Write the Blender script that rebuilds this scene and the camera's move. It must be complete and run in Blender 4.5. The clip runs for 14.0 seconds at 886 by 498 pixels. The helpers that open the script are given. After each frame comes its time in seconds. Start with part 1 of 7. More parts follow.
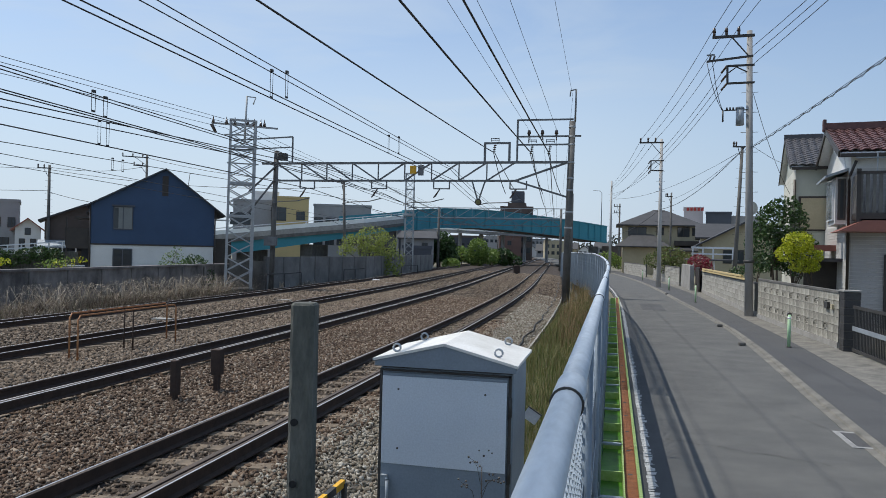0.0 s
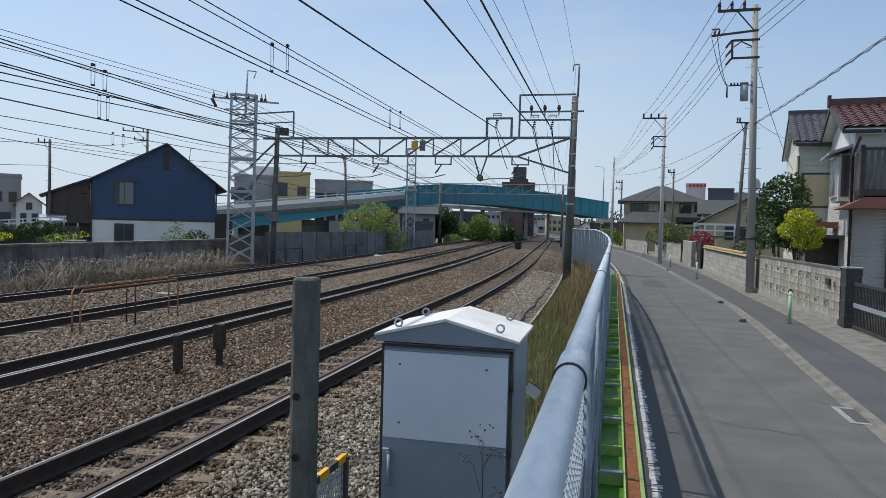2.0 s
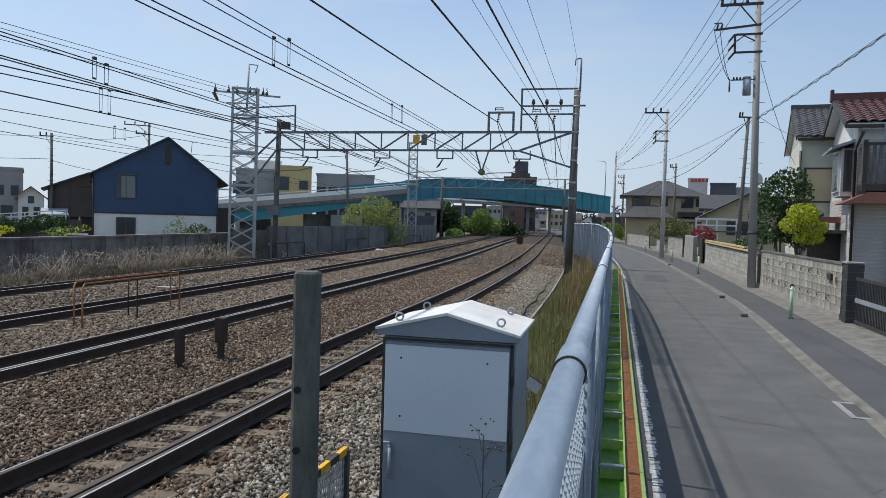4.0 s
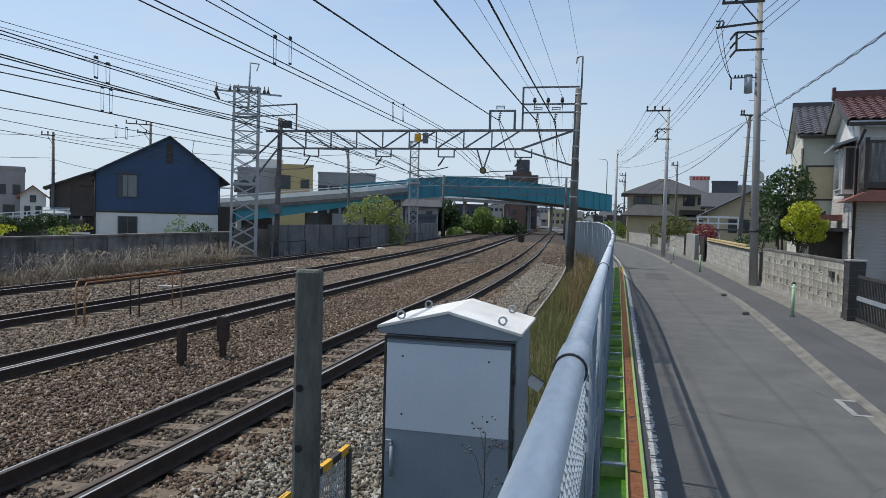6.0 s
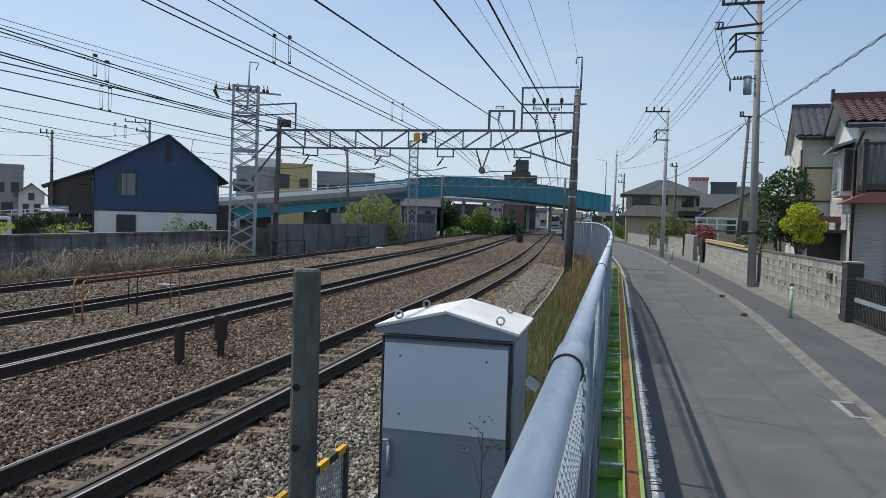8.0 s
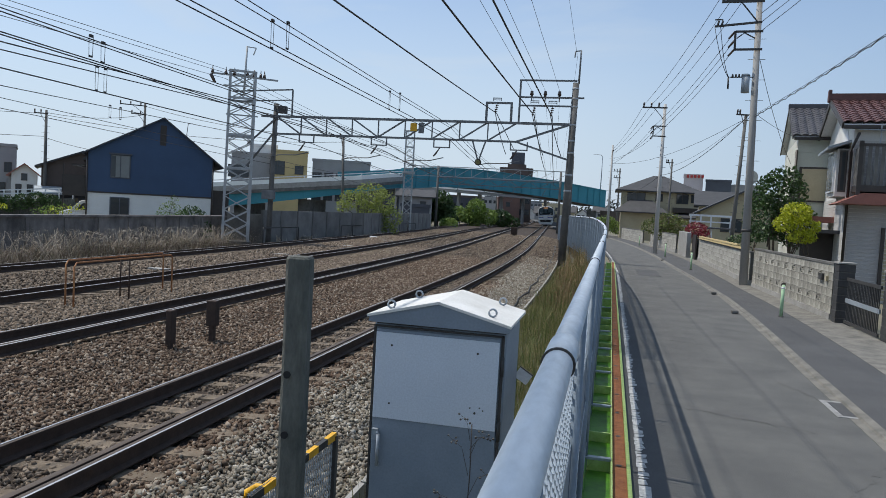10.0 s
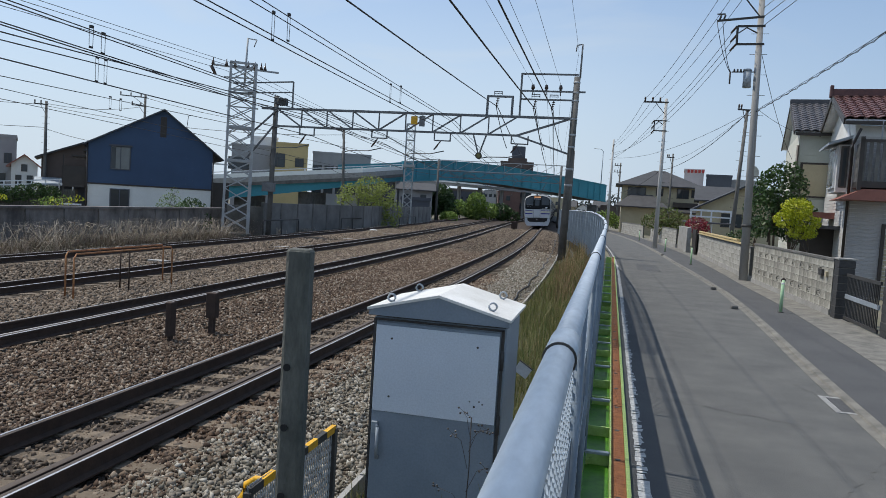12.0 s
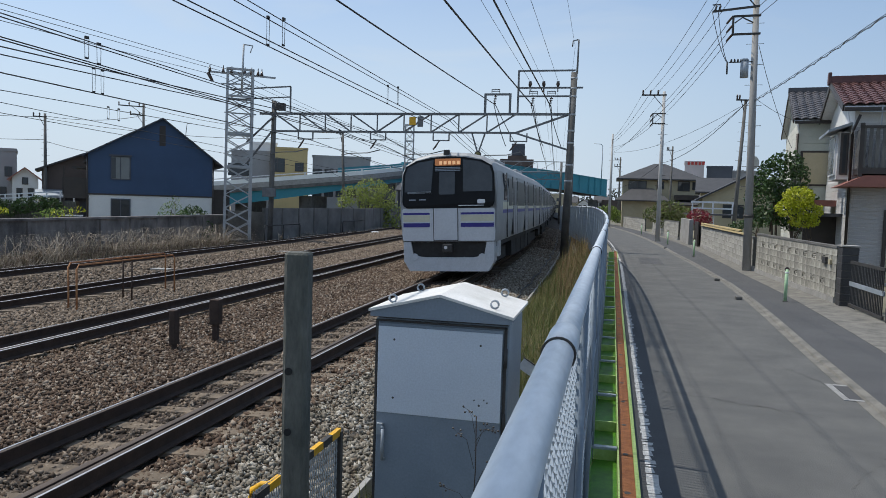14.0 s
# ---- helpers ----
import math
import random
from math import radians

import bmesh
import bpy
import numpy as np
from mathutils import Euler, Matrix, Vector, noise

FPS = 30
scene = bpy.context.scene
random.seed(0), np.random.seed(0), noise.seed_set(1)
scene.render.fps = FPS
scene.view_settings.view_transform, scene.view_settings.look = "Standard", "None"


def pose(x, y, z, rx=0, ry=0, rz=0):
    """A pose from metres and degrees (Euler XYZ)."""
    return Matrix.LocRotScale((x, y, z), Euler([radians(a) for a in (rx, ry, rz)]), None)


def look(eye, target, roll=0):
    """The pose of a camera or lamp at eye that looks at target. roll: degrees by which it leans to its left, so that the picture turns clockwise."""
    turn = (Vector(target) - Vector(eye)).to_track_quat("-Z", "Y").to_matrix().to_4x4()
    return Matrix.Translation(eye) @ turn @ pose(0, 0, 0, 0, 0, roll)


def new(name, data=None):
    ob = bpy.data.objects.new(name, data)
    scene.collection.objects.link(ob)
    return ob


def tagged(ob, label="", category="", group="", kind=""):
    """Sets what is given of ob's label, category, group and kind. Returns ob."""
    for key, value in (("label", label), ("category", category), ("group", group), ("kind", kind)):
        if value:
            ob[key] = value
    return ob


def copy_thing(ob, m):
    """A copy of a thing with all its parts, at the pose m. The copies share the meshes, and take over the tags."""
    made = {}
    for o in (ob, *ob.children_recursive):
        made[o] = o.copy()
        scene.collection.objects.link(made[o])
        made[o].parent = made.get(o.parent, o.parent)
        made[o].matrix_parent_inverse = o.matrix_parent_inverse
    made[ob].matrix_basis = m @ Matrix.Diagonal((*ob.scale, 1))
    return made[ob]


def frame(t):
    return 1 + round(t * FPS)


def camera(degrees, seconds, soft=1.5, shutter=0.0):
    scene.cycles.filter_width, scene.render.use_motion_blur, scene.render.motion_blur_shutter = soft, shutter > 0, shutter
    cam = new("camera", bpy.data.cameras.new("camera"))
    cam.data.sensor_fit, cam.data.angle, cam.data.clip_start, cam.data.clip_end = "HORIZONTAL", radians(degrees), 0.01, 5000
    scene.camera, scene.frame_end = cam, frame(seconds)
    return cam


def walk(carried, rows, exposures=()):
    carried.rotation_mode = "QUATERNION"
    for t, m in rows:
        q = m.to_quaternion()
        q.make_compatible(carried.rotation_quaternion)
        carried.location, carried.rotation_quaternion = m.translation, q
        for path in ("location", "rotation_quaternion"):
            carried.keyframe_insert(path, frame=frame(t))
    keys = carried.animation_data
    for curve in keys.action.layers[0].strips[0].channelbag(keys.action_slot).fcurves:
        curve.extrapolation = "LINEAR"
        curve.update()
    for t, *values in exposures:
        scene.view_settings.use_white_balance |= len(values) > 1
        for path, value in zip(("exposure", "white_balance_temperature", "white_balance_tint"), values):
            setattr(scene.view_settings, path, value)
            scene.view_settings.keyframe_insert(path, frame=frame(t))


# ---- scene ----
cam = camera(63, 14.0, soft=0.65)
walk(cam, [
    (0.0, pose(0.0035, -0.0115, 2.2539, 89.981, -1.348, 13.26)),
    (0.5, pose(0.0048, -0.0021, 2.2518, 89.791, -0.93, 13.316)),
    (1.0, pose(-0.0002, -0.0007, 2.2509, 89.325, -0.924, 13.332)),
    (1.5, pose(-0.004, 0.0007, 2.2511, 88.545, -1.161, 13.342)),
    (2.0, pose(-0.0024, 0.0014, 2.2509, 88.064, -1.498, 13.375)),
    (2.5, pose(-0.0024, 0.0026, 2.2503, 87.808, -1.778, 13.427)),
    (3.0, pose(-0.0, 0.0, 2.25, 87.729, -1.719, 13.435)),
    (5.5, pose(0.0018, -0.0003, 2.2486, 87.491, -1.498, 13.585)),
    (6.0, pose(0.0027, -0.0058, 2.2493, 87.485, -1.514, 13.618)),
    (6.5, pose(0.0022, -0.0061, 2.2486, 87.485, -1.645, 13.624)),
    (7.0, pose(0.0012, -0.0008, 2.2494, 87.467, -1.765, 13.644)),
    (7.5, pose(0.0049, -0.0032, 2.2487, 87.471, -1.803, 13.677)),
    (8.0, pose(0.006, -0.0036, 2.2489, 87.476, -1.784, 13.527)),
    (10.5, pose(0.0017, 0.0075, 2.248, 86.476, -3.387, 13.065)),
    (11.0, pose(-0.0027, 0.0121, 2.2476, 86.27, -3.39, 13.056)),
    (11.5, pose(-0.004, 0.0124, 2.2476, 86.255, -3.503, 13.102)),
    (12.0, pose(-0.0011, 0.0088, 2.2481, 86.248, -3.548, 13.132)),
    (12.5, pose(-0.0013, 0.0065, 2.2485, 86.233, -3.465, 13.167)),
    (13.0, pose(0.004, 0.0112, 2.2506, 86.208, -3.12, 13.204)),
    (13.5, pose(0.0066, 0.041, 2.2407, 86.241, -1.962, 13.189)),
    (14.0, pose(0.011, 0.0316, 2.2417, 86.238, -1.757, 13.215)),
])

# ---- light ----
world = bpy.data.worlds.new("sky")
scene.world = world
world.use_nodes = True
wn = world.node_tree
sky = wn.nodes.new("ShaderNodeTexSky")
sky.sky_type = "NISHITA"
sky.sun_disc = False
sky.sun_elevation = radians(61)
sky.sun_rotation = radians(-80)
sky.altitude = 0
sky.air_density = 1.0
sky.dust_density = 0.5
sky.ozone_density = 3.0
wn.nodes["Background"].inputs["Strength"].default_value = 0.15
# thin high cloud, drawn out into streaks
cloud_co = wn.nodes.new("ShaderNodeTexCoord")
cloud_map = wn.nodes.new("ShaderNodeMapping")
cloud_map.inputs["Scale"].default_value = (1.2, 2.0, 6.0)
cloud_map.inputs["Rotation"].default_value = (0.25, 0.1, 0.5)
wn.links.new(cloud_co.outputs["Generated"], cloud_map.inputs["Vector"])
cloud = wn.nodes.new("ShaderNodeTexNoise")
cloud.inputs["Scale"].default_value = 1.6
cloud.inputs["Detail"].default_value = 7
cloud.inputs["Roughness"].default_value = 0.55
cloud.inputs["Distortion"].default_value = 0.6
wn.links.new(cloud_map.outputs["Vector"], cloud.inputs["Vector"])
cloud_range = wn.nodes.new("ShaderNodeMapRange")
cloud_range.inputs["From Min"].default_value = 0.38
cloud_range.inputs["From Max"].default_value = 0.78
cloud_range.inputs["To Min"].default_value = 0.26
cloud_range.inputs["To Max"].default_value = 0.88
wn.links.new(cloud.outputs["Fac"], cloud_range.inputs["Value"])
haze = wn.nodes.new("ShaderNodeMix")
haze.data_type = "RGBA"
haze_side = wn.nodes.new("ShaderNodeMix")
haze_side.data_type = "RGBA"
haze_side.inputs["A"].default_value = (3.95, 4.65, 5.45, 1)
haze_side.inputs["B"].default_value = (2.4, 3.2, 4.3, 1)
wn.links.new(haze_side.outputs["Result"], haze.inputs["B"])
sky_part = wn.nodes.new("ShaderNodeSeparateXYZ")
wn.links.new(cloud_co.outputs["Generated"], sky_part.inputs["Vector"])
low_haze = wn.nodes.new("ShaderNodeMapRange")
low_haze.interpolation_type = "SMOOTHSTEP"
low_haze.inputs["From Min"].default_value = 0.0
low_haze.inputs["From Max"].default_value = 0.42
low_haze.inputs["To Min"].default_value = 0.92
low_haze.inputs["To Max"].default_value = 0.1
wn.links.new(sky_part.outputs["Z"], low_haze.inputs["Value"])
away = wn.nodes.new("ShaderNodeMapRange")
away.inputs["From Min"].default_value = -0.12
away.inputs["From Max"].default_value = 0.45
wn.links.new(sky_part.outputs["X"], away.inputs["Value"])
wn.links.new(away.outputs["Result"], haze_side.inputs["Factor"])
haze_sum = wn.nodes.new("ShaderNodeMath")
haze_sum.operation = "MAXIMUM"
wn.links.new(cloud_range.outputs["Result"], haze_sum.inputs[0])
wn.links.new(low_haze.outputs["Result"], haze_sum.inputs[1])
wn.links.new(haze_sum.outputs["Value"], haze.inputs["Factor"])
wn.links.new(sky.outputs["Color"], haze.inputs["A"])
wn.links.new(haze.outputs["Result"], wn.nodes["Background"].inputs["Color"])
sun_data = bpy.data.lights.new("sun", "SUN")
sun_data.energy = 3.65
sun_data.angle = radians(0.6)
sun_data.color = (1.0, 0.95, 0.87)
sun = new("sun", sun_data)
sun.matrix_world = look((-103, 18, 195), (0, 0, 0))
scene.view_settings.exposure = 0.0


# ---- materials ----
def mat(name, c1, c2=None, scale=6.0, rough=0.7, metal=0.0, bump=0.15, bscale=40.0, c3=None, vary=0.0, spec=0.5, stretch=None):
    """A surface with two scales of colour variation, fine relief and, by vary, a difference from piece to piece."""
    m = bpy.data.materials.new(name)
    m.use_nodes = True
    nt = m.node_tree
    n, l = nt.nodes, nt.links
    b = n["Principled BSDF"]
    c2 = c2 or tuple(0.75 * v for v in c1)
    tc = n.new("ShaderNodeTexCoord")
    vec = tc.outputs["Object"]
    if stretch:
        mp = n.new("ShaderNodeMapping")
        mp.inputs["Scale"].default_value = stretch
        l.new(vec, mp.inputs["Vector"])
        vec = mp.outputs["Vector"]
    big = n.new("ShaderNodeTexNoise")
    big.inputs["Scale"].default_value = scale
    big.inputs["Detail"].default_value = 6
    big.inputs["Roughness"].default_value = 0.65
    l.new(vec, big.inputs["Vector"])
    ramp = n.new("ShaderNodeValToRGB")
    ramp.color_ramp.elements[0].position = 0.32
    ramp.color_ramp.elements[1].position = 0.68
    ramp.color_ramp.elements[0].color = (*c2, 1)
    ramp.color_ramp.elements[1].color = (*c1, 1)
    if c3:
        e = ramp.color_ramp.elements.new(0.78)
        e.color = (*c3, 1)
    l.new(big.outputs["Fac"], ramp.inputs["Fac"])
    fine = n.new("ShaderNodeTexNoise")
    fine.inputs["Scale"].default_value = bscale
    fine.inputs["Detail"].default_value = 4
    l.new(vec, fine.inputs["Vector"])
    hsv = n.new("ShaderNodeHueSaturation")
    mr = n.new("ShaderNodeMapRange")
    mr.inputs["To Min"].default_value = 0.82
    mr.inputs["To Max"].default_value = 1.18
    l.new(fine.outputs["Fac"], mr.inputs["Value"])
    val = mr.outputs["Result"]
    if vary:
        oi = n.new("ShaderNodeObjectInfo")
        mr2 = n.new("ShaderNodeMapRange")
        mr2.inputs["To Min"].default_value = 1 - vary
        mr2.inputs["To Max"].default_value = 1 + vary
        l.new(oi.outputs["Random"], mr2.inputs["Value"])
        mul = n.new("ShaderNodeMath")
        mul.operation = "MULTIPLY"
        l.new(val, mul.inputs[0])
        l.new(mr2.outputs["Result"], mul.inputs[1])
        val = mul.outputs[0]
    l.new(val, hsv.inputs["Value"])
    l.new(ramp.outputs["Color"], hsv.inputs["Color"])
    l.new(hsv.outputs["Color"], b.inputs["Base Color"])
    b.inputs["Roughness"].default_value = rough
    b.inputs["Metallic"].default_value = metal
    b.inputs["Specular IOR Level"].default_value = spec
    if bump:
        bp = n.new("ShaderNodeBump")
        bp.inputs["Strength"].default_value = bump
        bp.inputs["Distance"].default_value = 0.02
        l.new(fine.outputs["Fac"], bp.inputs["Height"])
        l.new(bp.outputs["Normal"], b.inputs["Normal"])
    return m


def island_mat(name, colours, rough=0.9, spread=0.25, transl=0.0):
    """Each island of a joined mesh takes its own colour out of a few."""
    m = bpy.data.materials.new(name)
    m.use_nodes = True
    n, l = m.node_tree.nodes, m.node_tree.links
    b = n["Principled BSDF"]
    geo = n.new("ShaderNodeNewGeometry")
    ramp = n.new("ShaderNodeValToRGB")
    els = ramp.color_ramp.elements
    while len(els) < len(colours):
        els.new(0.5)
    for i, c in enumerate(colours):
        els[i].position = i / max(1, len(colours) - 1)
        els[i].color = (*c, 1)
    l.new(geo.outputs["Random Per Island"], ramp.inputs["Fac"])
    tc = n.new("ShaderNodeTexCoord")
    no = n.new("ShaderNodeTexNoise")
    no.inputs["Scale"].default_value = 0.9
    no.inputs["Detail"].default_value = 5
    l.new(tc.outputs["Object"], no.inputs["Vector"])
    mr = n.new("ShaderNodeMapRange")
    mr.inputs["To Min"].default_value = 1 - spread
    mr.inputs["To Max"].default_value = 1 + spread
    l.new(no.outputs["Fac"], mr.inputs["Value"])
    hsv = n.new("ShaderNodeHueSaturation")
    l.new(mr.outputs["Result"], hsv.inputs["Value"])
    l.new(ramp.outputs["Color"], hsv.inputs["Color"])
    l.new(hsv.outputs["Color"], b.inputs["Base Color"])
    b.inputs["Roughness"].default_value = rough
    if transl:
        out = n["Material Output"]
        tr = n.new("ShaderNodeBsdfTranslucent")
        mix = n.new("ShaderNodeMixShader")
        mix.inputs["Fac"].default_value = transl
        l.new(hsv.outputs["Color"], tr.inputs["Color"])
        l.new(b.outputs["BSDF"], mix.inputs[1])
        l.new(tr.outputs["BSDF"], mix.inputs[2])
        l.new(mix.outputs["Shader"], out.inputs["Surface"])
    return m


def glass_mat(name, tint, rough=0.05):
    m = mat(name, tint, tuple(0.8 * v for v in tint), 1.5, rough, 0, 0)
    m.node_tree.nodes["Principled BSDF"].inputs["Specular IOR Level"].default_value = 0.5
    return m


def glow_mat(name, c, strength):
    m = mat(name, c, c, bump=0)
    b = m.node_tree.nodes["Principled BSDF"]
    b.inputs["Emission Color"].default_value = (*c, 1)
    b.inputs["Emission Strength"].default_value = strength
    return m


ASPHALT = mat("asphalt", (0.124, 0.124, 0.118), (0.082, 0.083, 0.082), 1.1, 0.92, 0, 0.5, 110)
ASPHALT_NEW = mat("asphalt_new", (0.085, 0.086, 0.088), (0.062, 0.063, 0.066), 0.9, 0.92, 0, 0.4, 150)
CONCRETE = mat("concrete", (0.36, 0.35, 0.33), (0.25, 0.24, 0.22), 2.0, 0.9, 0, 0.25, 60)
WALL_GREY = mat("panel_wall", (0.23, 0.228, 0.22), (0.13, 0.13, 0.125), 0.9, 0.95, 0, 0.2, 40, vary=0.1)
TAR = mat("crack_tar", (0.07, 0.069, 0.066), (0.042, 0.042, 0.04), 8.0, 0.9)
KERB = mat("kerb_concrete", (0.21, 0.2, 0.175), (0.1, 0.097, 0.088), 3.2, 0.92, 0, 0.25, 60)
CONCRETE_OLD = mat("concrete_old", (0.17, 0.165, 0.155), (0.085, 0.083, 0.078), 1.3, 0.95, 0, 0.3, 45)
CONCRETE_DARK = mat("concrete_dark", (0.15, 0.15, 0.13), (0.055, 0.06, 0.052), 7.0, 0.92, 0, 0.5, 60, c3=(0.24, 0.235, 0.21), stretch=(1.6, 1.6, 0.5))
SLEEPER = mat("sleeper_concrete", (0.2, 0.158, 0.115), (0.11, 0.085, 0.06), 5.0, 0.95, 0, 0.3, 50, vary=0.15)
# Bed colour lowered so the gaps between stones look shaded.
GRAVEL_SHADE = mat("ballast_bed", (0.06, 0.042, 0.03), (0.026, 0.018, 0.013), 9.0, 0.97, 0, 1.0, 34)
STONE = island_mat("ballast_stone", [(0.026, 0.016, 0.01), (0.115, 0.07, 0.043), (0.055, 0.034, 0.022), (0.185, 0.132, 0.09), (0.074, 0.045, 0.029), (0.33, 0.275, 0.215), (0.1, 0.063, 0.041)], 0.92, 0.3)
STONE_FAR = island_mat("ballast_stone_mixed", [(0.045, 0.032, 0.022), (0.17, 0.126, 0.09), (0.075, 0.055, 0.039), (0.29, 0.235, 0.18), (0.095, 0.067, 0.047), (0.22, 0.178, 0.136), (0.13, 0.094, 0.066)], 0.92, 0.25)
STONE_GREY = island_mat("ballast_stone_grey", [(0.06, 0.052, 0.038), (0.23, 0.21, 0.165), (0.12, 0.09, 0.06), (0.44, 0.415, 0.36), (0.1, 0.072, 0.045), (0.3, 0.275, 0.23), (0.18, 0.15, 0.11)], 0.92, 0.25)
SOIL = mat("soil", (0.085, 0.075, 0.045), (0.05, 0.045, 0.028), 1.2, 0.98, 0, 0.5, 25)
EARTH = mat("earth", (0.2, 0.18, 0.14), (0.13, 0.13, 0.085), 0.25, 0.98, 0, 0.3, 12)
RAIL_RUST = mat("rail_rust", (0.06, 0.037, 0.027), (0.032, 0.021, 0.016), 8.0, 0.85, 0, 0.2, 60)
RAIL_BRIGHT = mat("rail_running_band", (0.68, 0.66, 0.64), (0.56, 0.54, 0.52), 3.0, 0.38, 0.8, 0.02, 60)
RAIL_TOP = mat("rail_top", (0.1, 0.075, 0.06), (0.055, 0.042, 0.034), 2.0, 0.75, 0.1, 0.03, 80)
GALV = mat("galvanised_pipe", (0.55, 0.61, 0.665), (0.42, 0.48, 0.535), 16.0, 0.58, 0.25, 0.06, 55, stretch=(1, 0.35, 1))
SHEET = mat("blue_grey_sheet", (0.2, 0.25, 0.3), (0.15, 0.19, 0.235), 3.0, 0.55, 0.2, 0.04, 50)
GALV_DULL = mat("galvanised_dull", (0.36, 0.4, 0.44), (0.26, 0.3, 0.33), 4.0, 0.6, 0.3, 0.05, 50)
STEEL_PAINT = mat("grey_steel_paint", (0.43, 0.45, 0.46), (0.33, 0.345, 0.35), 2.5, 0.65, 0.1, 0.05, 40)
# Steel paint copied darker: the gantry's backlit shade is in the colour.
GANTRY_STEEL = mat("backlit_gantry_steel", (0.2, 0.21, 0.215), (0.12, 0.125, 0.13), 2.5, 0.7, 0.1, 0.08, 40)
DARK_STEEL = mat("dark_steel", (0.07, 0.068, 0.066), (0.045, 0.043, 0.042), 5.0, 0.6, 0.3, 0.1, 50)
INSULATOR = mat("insulator", (0.1, 0.07, 0.055), (0.06, 0.045, 0.04), 5.0, 0.3)
WIRE = mat("wire_black", (0.03, 0.03, 0.032), (0.022, 0.022, 0.024), 3.0, 0.6, 0, 0)
CABINET = mat("cabinet_paint", (0.62, 0.675, 0.74), (0.56, 0.615, 0.68), 1.6, 0.5, 0, 0.04, 90)
CABINET_LOW = mat("cabinet_lower_paint", (0.225, 0.27, 0.32), (0.18, 0.22, 0.265), 2.2, 0.5, 0, 0.05, 70)
CABINET_ROOF = mat("cabinet_roof_paint", (0.78, 0.77, 0.74), (0.6, 0.585, 0.54), 3.0, 0.45, 0, 0.04, 80)
GREEN = mat("green_paint", (0.085, 0.26, 0.012), (0.035, 0.13, 0.008), 7.0, 0.5, 0, 0.06, 40)
LIME = mat("lime_edge_paint", (0.4, 0.52, 0.2), (0.27, 0.4, 0.1), 20.0, 0.65, 0, 0.15, 90)
RUST_STRIP = mat("rusty_checker", (0.3, 0.115, 0.04), (0.19, 0.065, 0.025), 12.0, 0.85, 0, 0.5, 120)
FADED_PAINT = mat("faded_paint", (0.34, 0.34, 0.33), (0.16, 0.16, 0.16), 9.0, 0.85, 0, 0.2, 60)
WHITE_LINE = mat("road_paint", (0.62, 0.62, 0.6), (0.3, 0.3, 0.295), 18.0, 0.8, 0, 0.2, 60)
TEAL = mat("teal_girder", (0.036, 0.25, 0.32), (0.026, 0.195, 0.25), 0.15, 0.5, 0, 0.03, 6)
PARAPET = mat("parapet", (0.86, 0.87, 0.83), (0.78, 0.79, 0.75), 0.4, 0.8)
BLUE_WALL = mat("blue_siding", (0.034, 0.074, 0.155), (0.026, 0.058, 0.125), 0.5, 0.55, 0, 0.04, 30)
WHITE_WALL = mat("white_wall", (0.72, 0.72, 0.7), (0.62, 0.62, 0.6), 0.7, 0.8, 0, 0.05, 40)
GREY_SIDING = mat("grey_siding", (0.58, 0.57, 0.55), (0.5, 0.49, 0.47), 0.8, 0.75, 0, 0.05, 40)
# Darker tone of the grey siding, for the house front only.
SIDING_DARK = mat("dark_front_siding", (0.42, 0.41, 0.41), (0.34, 0.335, 0.335), 0.9, 0.75, 0, 0.05, 40)
# Lighter copy of the greenish siding; sunlight on the gable is in the colour.
SIDING_GREEN_LIT = mat("sunlit_green_siding", (0.66, 0.65, 0.57), (0.58, 0.57, 0.5), 0.8, 0.75, 0, 0.05, 40)
SIDING_GREEN = mat("greenish_siding", (0.47, 0.49, 0.43), (0.4, 0.42, 0.37), 0.8, 0.75, 0, 0.05, 40)
CREAM_WALL = mat("cream_wall", (0.46, 0.4, 0.27), (0.38, 0.33, 0.22), 0.6, 0.85, 0, 0.1, 30)
YELLOW_WALL = mat("yellow_wall", (0.58, 0.45, 0.22), (0.48, 0.38, 0.19), 0.3, 0.85)
GREY_WALL = mat("grey_wall", (0.33, 0.33, 0.33), (0.25, 0.25, 0.255), 0.3, 0.85)
DARK_WALL = mat("dark_wall", (0.09, 0.1, 0.12), (0.065, 0.07, 0.085), 0.3, 0.8)
BROWN_WALL = mat("brown_wall", (0.13, 0.1, 0.085), (0.085, 0.065, 0.055), 0.5, 0.9)
BRICK_BROWN = mat("brick_brown_wall", (0.2, 0.115, 0.09), (0.14, 0.085, 0.07), 0.5, 0.9)
PINK_WALL = mat("pale_pink_wall", (0.62, 0.55, 0.54), (0.54, 0.48, 0.47), 0.3, 0.85)
RED_TILE = mat("red_tile", (0.115, 0.045, 0.04), (0.07, 0.03, 0.028), 6.0, 0.5, 0, 0.1, 40, vary=0.2)
GREY_TILE = mat("grey_tile", (0.085, 0.083, 0.09), (0.055, 0.054, 0.06), 5.0, 0.5, 0, 0.1, 40, vary=0.2)
FAR_TILE = mat("far_roof_tile", (0.062, 0.061, 0.063), (0.038, 0.038, 0.04), 1.2, 0.6, 0, 0.2, 12)
DARK_TRIM = mat("dark_trim", (0.045, 0.035, 0.03), (0.03, 0.025, 0.022), 4.0, 0.5)
RED_METAL = mat("red_sheet_metal", (0.3, 0.11, 0.08), (0.22, 0.08, 0.06), 4.0, 0.5)
PANE = glass_mat("window_pane", (0.045, 0.052, 0.057))
PANE_PALE = glass_mat("frosted_pane", (0.2, 0.215, 0.215), 0.25)
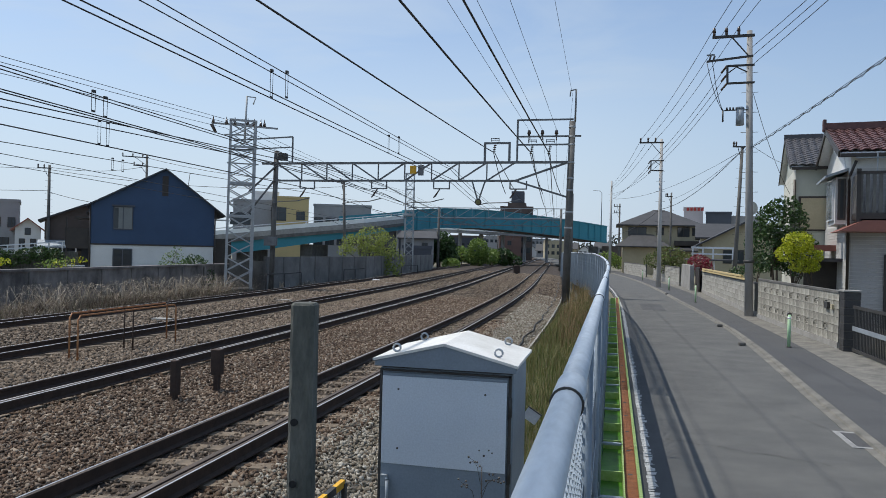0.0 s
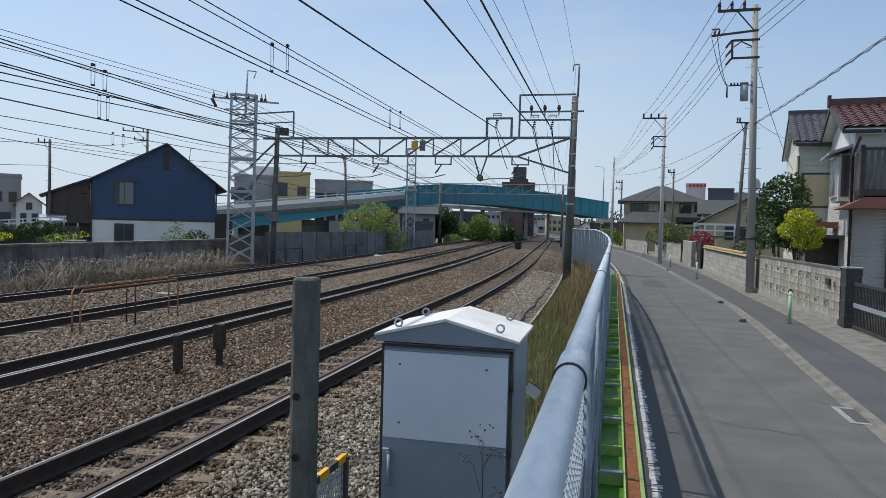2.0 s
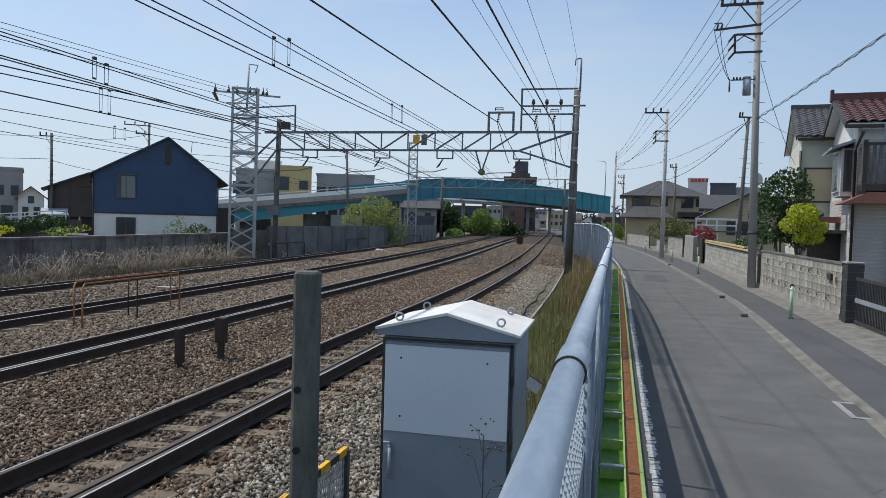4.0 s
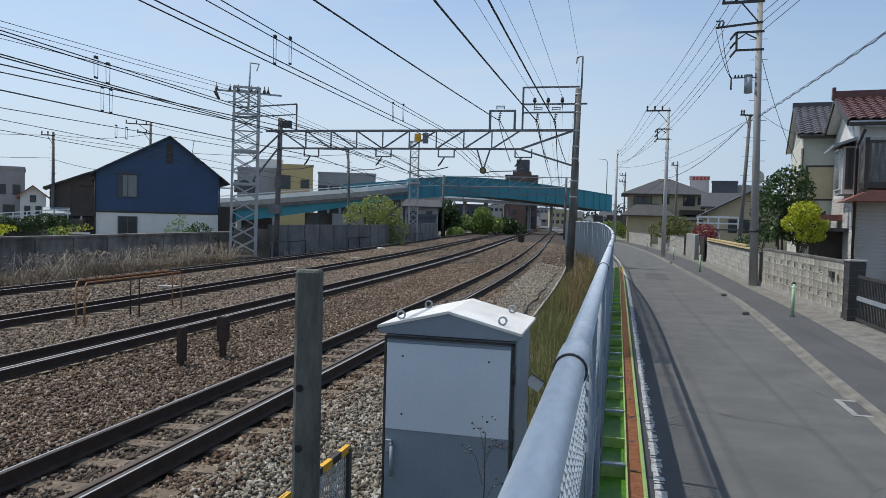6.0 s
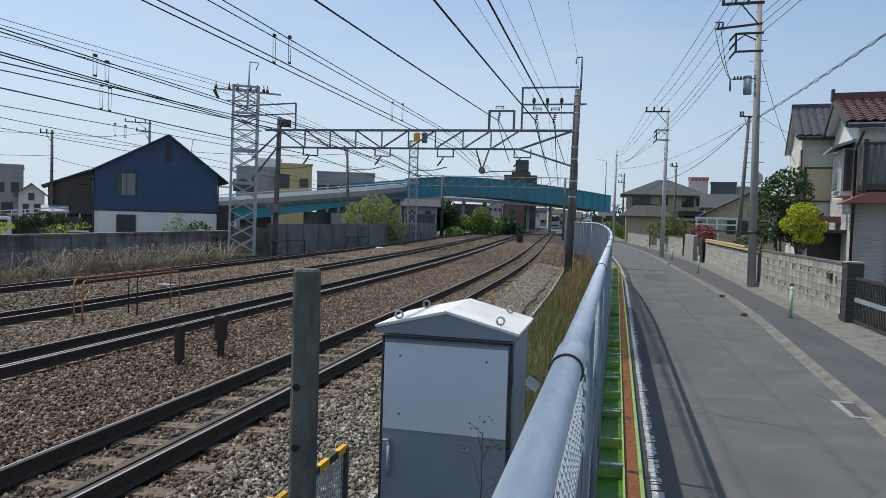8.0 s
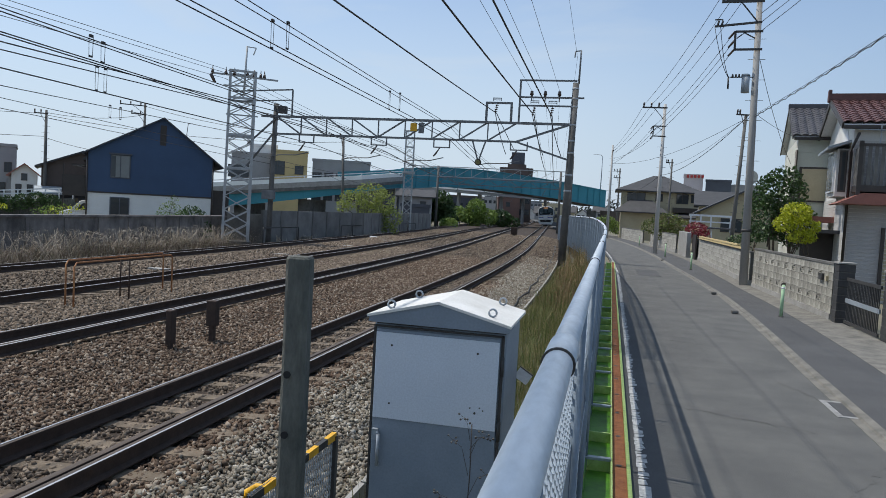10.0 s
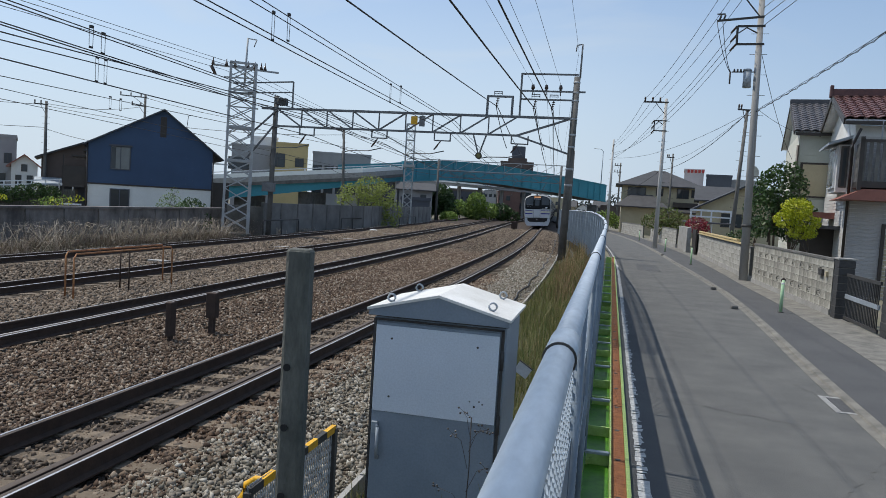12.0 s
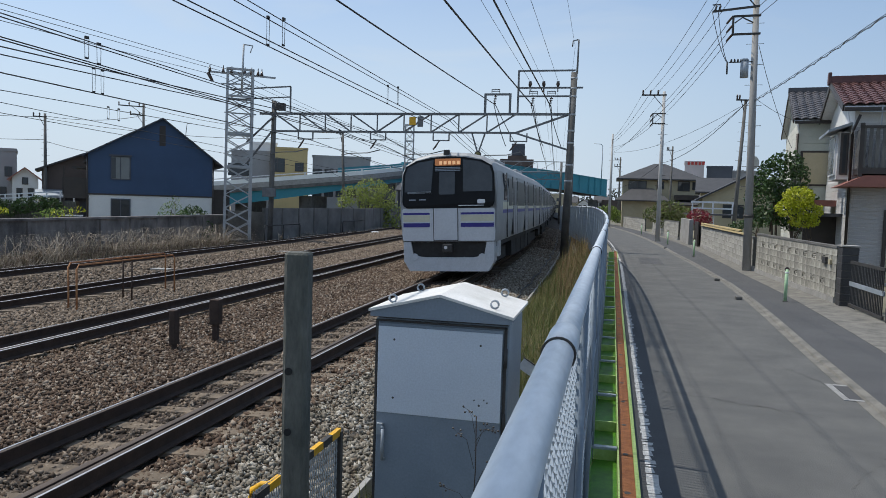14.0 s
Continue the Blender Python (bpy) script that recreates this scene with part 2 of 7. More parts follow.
BLOCK = mat("concrete_block", (0.46, 0.44, 0.38), (0.2, 0.19, 0.16), 3.2, 0.95, 0, 0.35, 70, vary=0.2)
BLOCK_TILE = mat("pale_block", (0.46, 0.445, 0.4), (0.27, 0.26, 0.23), 3.0, 0.9, 0, 0.3, 70, vary=0.17)
MORTAR = mat("mortar", (0.13, 0.125, 0.11), (0.08, 0.076, 0.066), 4.0, 0.95, 0, 0.3, 60)
BLACK_STONE = mat("black_pillar_stone", (0.05, 0.048, 0.048), (0.032, 0.031, 0.032), 9.0, 0.6, 0, 0.35, 30)
# Darker copy of the pole concrete, with backlit shade put into its colour.
POLE_BACKLIT = mat("backlit_pole_concrete", (0.35, 0.345, 0.335), (0.26, 0.255, 0.245), 1.2, 0.9, 0, 0.15, 60, stretch=(1, 1, 0.2))
POLE = mat("pole_concrete", (0.48, 0.475, 0.46), (0.4, 0.39, 0.375), 1.2, 0.85, 0, 0.1, 60, stretch=(1, 1, 0.2))
BARK = mat("bark", (0.11, 0.085, 0.06), (0.065, 0.05, 0.04), 9.0, 0.95, 0, 0.6, 40)
ORANGE = mat("orange_rail_paint", (0.5, 0.25, 0.1), (0.24, 0.09, 0.045), 9.0, 0.7, 0, 0.1, 50)
YELLOW_PAINT = mat("yellow_paint", (0.75, 0.42, 0.02), (0.62, 0.33, 0.02), 9.0, 0.6)
TRAIN_STEEL = mat("train_stainless", (0.36, 0.37, 0.375), (0.29, 0.3, 0.305), 0.8, 0.55, 0.25, 0.03, 25)
TRAIN_FRONT = mat("train_front_paint", (0.57, 0.59, 0.62), (0.54, 0.56, 0.59), 1.2, 0.4, 0.05, 0.0, 25)
TRAIN_SKIRT = mat("train_skirt_paint", (0.55, 0.58, 0.62), (0.47, 0.5, 0.53), 2.0, 0.5, 0, 0.01, 30)
TRAIN_BLACK = mat("train_mask_black", (0.008, 0.009, 0.01), (0.006, 0.007, 0.008), 1.0, 0.35, 0, 0, spec=0.15)
TRAIN_BLUE = mat("train_blue_stripe", (0.03, 0.025, 0.24), (0.024, 0.02, 0.19), 2.0, 0.4, 0, 0)
TRAIN_CREAM = mat("train_cream_stripe", (0.62, 0.6, 0.46), (0.54, 0.52, 0.4), 2.0, 0.5, 0, 0)
TRAIN_UNDER = mat("train_underframe", (0.035, 0.033, 0.032), (0.02, 0.019, 0.018), 4.0, 0.85, 0, 0.2, 20)
TRAIN_GLASS = mat("train_glass", (0.05, 0.06, 0.07), (0.035, 0.043, 0.05), 1.5, 0.08, 0, 0, spec=0.4)
TRAIN_SIDE_GLASS = mat("train_side_glass", (0.05, 0.055, 0.06), (0.035, 0.04, 0.044), 1.5, 0.32, 0, 0, spec=0.2)
TRAIN_DOOR = mat("train_door", (0.34, 0.34, 0.35), (0.28, 0.28, 0.29), 1.0, 0.45, 0.3, 0, 20)
LAMP_GLOW = glow_mat("destination_glow", (0.45, 0.17, 0.06), 0.25)
HEAD_GLOW = glow_mat("headlight_glow", (0.9, 0.5, 0.25), 0.4)
VAN_WHITE = mat("van_paint", (0.7, 0.71, 0.7), (0.62, 0.63, 0.62), 0.8, 0.3, 0, 0)
TYRE = mat("tyre", (0.02, 0.02, 0.02), (0.014, 0.014, 0.014), 4.0, 0.9)
LEAF_DARK = island_mat("dark_leaves", [(0.018, 0.04, 0.012), (0.04, 0.085, 0.02), (0.06, 0.12, 0.03)], 0.5, 0.3, 0.2)
LEAF_LIME = island_mat("lime_leaves", [(0.22, 0.27, 0.015), (0.4, 0.44, 0.02), (0.55, 0.55, 0.04)], 0.55, 0.2, 0.3)
LEAF_SPRING = island_mat("spring_leaves", [(0.09, 0.15, 0.03), (0.17, 0.26, 0.05), (0.25, 0.34, 0.08)], 0.6, 0.2, 0.3)
LEAF_BRIGHT = island_mat("bright_spring_leaves", [(0.15, 0.19, 0.04), (0.26, 0.31, 0.07), (0.36, 0.41, 0.11)], 0.6, 0.2, 0.3)
LEAF_OLIVE = island_mat("olive_leaves", [(0.06, 0.085, 0.02), (0.12, 0.16, 0.035), (0.19, 0.22, 0.06), (0.09, 0.07, 0.035)], 0.6, 0.25, 0.25)
# Leaf colours greyed to paint in the haze of distance.
LEAF_HAZE = island_mat("haze_greyed_leaves", [(0.05, 0.065, 0.055), (0.075, 0.09, 0.075), (0.1, 0.11, 0.095)], 0.8, 0.3)
LEAF_RED = island_mat("red_blossom", [(0.2, 0.02, 0.03), (0.36, 0.04, 0.07), (0.12, 0.06, 0.03)], 0.6, 0.2, 0.2)
GRASS = island_mat("slope_grass", [(0.06, 0.095, 0.02), (0.13, 0.15, 0.04), (0.27, 0.22, 0.1), (0.085, 0.12, 0.025), (0.2, 0.17, 0.08)], 0.8, 0.3, 0.25)
GRASS_BROWN = island_mat("brown_stalks", [(0.24, 0.17, 0.08), (0.33, 0.24, 0.13), (0.17, 0.11, 0.055), (0.12, 0.14, 0.04), (0.27, 0.16, 0.09)], 0.85, 0.3, 0.2)
GRASS_DEAD = island_mat("dead_brush", [(0.08, 0.06, 0.047), (0.24, 0.19, 0.15), (0.14, 0.11, 0.085), (0.36, 0.3, 0.24), (0.11, 0.12, 0.05)], 0.9, 0.3, 0.1)
GRASS_DRY = island_mat("dry_stalks", [(0.32, 0.27, 0.21), (0.52, 0.46, 0.37), (0.2, 0.16, 0.12), (0.42, 0.37, 0.3)], 0.85, 0.25, 0.15)
WHITE_PLAIN = mat("white_plate", (0.75, 0.76, 0.77), (0.64, 0.65, 0.66), 6.0, 0.5)
SIGN_RED = mat("sign_red", (0.55, 0.06, 0.05), (0.45, 0.05, 0.04), 2.0, 0.6)


# ---- building helpers ----
def thing(name, label, category, m=None, group="", kind=""):
    ob = new(name)
    ob.empty_display_size = 0.1
    if m is not None:
        ob.matrix_world = m
    return tagged(ob, label, category, group, kind)


def mesh_of(name, bm, materials):
    me = bpy.data.meshes.new(name)
    bm.normal_update()
    bm.to_mesh(me)
    bm.free()
    for m in materials if isinstance(materials, (list, tuple)) else [materials]:
        me.materials.append(m)
    return me


def part(name, bm, material, parent=None, label=""):
    ob = new(name, mesh_of(name, bm, material))
    if parent is not None:
        ob.parent = parent
    if label:
        ob["label"] = label
    return ob


def solo(name, bm, material, label, category, group="", kind=""):
    return tagged(part(name, bm, material), label, category, group, kind)


def raw(name, verts, faces, material, parent=None, smooth=False):
    me = bpy.data.meshes.new(name)
    me.from_pydata(verts, [], faces)
    me.materials.append(material)
    if smooth:
        me.polygons.foreach_set("use_smooth", [True] * len(me.polygons))
    ob = new(name, me)
    if parent is not None:
        ob.parent = parent
    return ob


def box(x0, x1, y0, y1, z0, z1, bm=None, bevel=0.0, mi=0):
    bm = bm or bmesh.new()
    vs = [bm.verts.new((x, y, z)) for x in (x0, x1) for y in (y0, y1) for z in (z0, z1)]
    fs = [bm.faces.new([vs[i] for i in q]) for q in ((0, 1, 3, 2), (4, 6, 7, 5), (0, 4, 5, 1), (2, 3, 7, 6), (0, 2, 6, 4), (1, 5, 7, 3))]
    for f in fs:
        f.material_index = mi
    if bevel:
        edges = {e for f in fs for e in f.edges}
        bmesh.ops.bevel(bm, geom=list(edges), offset=bevel, segments=2, affect="EDGES", profile=0.6)
    return bm


def rod(p, q, r, r2=None, seg=8, bm=None, caps=True, mi=0):
    """A round bar from p to q."""
    bm = bm or bmesh.new()
    r2 = r if r2 is None else r2
    p, q = Vector(p), Vector(q)
    d = (q - p).normalized()
    a = d.orthogonal().normalized()
    b = d.cross(a)
    rings = []
    for c, rr in ((p, r), (q, r2)):
        rings.append([bm.verts.new(c + rr * (math.cos(k * 2 * math.pi / seg) * a + math.sin(k * 2 * math.pi / seg) * b)) for k in range(seg)])
    for k in range(seg):
        f = bm.faces.new((rings[0][k], rings[0][(k + 1) % seg], rings[1][(k + 1) % seg], rings[1][k]))
        f.smooth = True
        f.material_index = mi
    if caps:
        for ring in (rings[0][::-1], rings[1]):
            bm.faces.new(ring).material_index = mi
    return bm


def bar(p, q, w, h=None, bm=None, mi=0):
    """A square bar from p to q."""
    bm = bm or bmesh.new()
    h = h or w
    p, q = Vector(p), Vector(q)
    d = (q - p).normalized()
    up = Vector((0, 0, 1)) if abs(d.z) < 0.9 else Vector((0, 1, 0))
    a = d.cross(up).normalized() * w / 2
    b = a.cross(d).normalized() * h / 2
    r = [[bm.verts.new(c + s * a + t * b) for s, t in ((-1, -1), (1, -1), (1, 1), (-1, 1))] for c in (p, q)]
    for k in range(4):
        bm.faces.new((r[0][k], r[0][(k + 1) % 4], r[1][(k + 1) % 4], r[1][k])).material_index = mi
    bm.faces.new(r[0][::-1]).material_index = mi
    bm.faces.new(r[1]).material_index = mi
    return bm


def tube(points, r, seg=6, bm=None, closed=False):
    """A round tube along points."""
    bm = bm or bmesh.new()
    pts = [Vector(p) for p in points]
    rings = []
    for i, p in enumerate(pts):
        d = (pts[min(i + 1, len(pts) - 1)] - pts[max(i - 1, 0)]).normalized()
        ref = Vector((0, 0, 1)) if abs(d.z) < 0.95 else Vector((1, 0, 0))
        a = d.cross(ref).normalized()
        b = a.cross(d)
        rings.append([bm.verts.new(p + r * (math.cos(k * 2 * math.pi / seg) * a + math.sin(k * 2 * math.pi / seg) * b)) for k in range(seg)])
    for i in range(len(pts) - 1):
        for k in range(seg):
            bm.faces.new((rings[i][k], rings[i][(k + 1) % seg], rings[i + 1][(k + 1) % seg], rings[i + 1][k])).smooth = True
    bm.faces.new(rings[0][::-1])
    bm.faces.new(rings[-1])
    return bm


def prism(outline, y0, y1, bm=None, mi=0):
    """A solid with an outline in x and z, from y0 to y1."""
    bm = bm or bmesh.new()
    a = [bm.verts.new((x, y0, z)) for x, z in outline]
    b = [bm.verts.new((x, y1, z)) for x, z in outline]
    n = len(a)
    for i in range(n):
        bm.faces.new((a[i], a[(i + 1) % n], b[(i + 1) % n], b[i])).material_index = mi
    bm.faces.new(a[::-1]).material_index = mi
    bm.faces.new(b).material_index = mi
    bmesh.ops.recalc_face_normals(bm, faces=bm.faces)
    return bm


def sag(p, q, drop, n=10):
    p, q = Vector(p), Vector(q)
    return [p.lerp(q, i / n) - Vector((0, 0, 4 * drop * (i / n) * (1 - i / n))) for i in range(n + 1)]


def bend(y):
    """How far the tracks have swung to the west at y."""
    u = min(1.0, max(0.0, (y - 5) / 55))
    return 3.96 * (u ** 3 - u ** 4 / 2) + max(0.0, y - 60) * 0.072


def road_swing(y):
    """How far the lane has swung to the west at y."""
    return -0.0011 * max(0.0, y - 25) ** 2 if y < 90 else -4.65 - 0.14 * (y - 90)


def bend_turn(y):
    """The tracks' heading there, in degrees."""
    return math.degrees(math.atan(bend(y + 0.5) - bend(y - 0.5)))


# ---- ground, ballast, road ----
RAIL_Z = 0.05
TRACKS = (-4.45, -8.5, -11.95, -16.1)


def strip(name, profile, ys, shift, material, label, category, kind="structure"):
    """A sheet with a profile in x and z, swept along y."""
    verts = [((x(y) if callable(x) else x) + shift(y), y, z) for y in ys for x, z in profile]
    n = len(profile)
    faces = [(j * n + i, j * n + i + 1, (j + 1) * n + i + 1, (j + 1) * n + i) for j in range(len(ys) - 1) for i in range(n - 1)]
    return tagged(raw(name, verts, faces, material), label, category, "", kind)


FAR_YS = [-60, -30, -10] + list(range(0, 90, 3)) + list(range(90, 300, 15)) + [400, 700]
strip("ground", [(-3000, -0.75), (-60, -0.75), (-21.4, -0.6), (-19.6, -0.5), (-18, -0.72), (-3.0, -0.72), (-1.9, -0.7), (-0.4, -0.08), (0.2, -0.06), (5.4, -0.06), (60, -0.05), (3000, 0)],
      [-3000, -60, -10, 0, 20, 40, 60, 100, 300, 3000], lambda y: 0, EARTH, "flat dusty earth running out to the horizon", "ground")
BALLAST = [(-20.0, -0.7), (-18.4, -0.28), (-17.0, -0.2), (-16.55, -0.26), (-15.65, -0.22), (-15.2, -0.17), (-13.4, -0.2), (-12.8, -0.19), (-12.4, -0.27), (-11.5, -0.24), (-11.1, -0.17), (-10.4, -0.2), (-9.6, -0.16), (-9.15, -0.2), (-8.98, -0.265), (-8.02, -0.235), (-7.85, -0.17), (-7.3, -0.14), (-6.4, -0.18), (-5.5, -0.165), (-5.06, -0.19), (-4.9, -0.19), (-4.0, -0.17), (-3.8, -0.15), (-3.4, -0.135), (-2.5, -0.3), (-2.05, -0.38), (-1.95, -0.7)]
strip("ballast_bed", BALLAST, FAR_YS, lambda y: -bend(y), GRAVEL_SHADE, "brown ballast bed under four tracks, darkened for shade between stones", "ballast")


def kerb_x(off):
    """The kerb line, which bows out a little half way along the first stretch."""
    return lambda y: off + float(np.interp(y, (-10, 6, 10, 13, 16, 19, 23, 28, 37, 60), (-0.5, -0.4, -0.27, -0.16, -0.02, 0.09, 0.16, 0.06, -0.12, 0.0)))


def verge_x(y):
    return 4.75 + float(np.interp(y, (-10, 10, 13.7, 15.5, 17.8, 21, 27, 45), (-0.8, -0.6, -0.36, -0.31, -0.24, -0.18, -0.25, 0.0)))


NEAR_YS = FAR_YS[1:4] + [3, 6, 8, 10, 11.5, 13, 14.5, 16, 17.5, 19, 21, 23, 25, 27] + FAR_YS[13:]
strip("road", [(0.28, -0.2), (0.28, -0.004), (0.6, 0.0), (kerb_x(3.24), 0.0), (kerb_x(3.24), -0.2)], NEAR_YS, road_swing, ASPHALT, "worn grey asphalt lane with cracks", "road")
# Dark seam by the channel, widened to paint in the fence panel's shade.
strip("trench_strip", [(0.322, 0.002), (0.63, 0.004)], NEAR_YS, road_swing, ASPHALT_NEW, "dark asphalt seam along the channel, widened with painted fence shade", "road")
strip("gutter_strip", [(kerb_x(3.24), -0.2), (kerb_x(3.24), 0.004), (kerb_x(3.34), 0.006), (kerb_x(3.36), 0.035), (kerb_x(3.45), 0.05), (kerb_x(3.45), -0.2)], NEAR_YS, road_swing, KERB, "pale concrete kerb strip along the lane", "kerb")
strip("pavement", [(kerb_x(3.45), -0.2), (kerb_x(3.45), 0.047), (verge_x, 0.05), (verge_x, -0.2)], NEAR_YS, road_swing, ASPHALT_NEW, "dark newer asphalt footpath", "pavement")
strip("verge", [(verge_x, -0.2), (verge_x, 0.055), (5.5, 0.06), (5.5, -0.2)], NEAR_YS, road_swing, KERB, "cracked concrete edge at the foot of the block walls", "pavement")
strip("weed_slope", [(-2.02, -0.4), (-1.8, -0.32), (-1.2, -0.1), (-0.5, 0.02), (-0.14, 0.03), (-0.12, -0.3)], list(range(-30, 90, 2)), lambda y: -bend(y) * 0.9, SOIL, "weedy soil bank between ballast and fence", "bank")


# ---- tracks ----
RAIL_PROFILE = [(-0.064, 0.0), (-0.064, 0.012), (-0.01, 0.03), (-0.01, 0.11), (-0.0325, 0.12), (-0.0325, 0.148), (-0.028, 0.153), (-0.008, 0.1535), (0.012, 0.1535), (0.03, 0.151), (0.0325, 0.148), (0.0325, 0.12), (0.01, 0.11), (0.01, 0.03), (0.064, 0.012), (0.064, 0.0)]


def rail(parent, x, top, band=(7,), name="rail", label="rusty rail with a bright worn top"):
    ys = list(range(-30, 60, 2)) + list(range(60, 480, 10))
    bm = bmesh.new()
    rings = [[bm.verts.new((x - bend(y) + px, y, top - 0.153 + pz)) for px, pz in RAIL_PROFILE] for y in ys]
    n = len(RAIL_PROFILE)
    for a, b in zip(rings, rings[1:]):
        for i in range(n - 1):
            f = bm.faces.new((a[i], a[i + 1], b[i + 1], b[i]))
            f.material_index = 2 if i in band else (1 if 6 <= i <= 8 else 0)
    bm.faces.new(rings[0])
    bmesh.ops.recalc_face_normals(bm, faces=bm.faces)
    part(name, bm, [RAIL_RUST, RAIL_TOP, RAIL_BRIGHT], parent, label)


sleeper_bm = bmesh.new()
box(-1.0, 1.0, -0.13, 0.13, -0.17, 0.0, sleeper_bm)
for v in sleeper_bm.verts:
    if v.co.z > -0.01:
        v.co.x *= 0.985
        v.co.y *= 0.75
SLEEPER_MESH = mesh_of("sleeper", sleeper_bm, SLEEPER)
clip_bm = bmesh.new()
box(-0.13, 0.13, -0.05, 0.05, 0.0, 0.02, clip_bm)
for sx in (-1, 1):
    tube([(sx * 0.07, -0.04, 0.02), (sx * 0.1, -0.03, 0.055), (sx * 0.13, 0, 0.05), (sx * 0.1, 0.03, 0.055), (sx * 0.07, 0.04, 0.02)], 0.011, 5, clip_bm)
CLIP_MESH = mesh_of("rail_clip", clip_bm, DARK_STEEL)
CANTS = (0.05, 0.09, 0.09, 0.08)
for k, (tx, cant) in enumerate(zip(TRACKS, CANTS)):
    track = thing("railway_track", "ballasted railway track with rusty rails on concrete sleepers", "track", group="parallel railway tracks")
    near, far = tx + 0.534, tx - 0.534
    rail(track, near, RAIL_Z, (8,))
    rail(track, far, RAIL_Z - cant, (6,))
    if k < 2:
        rail(track, near - 0.118, RAIL_Z - 0.012, () if k == 0 else (7,), "check_rail", "rusty check rail beside the running rail")
    last = (62, 40, 34, 30)[k]
    y = -7.8
    while y < last:
        s = new("sleeper", SLEEPER_MESH)
        s.parent = track
        s.matrix_local = pose(tx - bend(y), y, RAIL_Z - 0.165 - cant / 2 - (0.011 if k == 0 else 0.06), 0, math.degrees(math.atan(-cant / 1.067)), bend_turn(y) + random.uniform(-0.6, 0.6))
        if k == 0 and y < 30:
            for rx, rz in ((near, RAIL_Z), (far, RAIL_Z - cant)):
                c = new("rail_clip", CLIP_MESH)
                c.parent = s
                c.matrix_local = s.matrix_local.inverted() @ pose(rx - bend(y), y, rz - 0.163)
        y += 0.62


def scatter_stones(name, count, xr, yr, size, material, label, power=1.0, seed=1):
    """Crushed stones, each a sharp block of eight faces, thicker towards the near end."""
    rng = np.random.default_rng(seed)
    u = rng.random(count) ** power
    y = yr[0] + (yr[1] - yr[0]) * u
    x = rng.uniform(xr[0], xr[1], count)
    px = np.array([p[0] for p in BALLAST])
    pz = np.array([p[1] for p in BALLAST])
    z = np.interp(x, px, pz)
    bx = np.array([bend(v) for v in y])
    s = size * rng.uniform(0.55, 1.35, (count, 1, 1)) * (1 + 0.5 * (u ** 1.0))[:, None, None]
    corner = 1.5 * np.array([[1, 0, 0], [-1, 0, 0], [0, 1, 0], [0, -1, 0], [0, 0, 1], [0, 0, -1]], float)
    pts = corner[None] * rng.uniform(0.5, 1.05, (count, 1, 3)) + rng.uniform(-0.45, 0.45, (count, 6, 3))
    q = rng.normal(size=(count, 4))
    q /= np.linalg.norm(q, axis=1)[:, None]
    w, i, j, k = q.T
    rot = np.stack([np.stack([1 - 2 * (j * j + k * k), 2 * (i * j - k * w), 2 * (i * k + j * w)], 1),
                    np.stack([2 * (i * j + k * w), 1 - 2 * (i * i + k * k), 2 * (j * k - i * w)], 1),
                    np.stack([2 * (i * k - j * w), 2 * (j * k + i * w), 1 - 2 * (i * i + j * j)], 1)], 1)
    pts = np.einsum("nij,nkj->nki", rot, pts) * s / 2
    pts += np.stack([x - bx, y, z + size * rng.uniform(-0.3, 0.55, count)], 1)[:, None]
    tris = np.array([(0, 2, 4), (2, 1, 4), (1, 3, 4), (3, 0, 4), (2, 0, 5), (1, 2, 5), (3, 1, 5), (0, 3, 5)])
    faces = (np.arange(count)[:, None, None] * 6 + tris[None]).reshape(-1, 3)
    me = bpy.data.meshes.new(name)
    me.vertices.add(count * 6)
    me.vertices.foreach_set("co", pts.reshape(-1))
    me.loops.add(faces.size)
    me.loops.foreach_set("vertex_index", faces.reshape(-1).astype(np.int32))
    me.polygons.add(len(faces))
    me.polygons.foreach_set("loop_start", np.arange(0, faces.size, 3, dtype=np.int32))
    me.update(calc_edges=True)
    me.materials.append(material)
    return tagged(new(name, me), label, "ballast", "", "stuff")


# clear strips: stones keep off the rails and mostly off the sleepers
scatter_stones("ballast_stones", 62000, (-7.86, -5.12), (3.3, 36), 0.041, STONE, "brown rust-stained crushed stones between the tracks", 1.6, 1)
scatter_stones("ballast_stones", 7500, (-4.86, -4.04), (3.3, 36), 0.045, STONE_FAR, "brown crushed stones between the rails", 1.6, 2)
scatter_stones("ballast_stones", 9000, (-3.8, -3.2), (3.2, 24), 0.045, STONE, "brown crushed stones beside the nearest rail", 1.4, 7)
scatter_stones("ballast_stones", 52000, (-3.5, -2.02), (3.0, 40), 0.042, STONE_GREY, "pale grey crushed stones on the ballast shoulder", 1.8, 3)
scatter_stones("ballast_stones", 7000, (-8.96, -8.05), (7, 36), 0.055, STONE, "brown crushed stones between the rails", 1.3, 4)
scatter_stones("ballast_stones", 30000, (-11.3, -9.1), (8, 40), 0.06, STONE_FAR, "grey-brown crushed stones between the tracks", 1.3, 5)
scatter_stones("ballast_stones", 22000, (-15.4, -12.6), (11, 55), 0.07, STONE_FAR, "grey-brown crushed stones beside the far tracks", 1.2, 6)

scatter_stones("ballast_stones", 15000, (-7.9, -2.1), (34, 75), 0.075, STONE_FAR, "brown crushed stones along the curve", 1.2, 8)
scatter_stones("ballast_stones", 12000, (-15.6, -8.2), (34, 80), 0.085, STONE_FAR, "grey-brown crushed stones along the curve", 1.2, 9)
# ---- line-side fence ----
FENCE_Z = 1.95


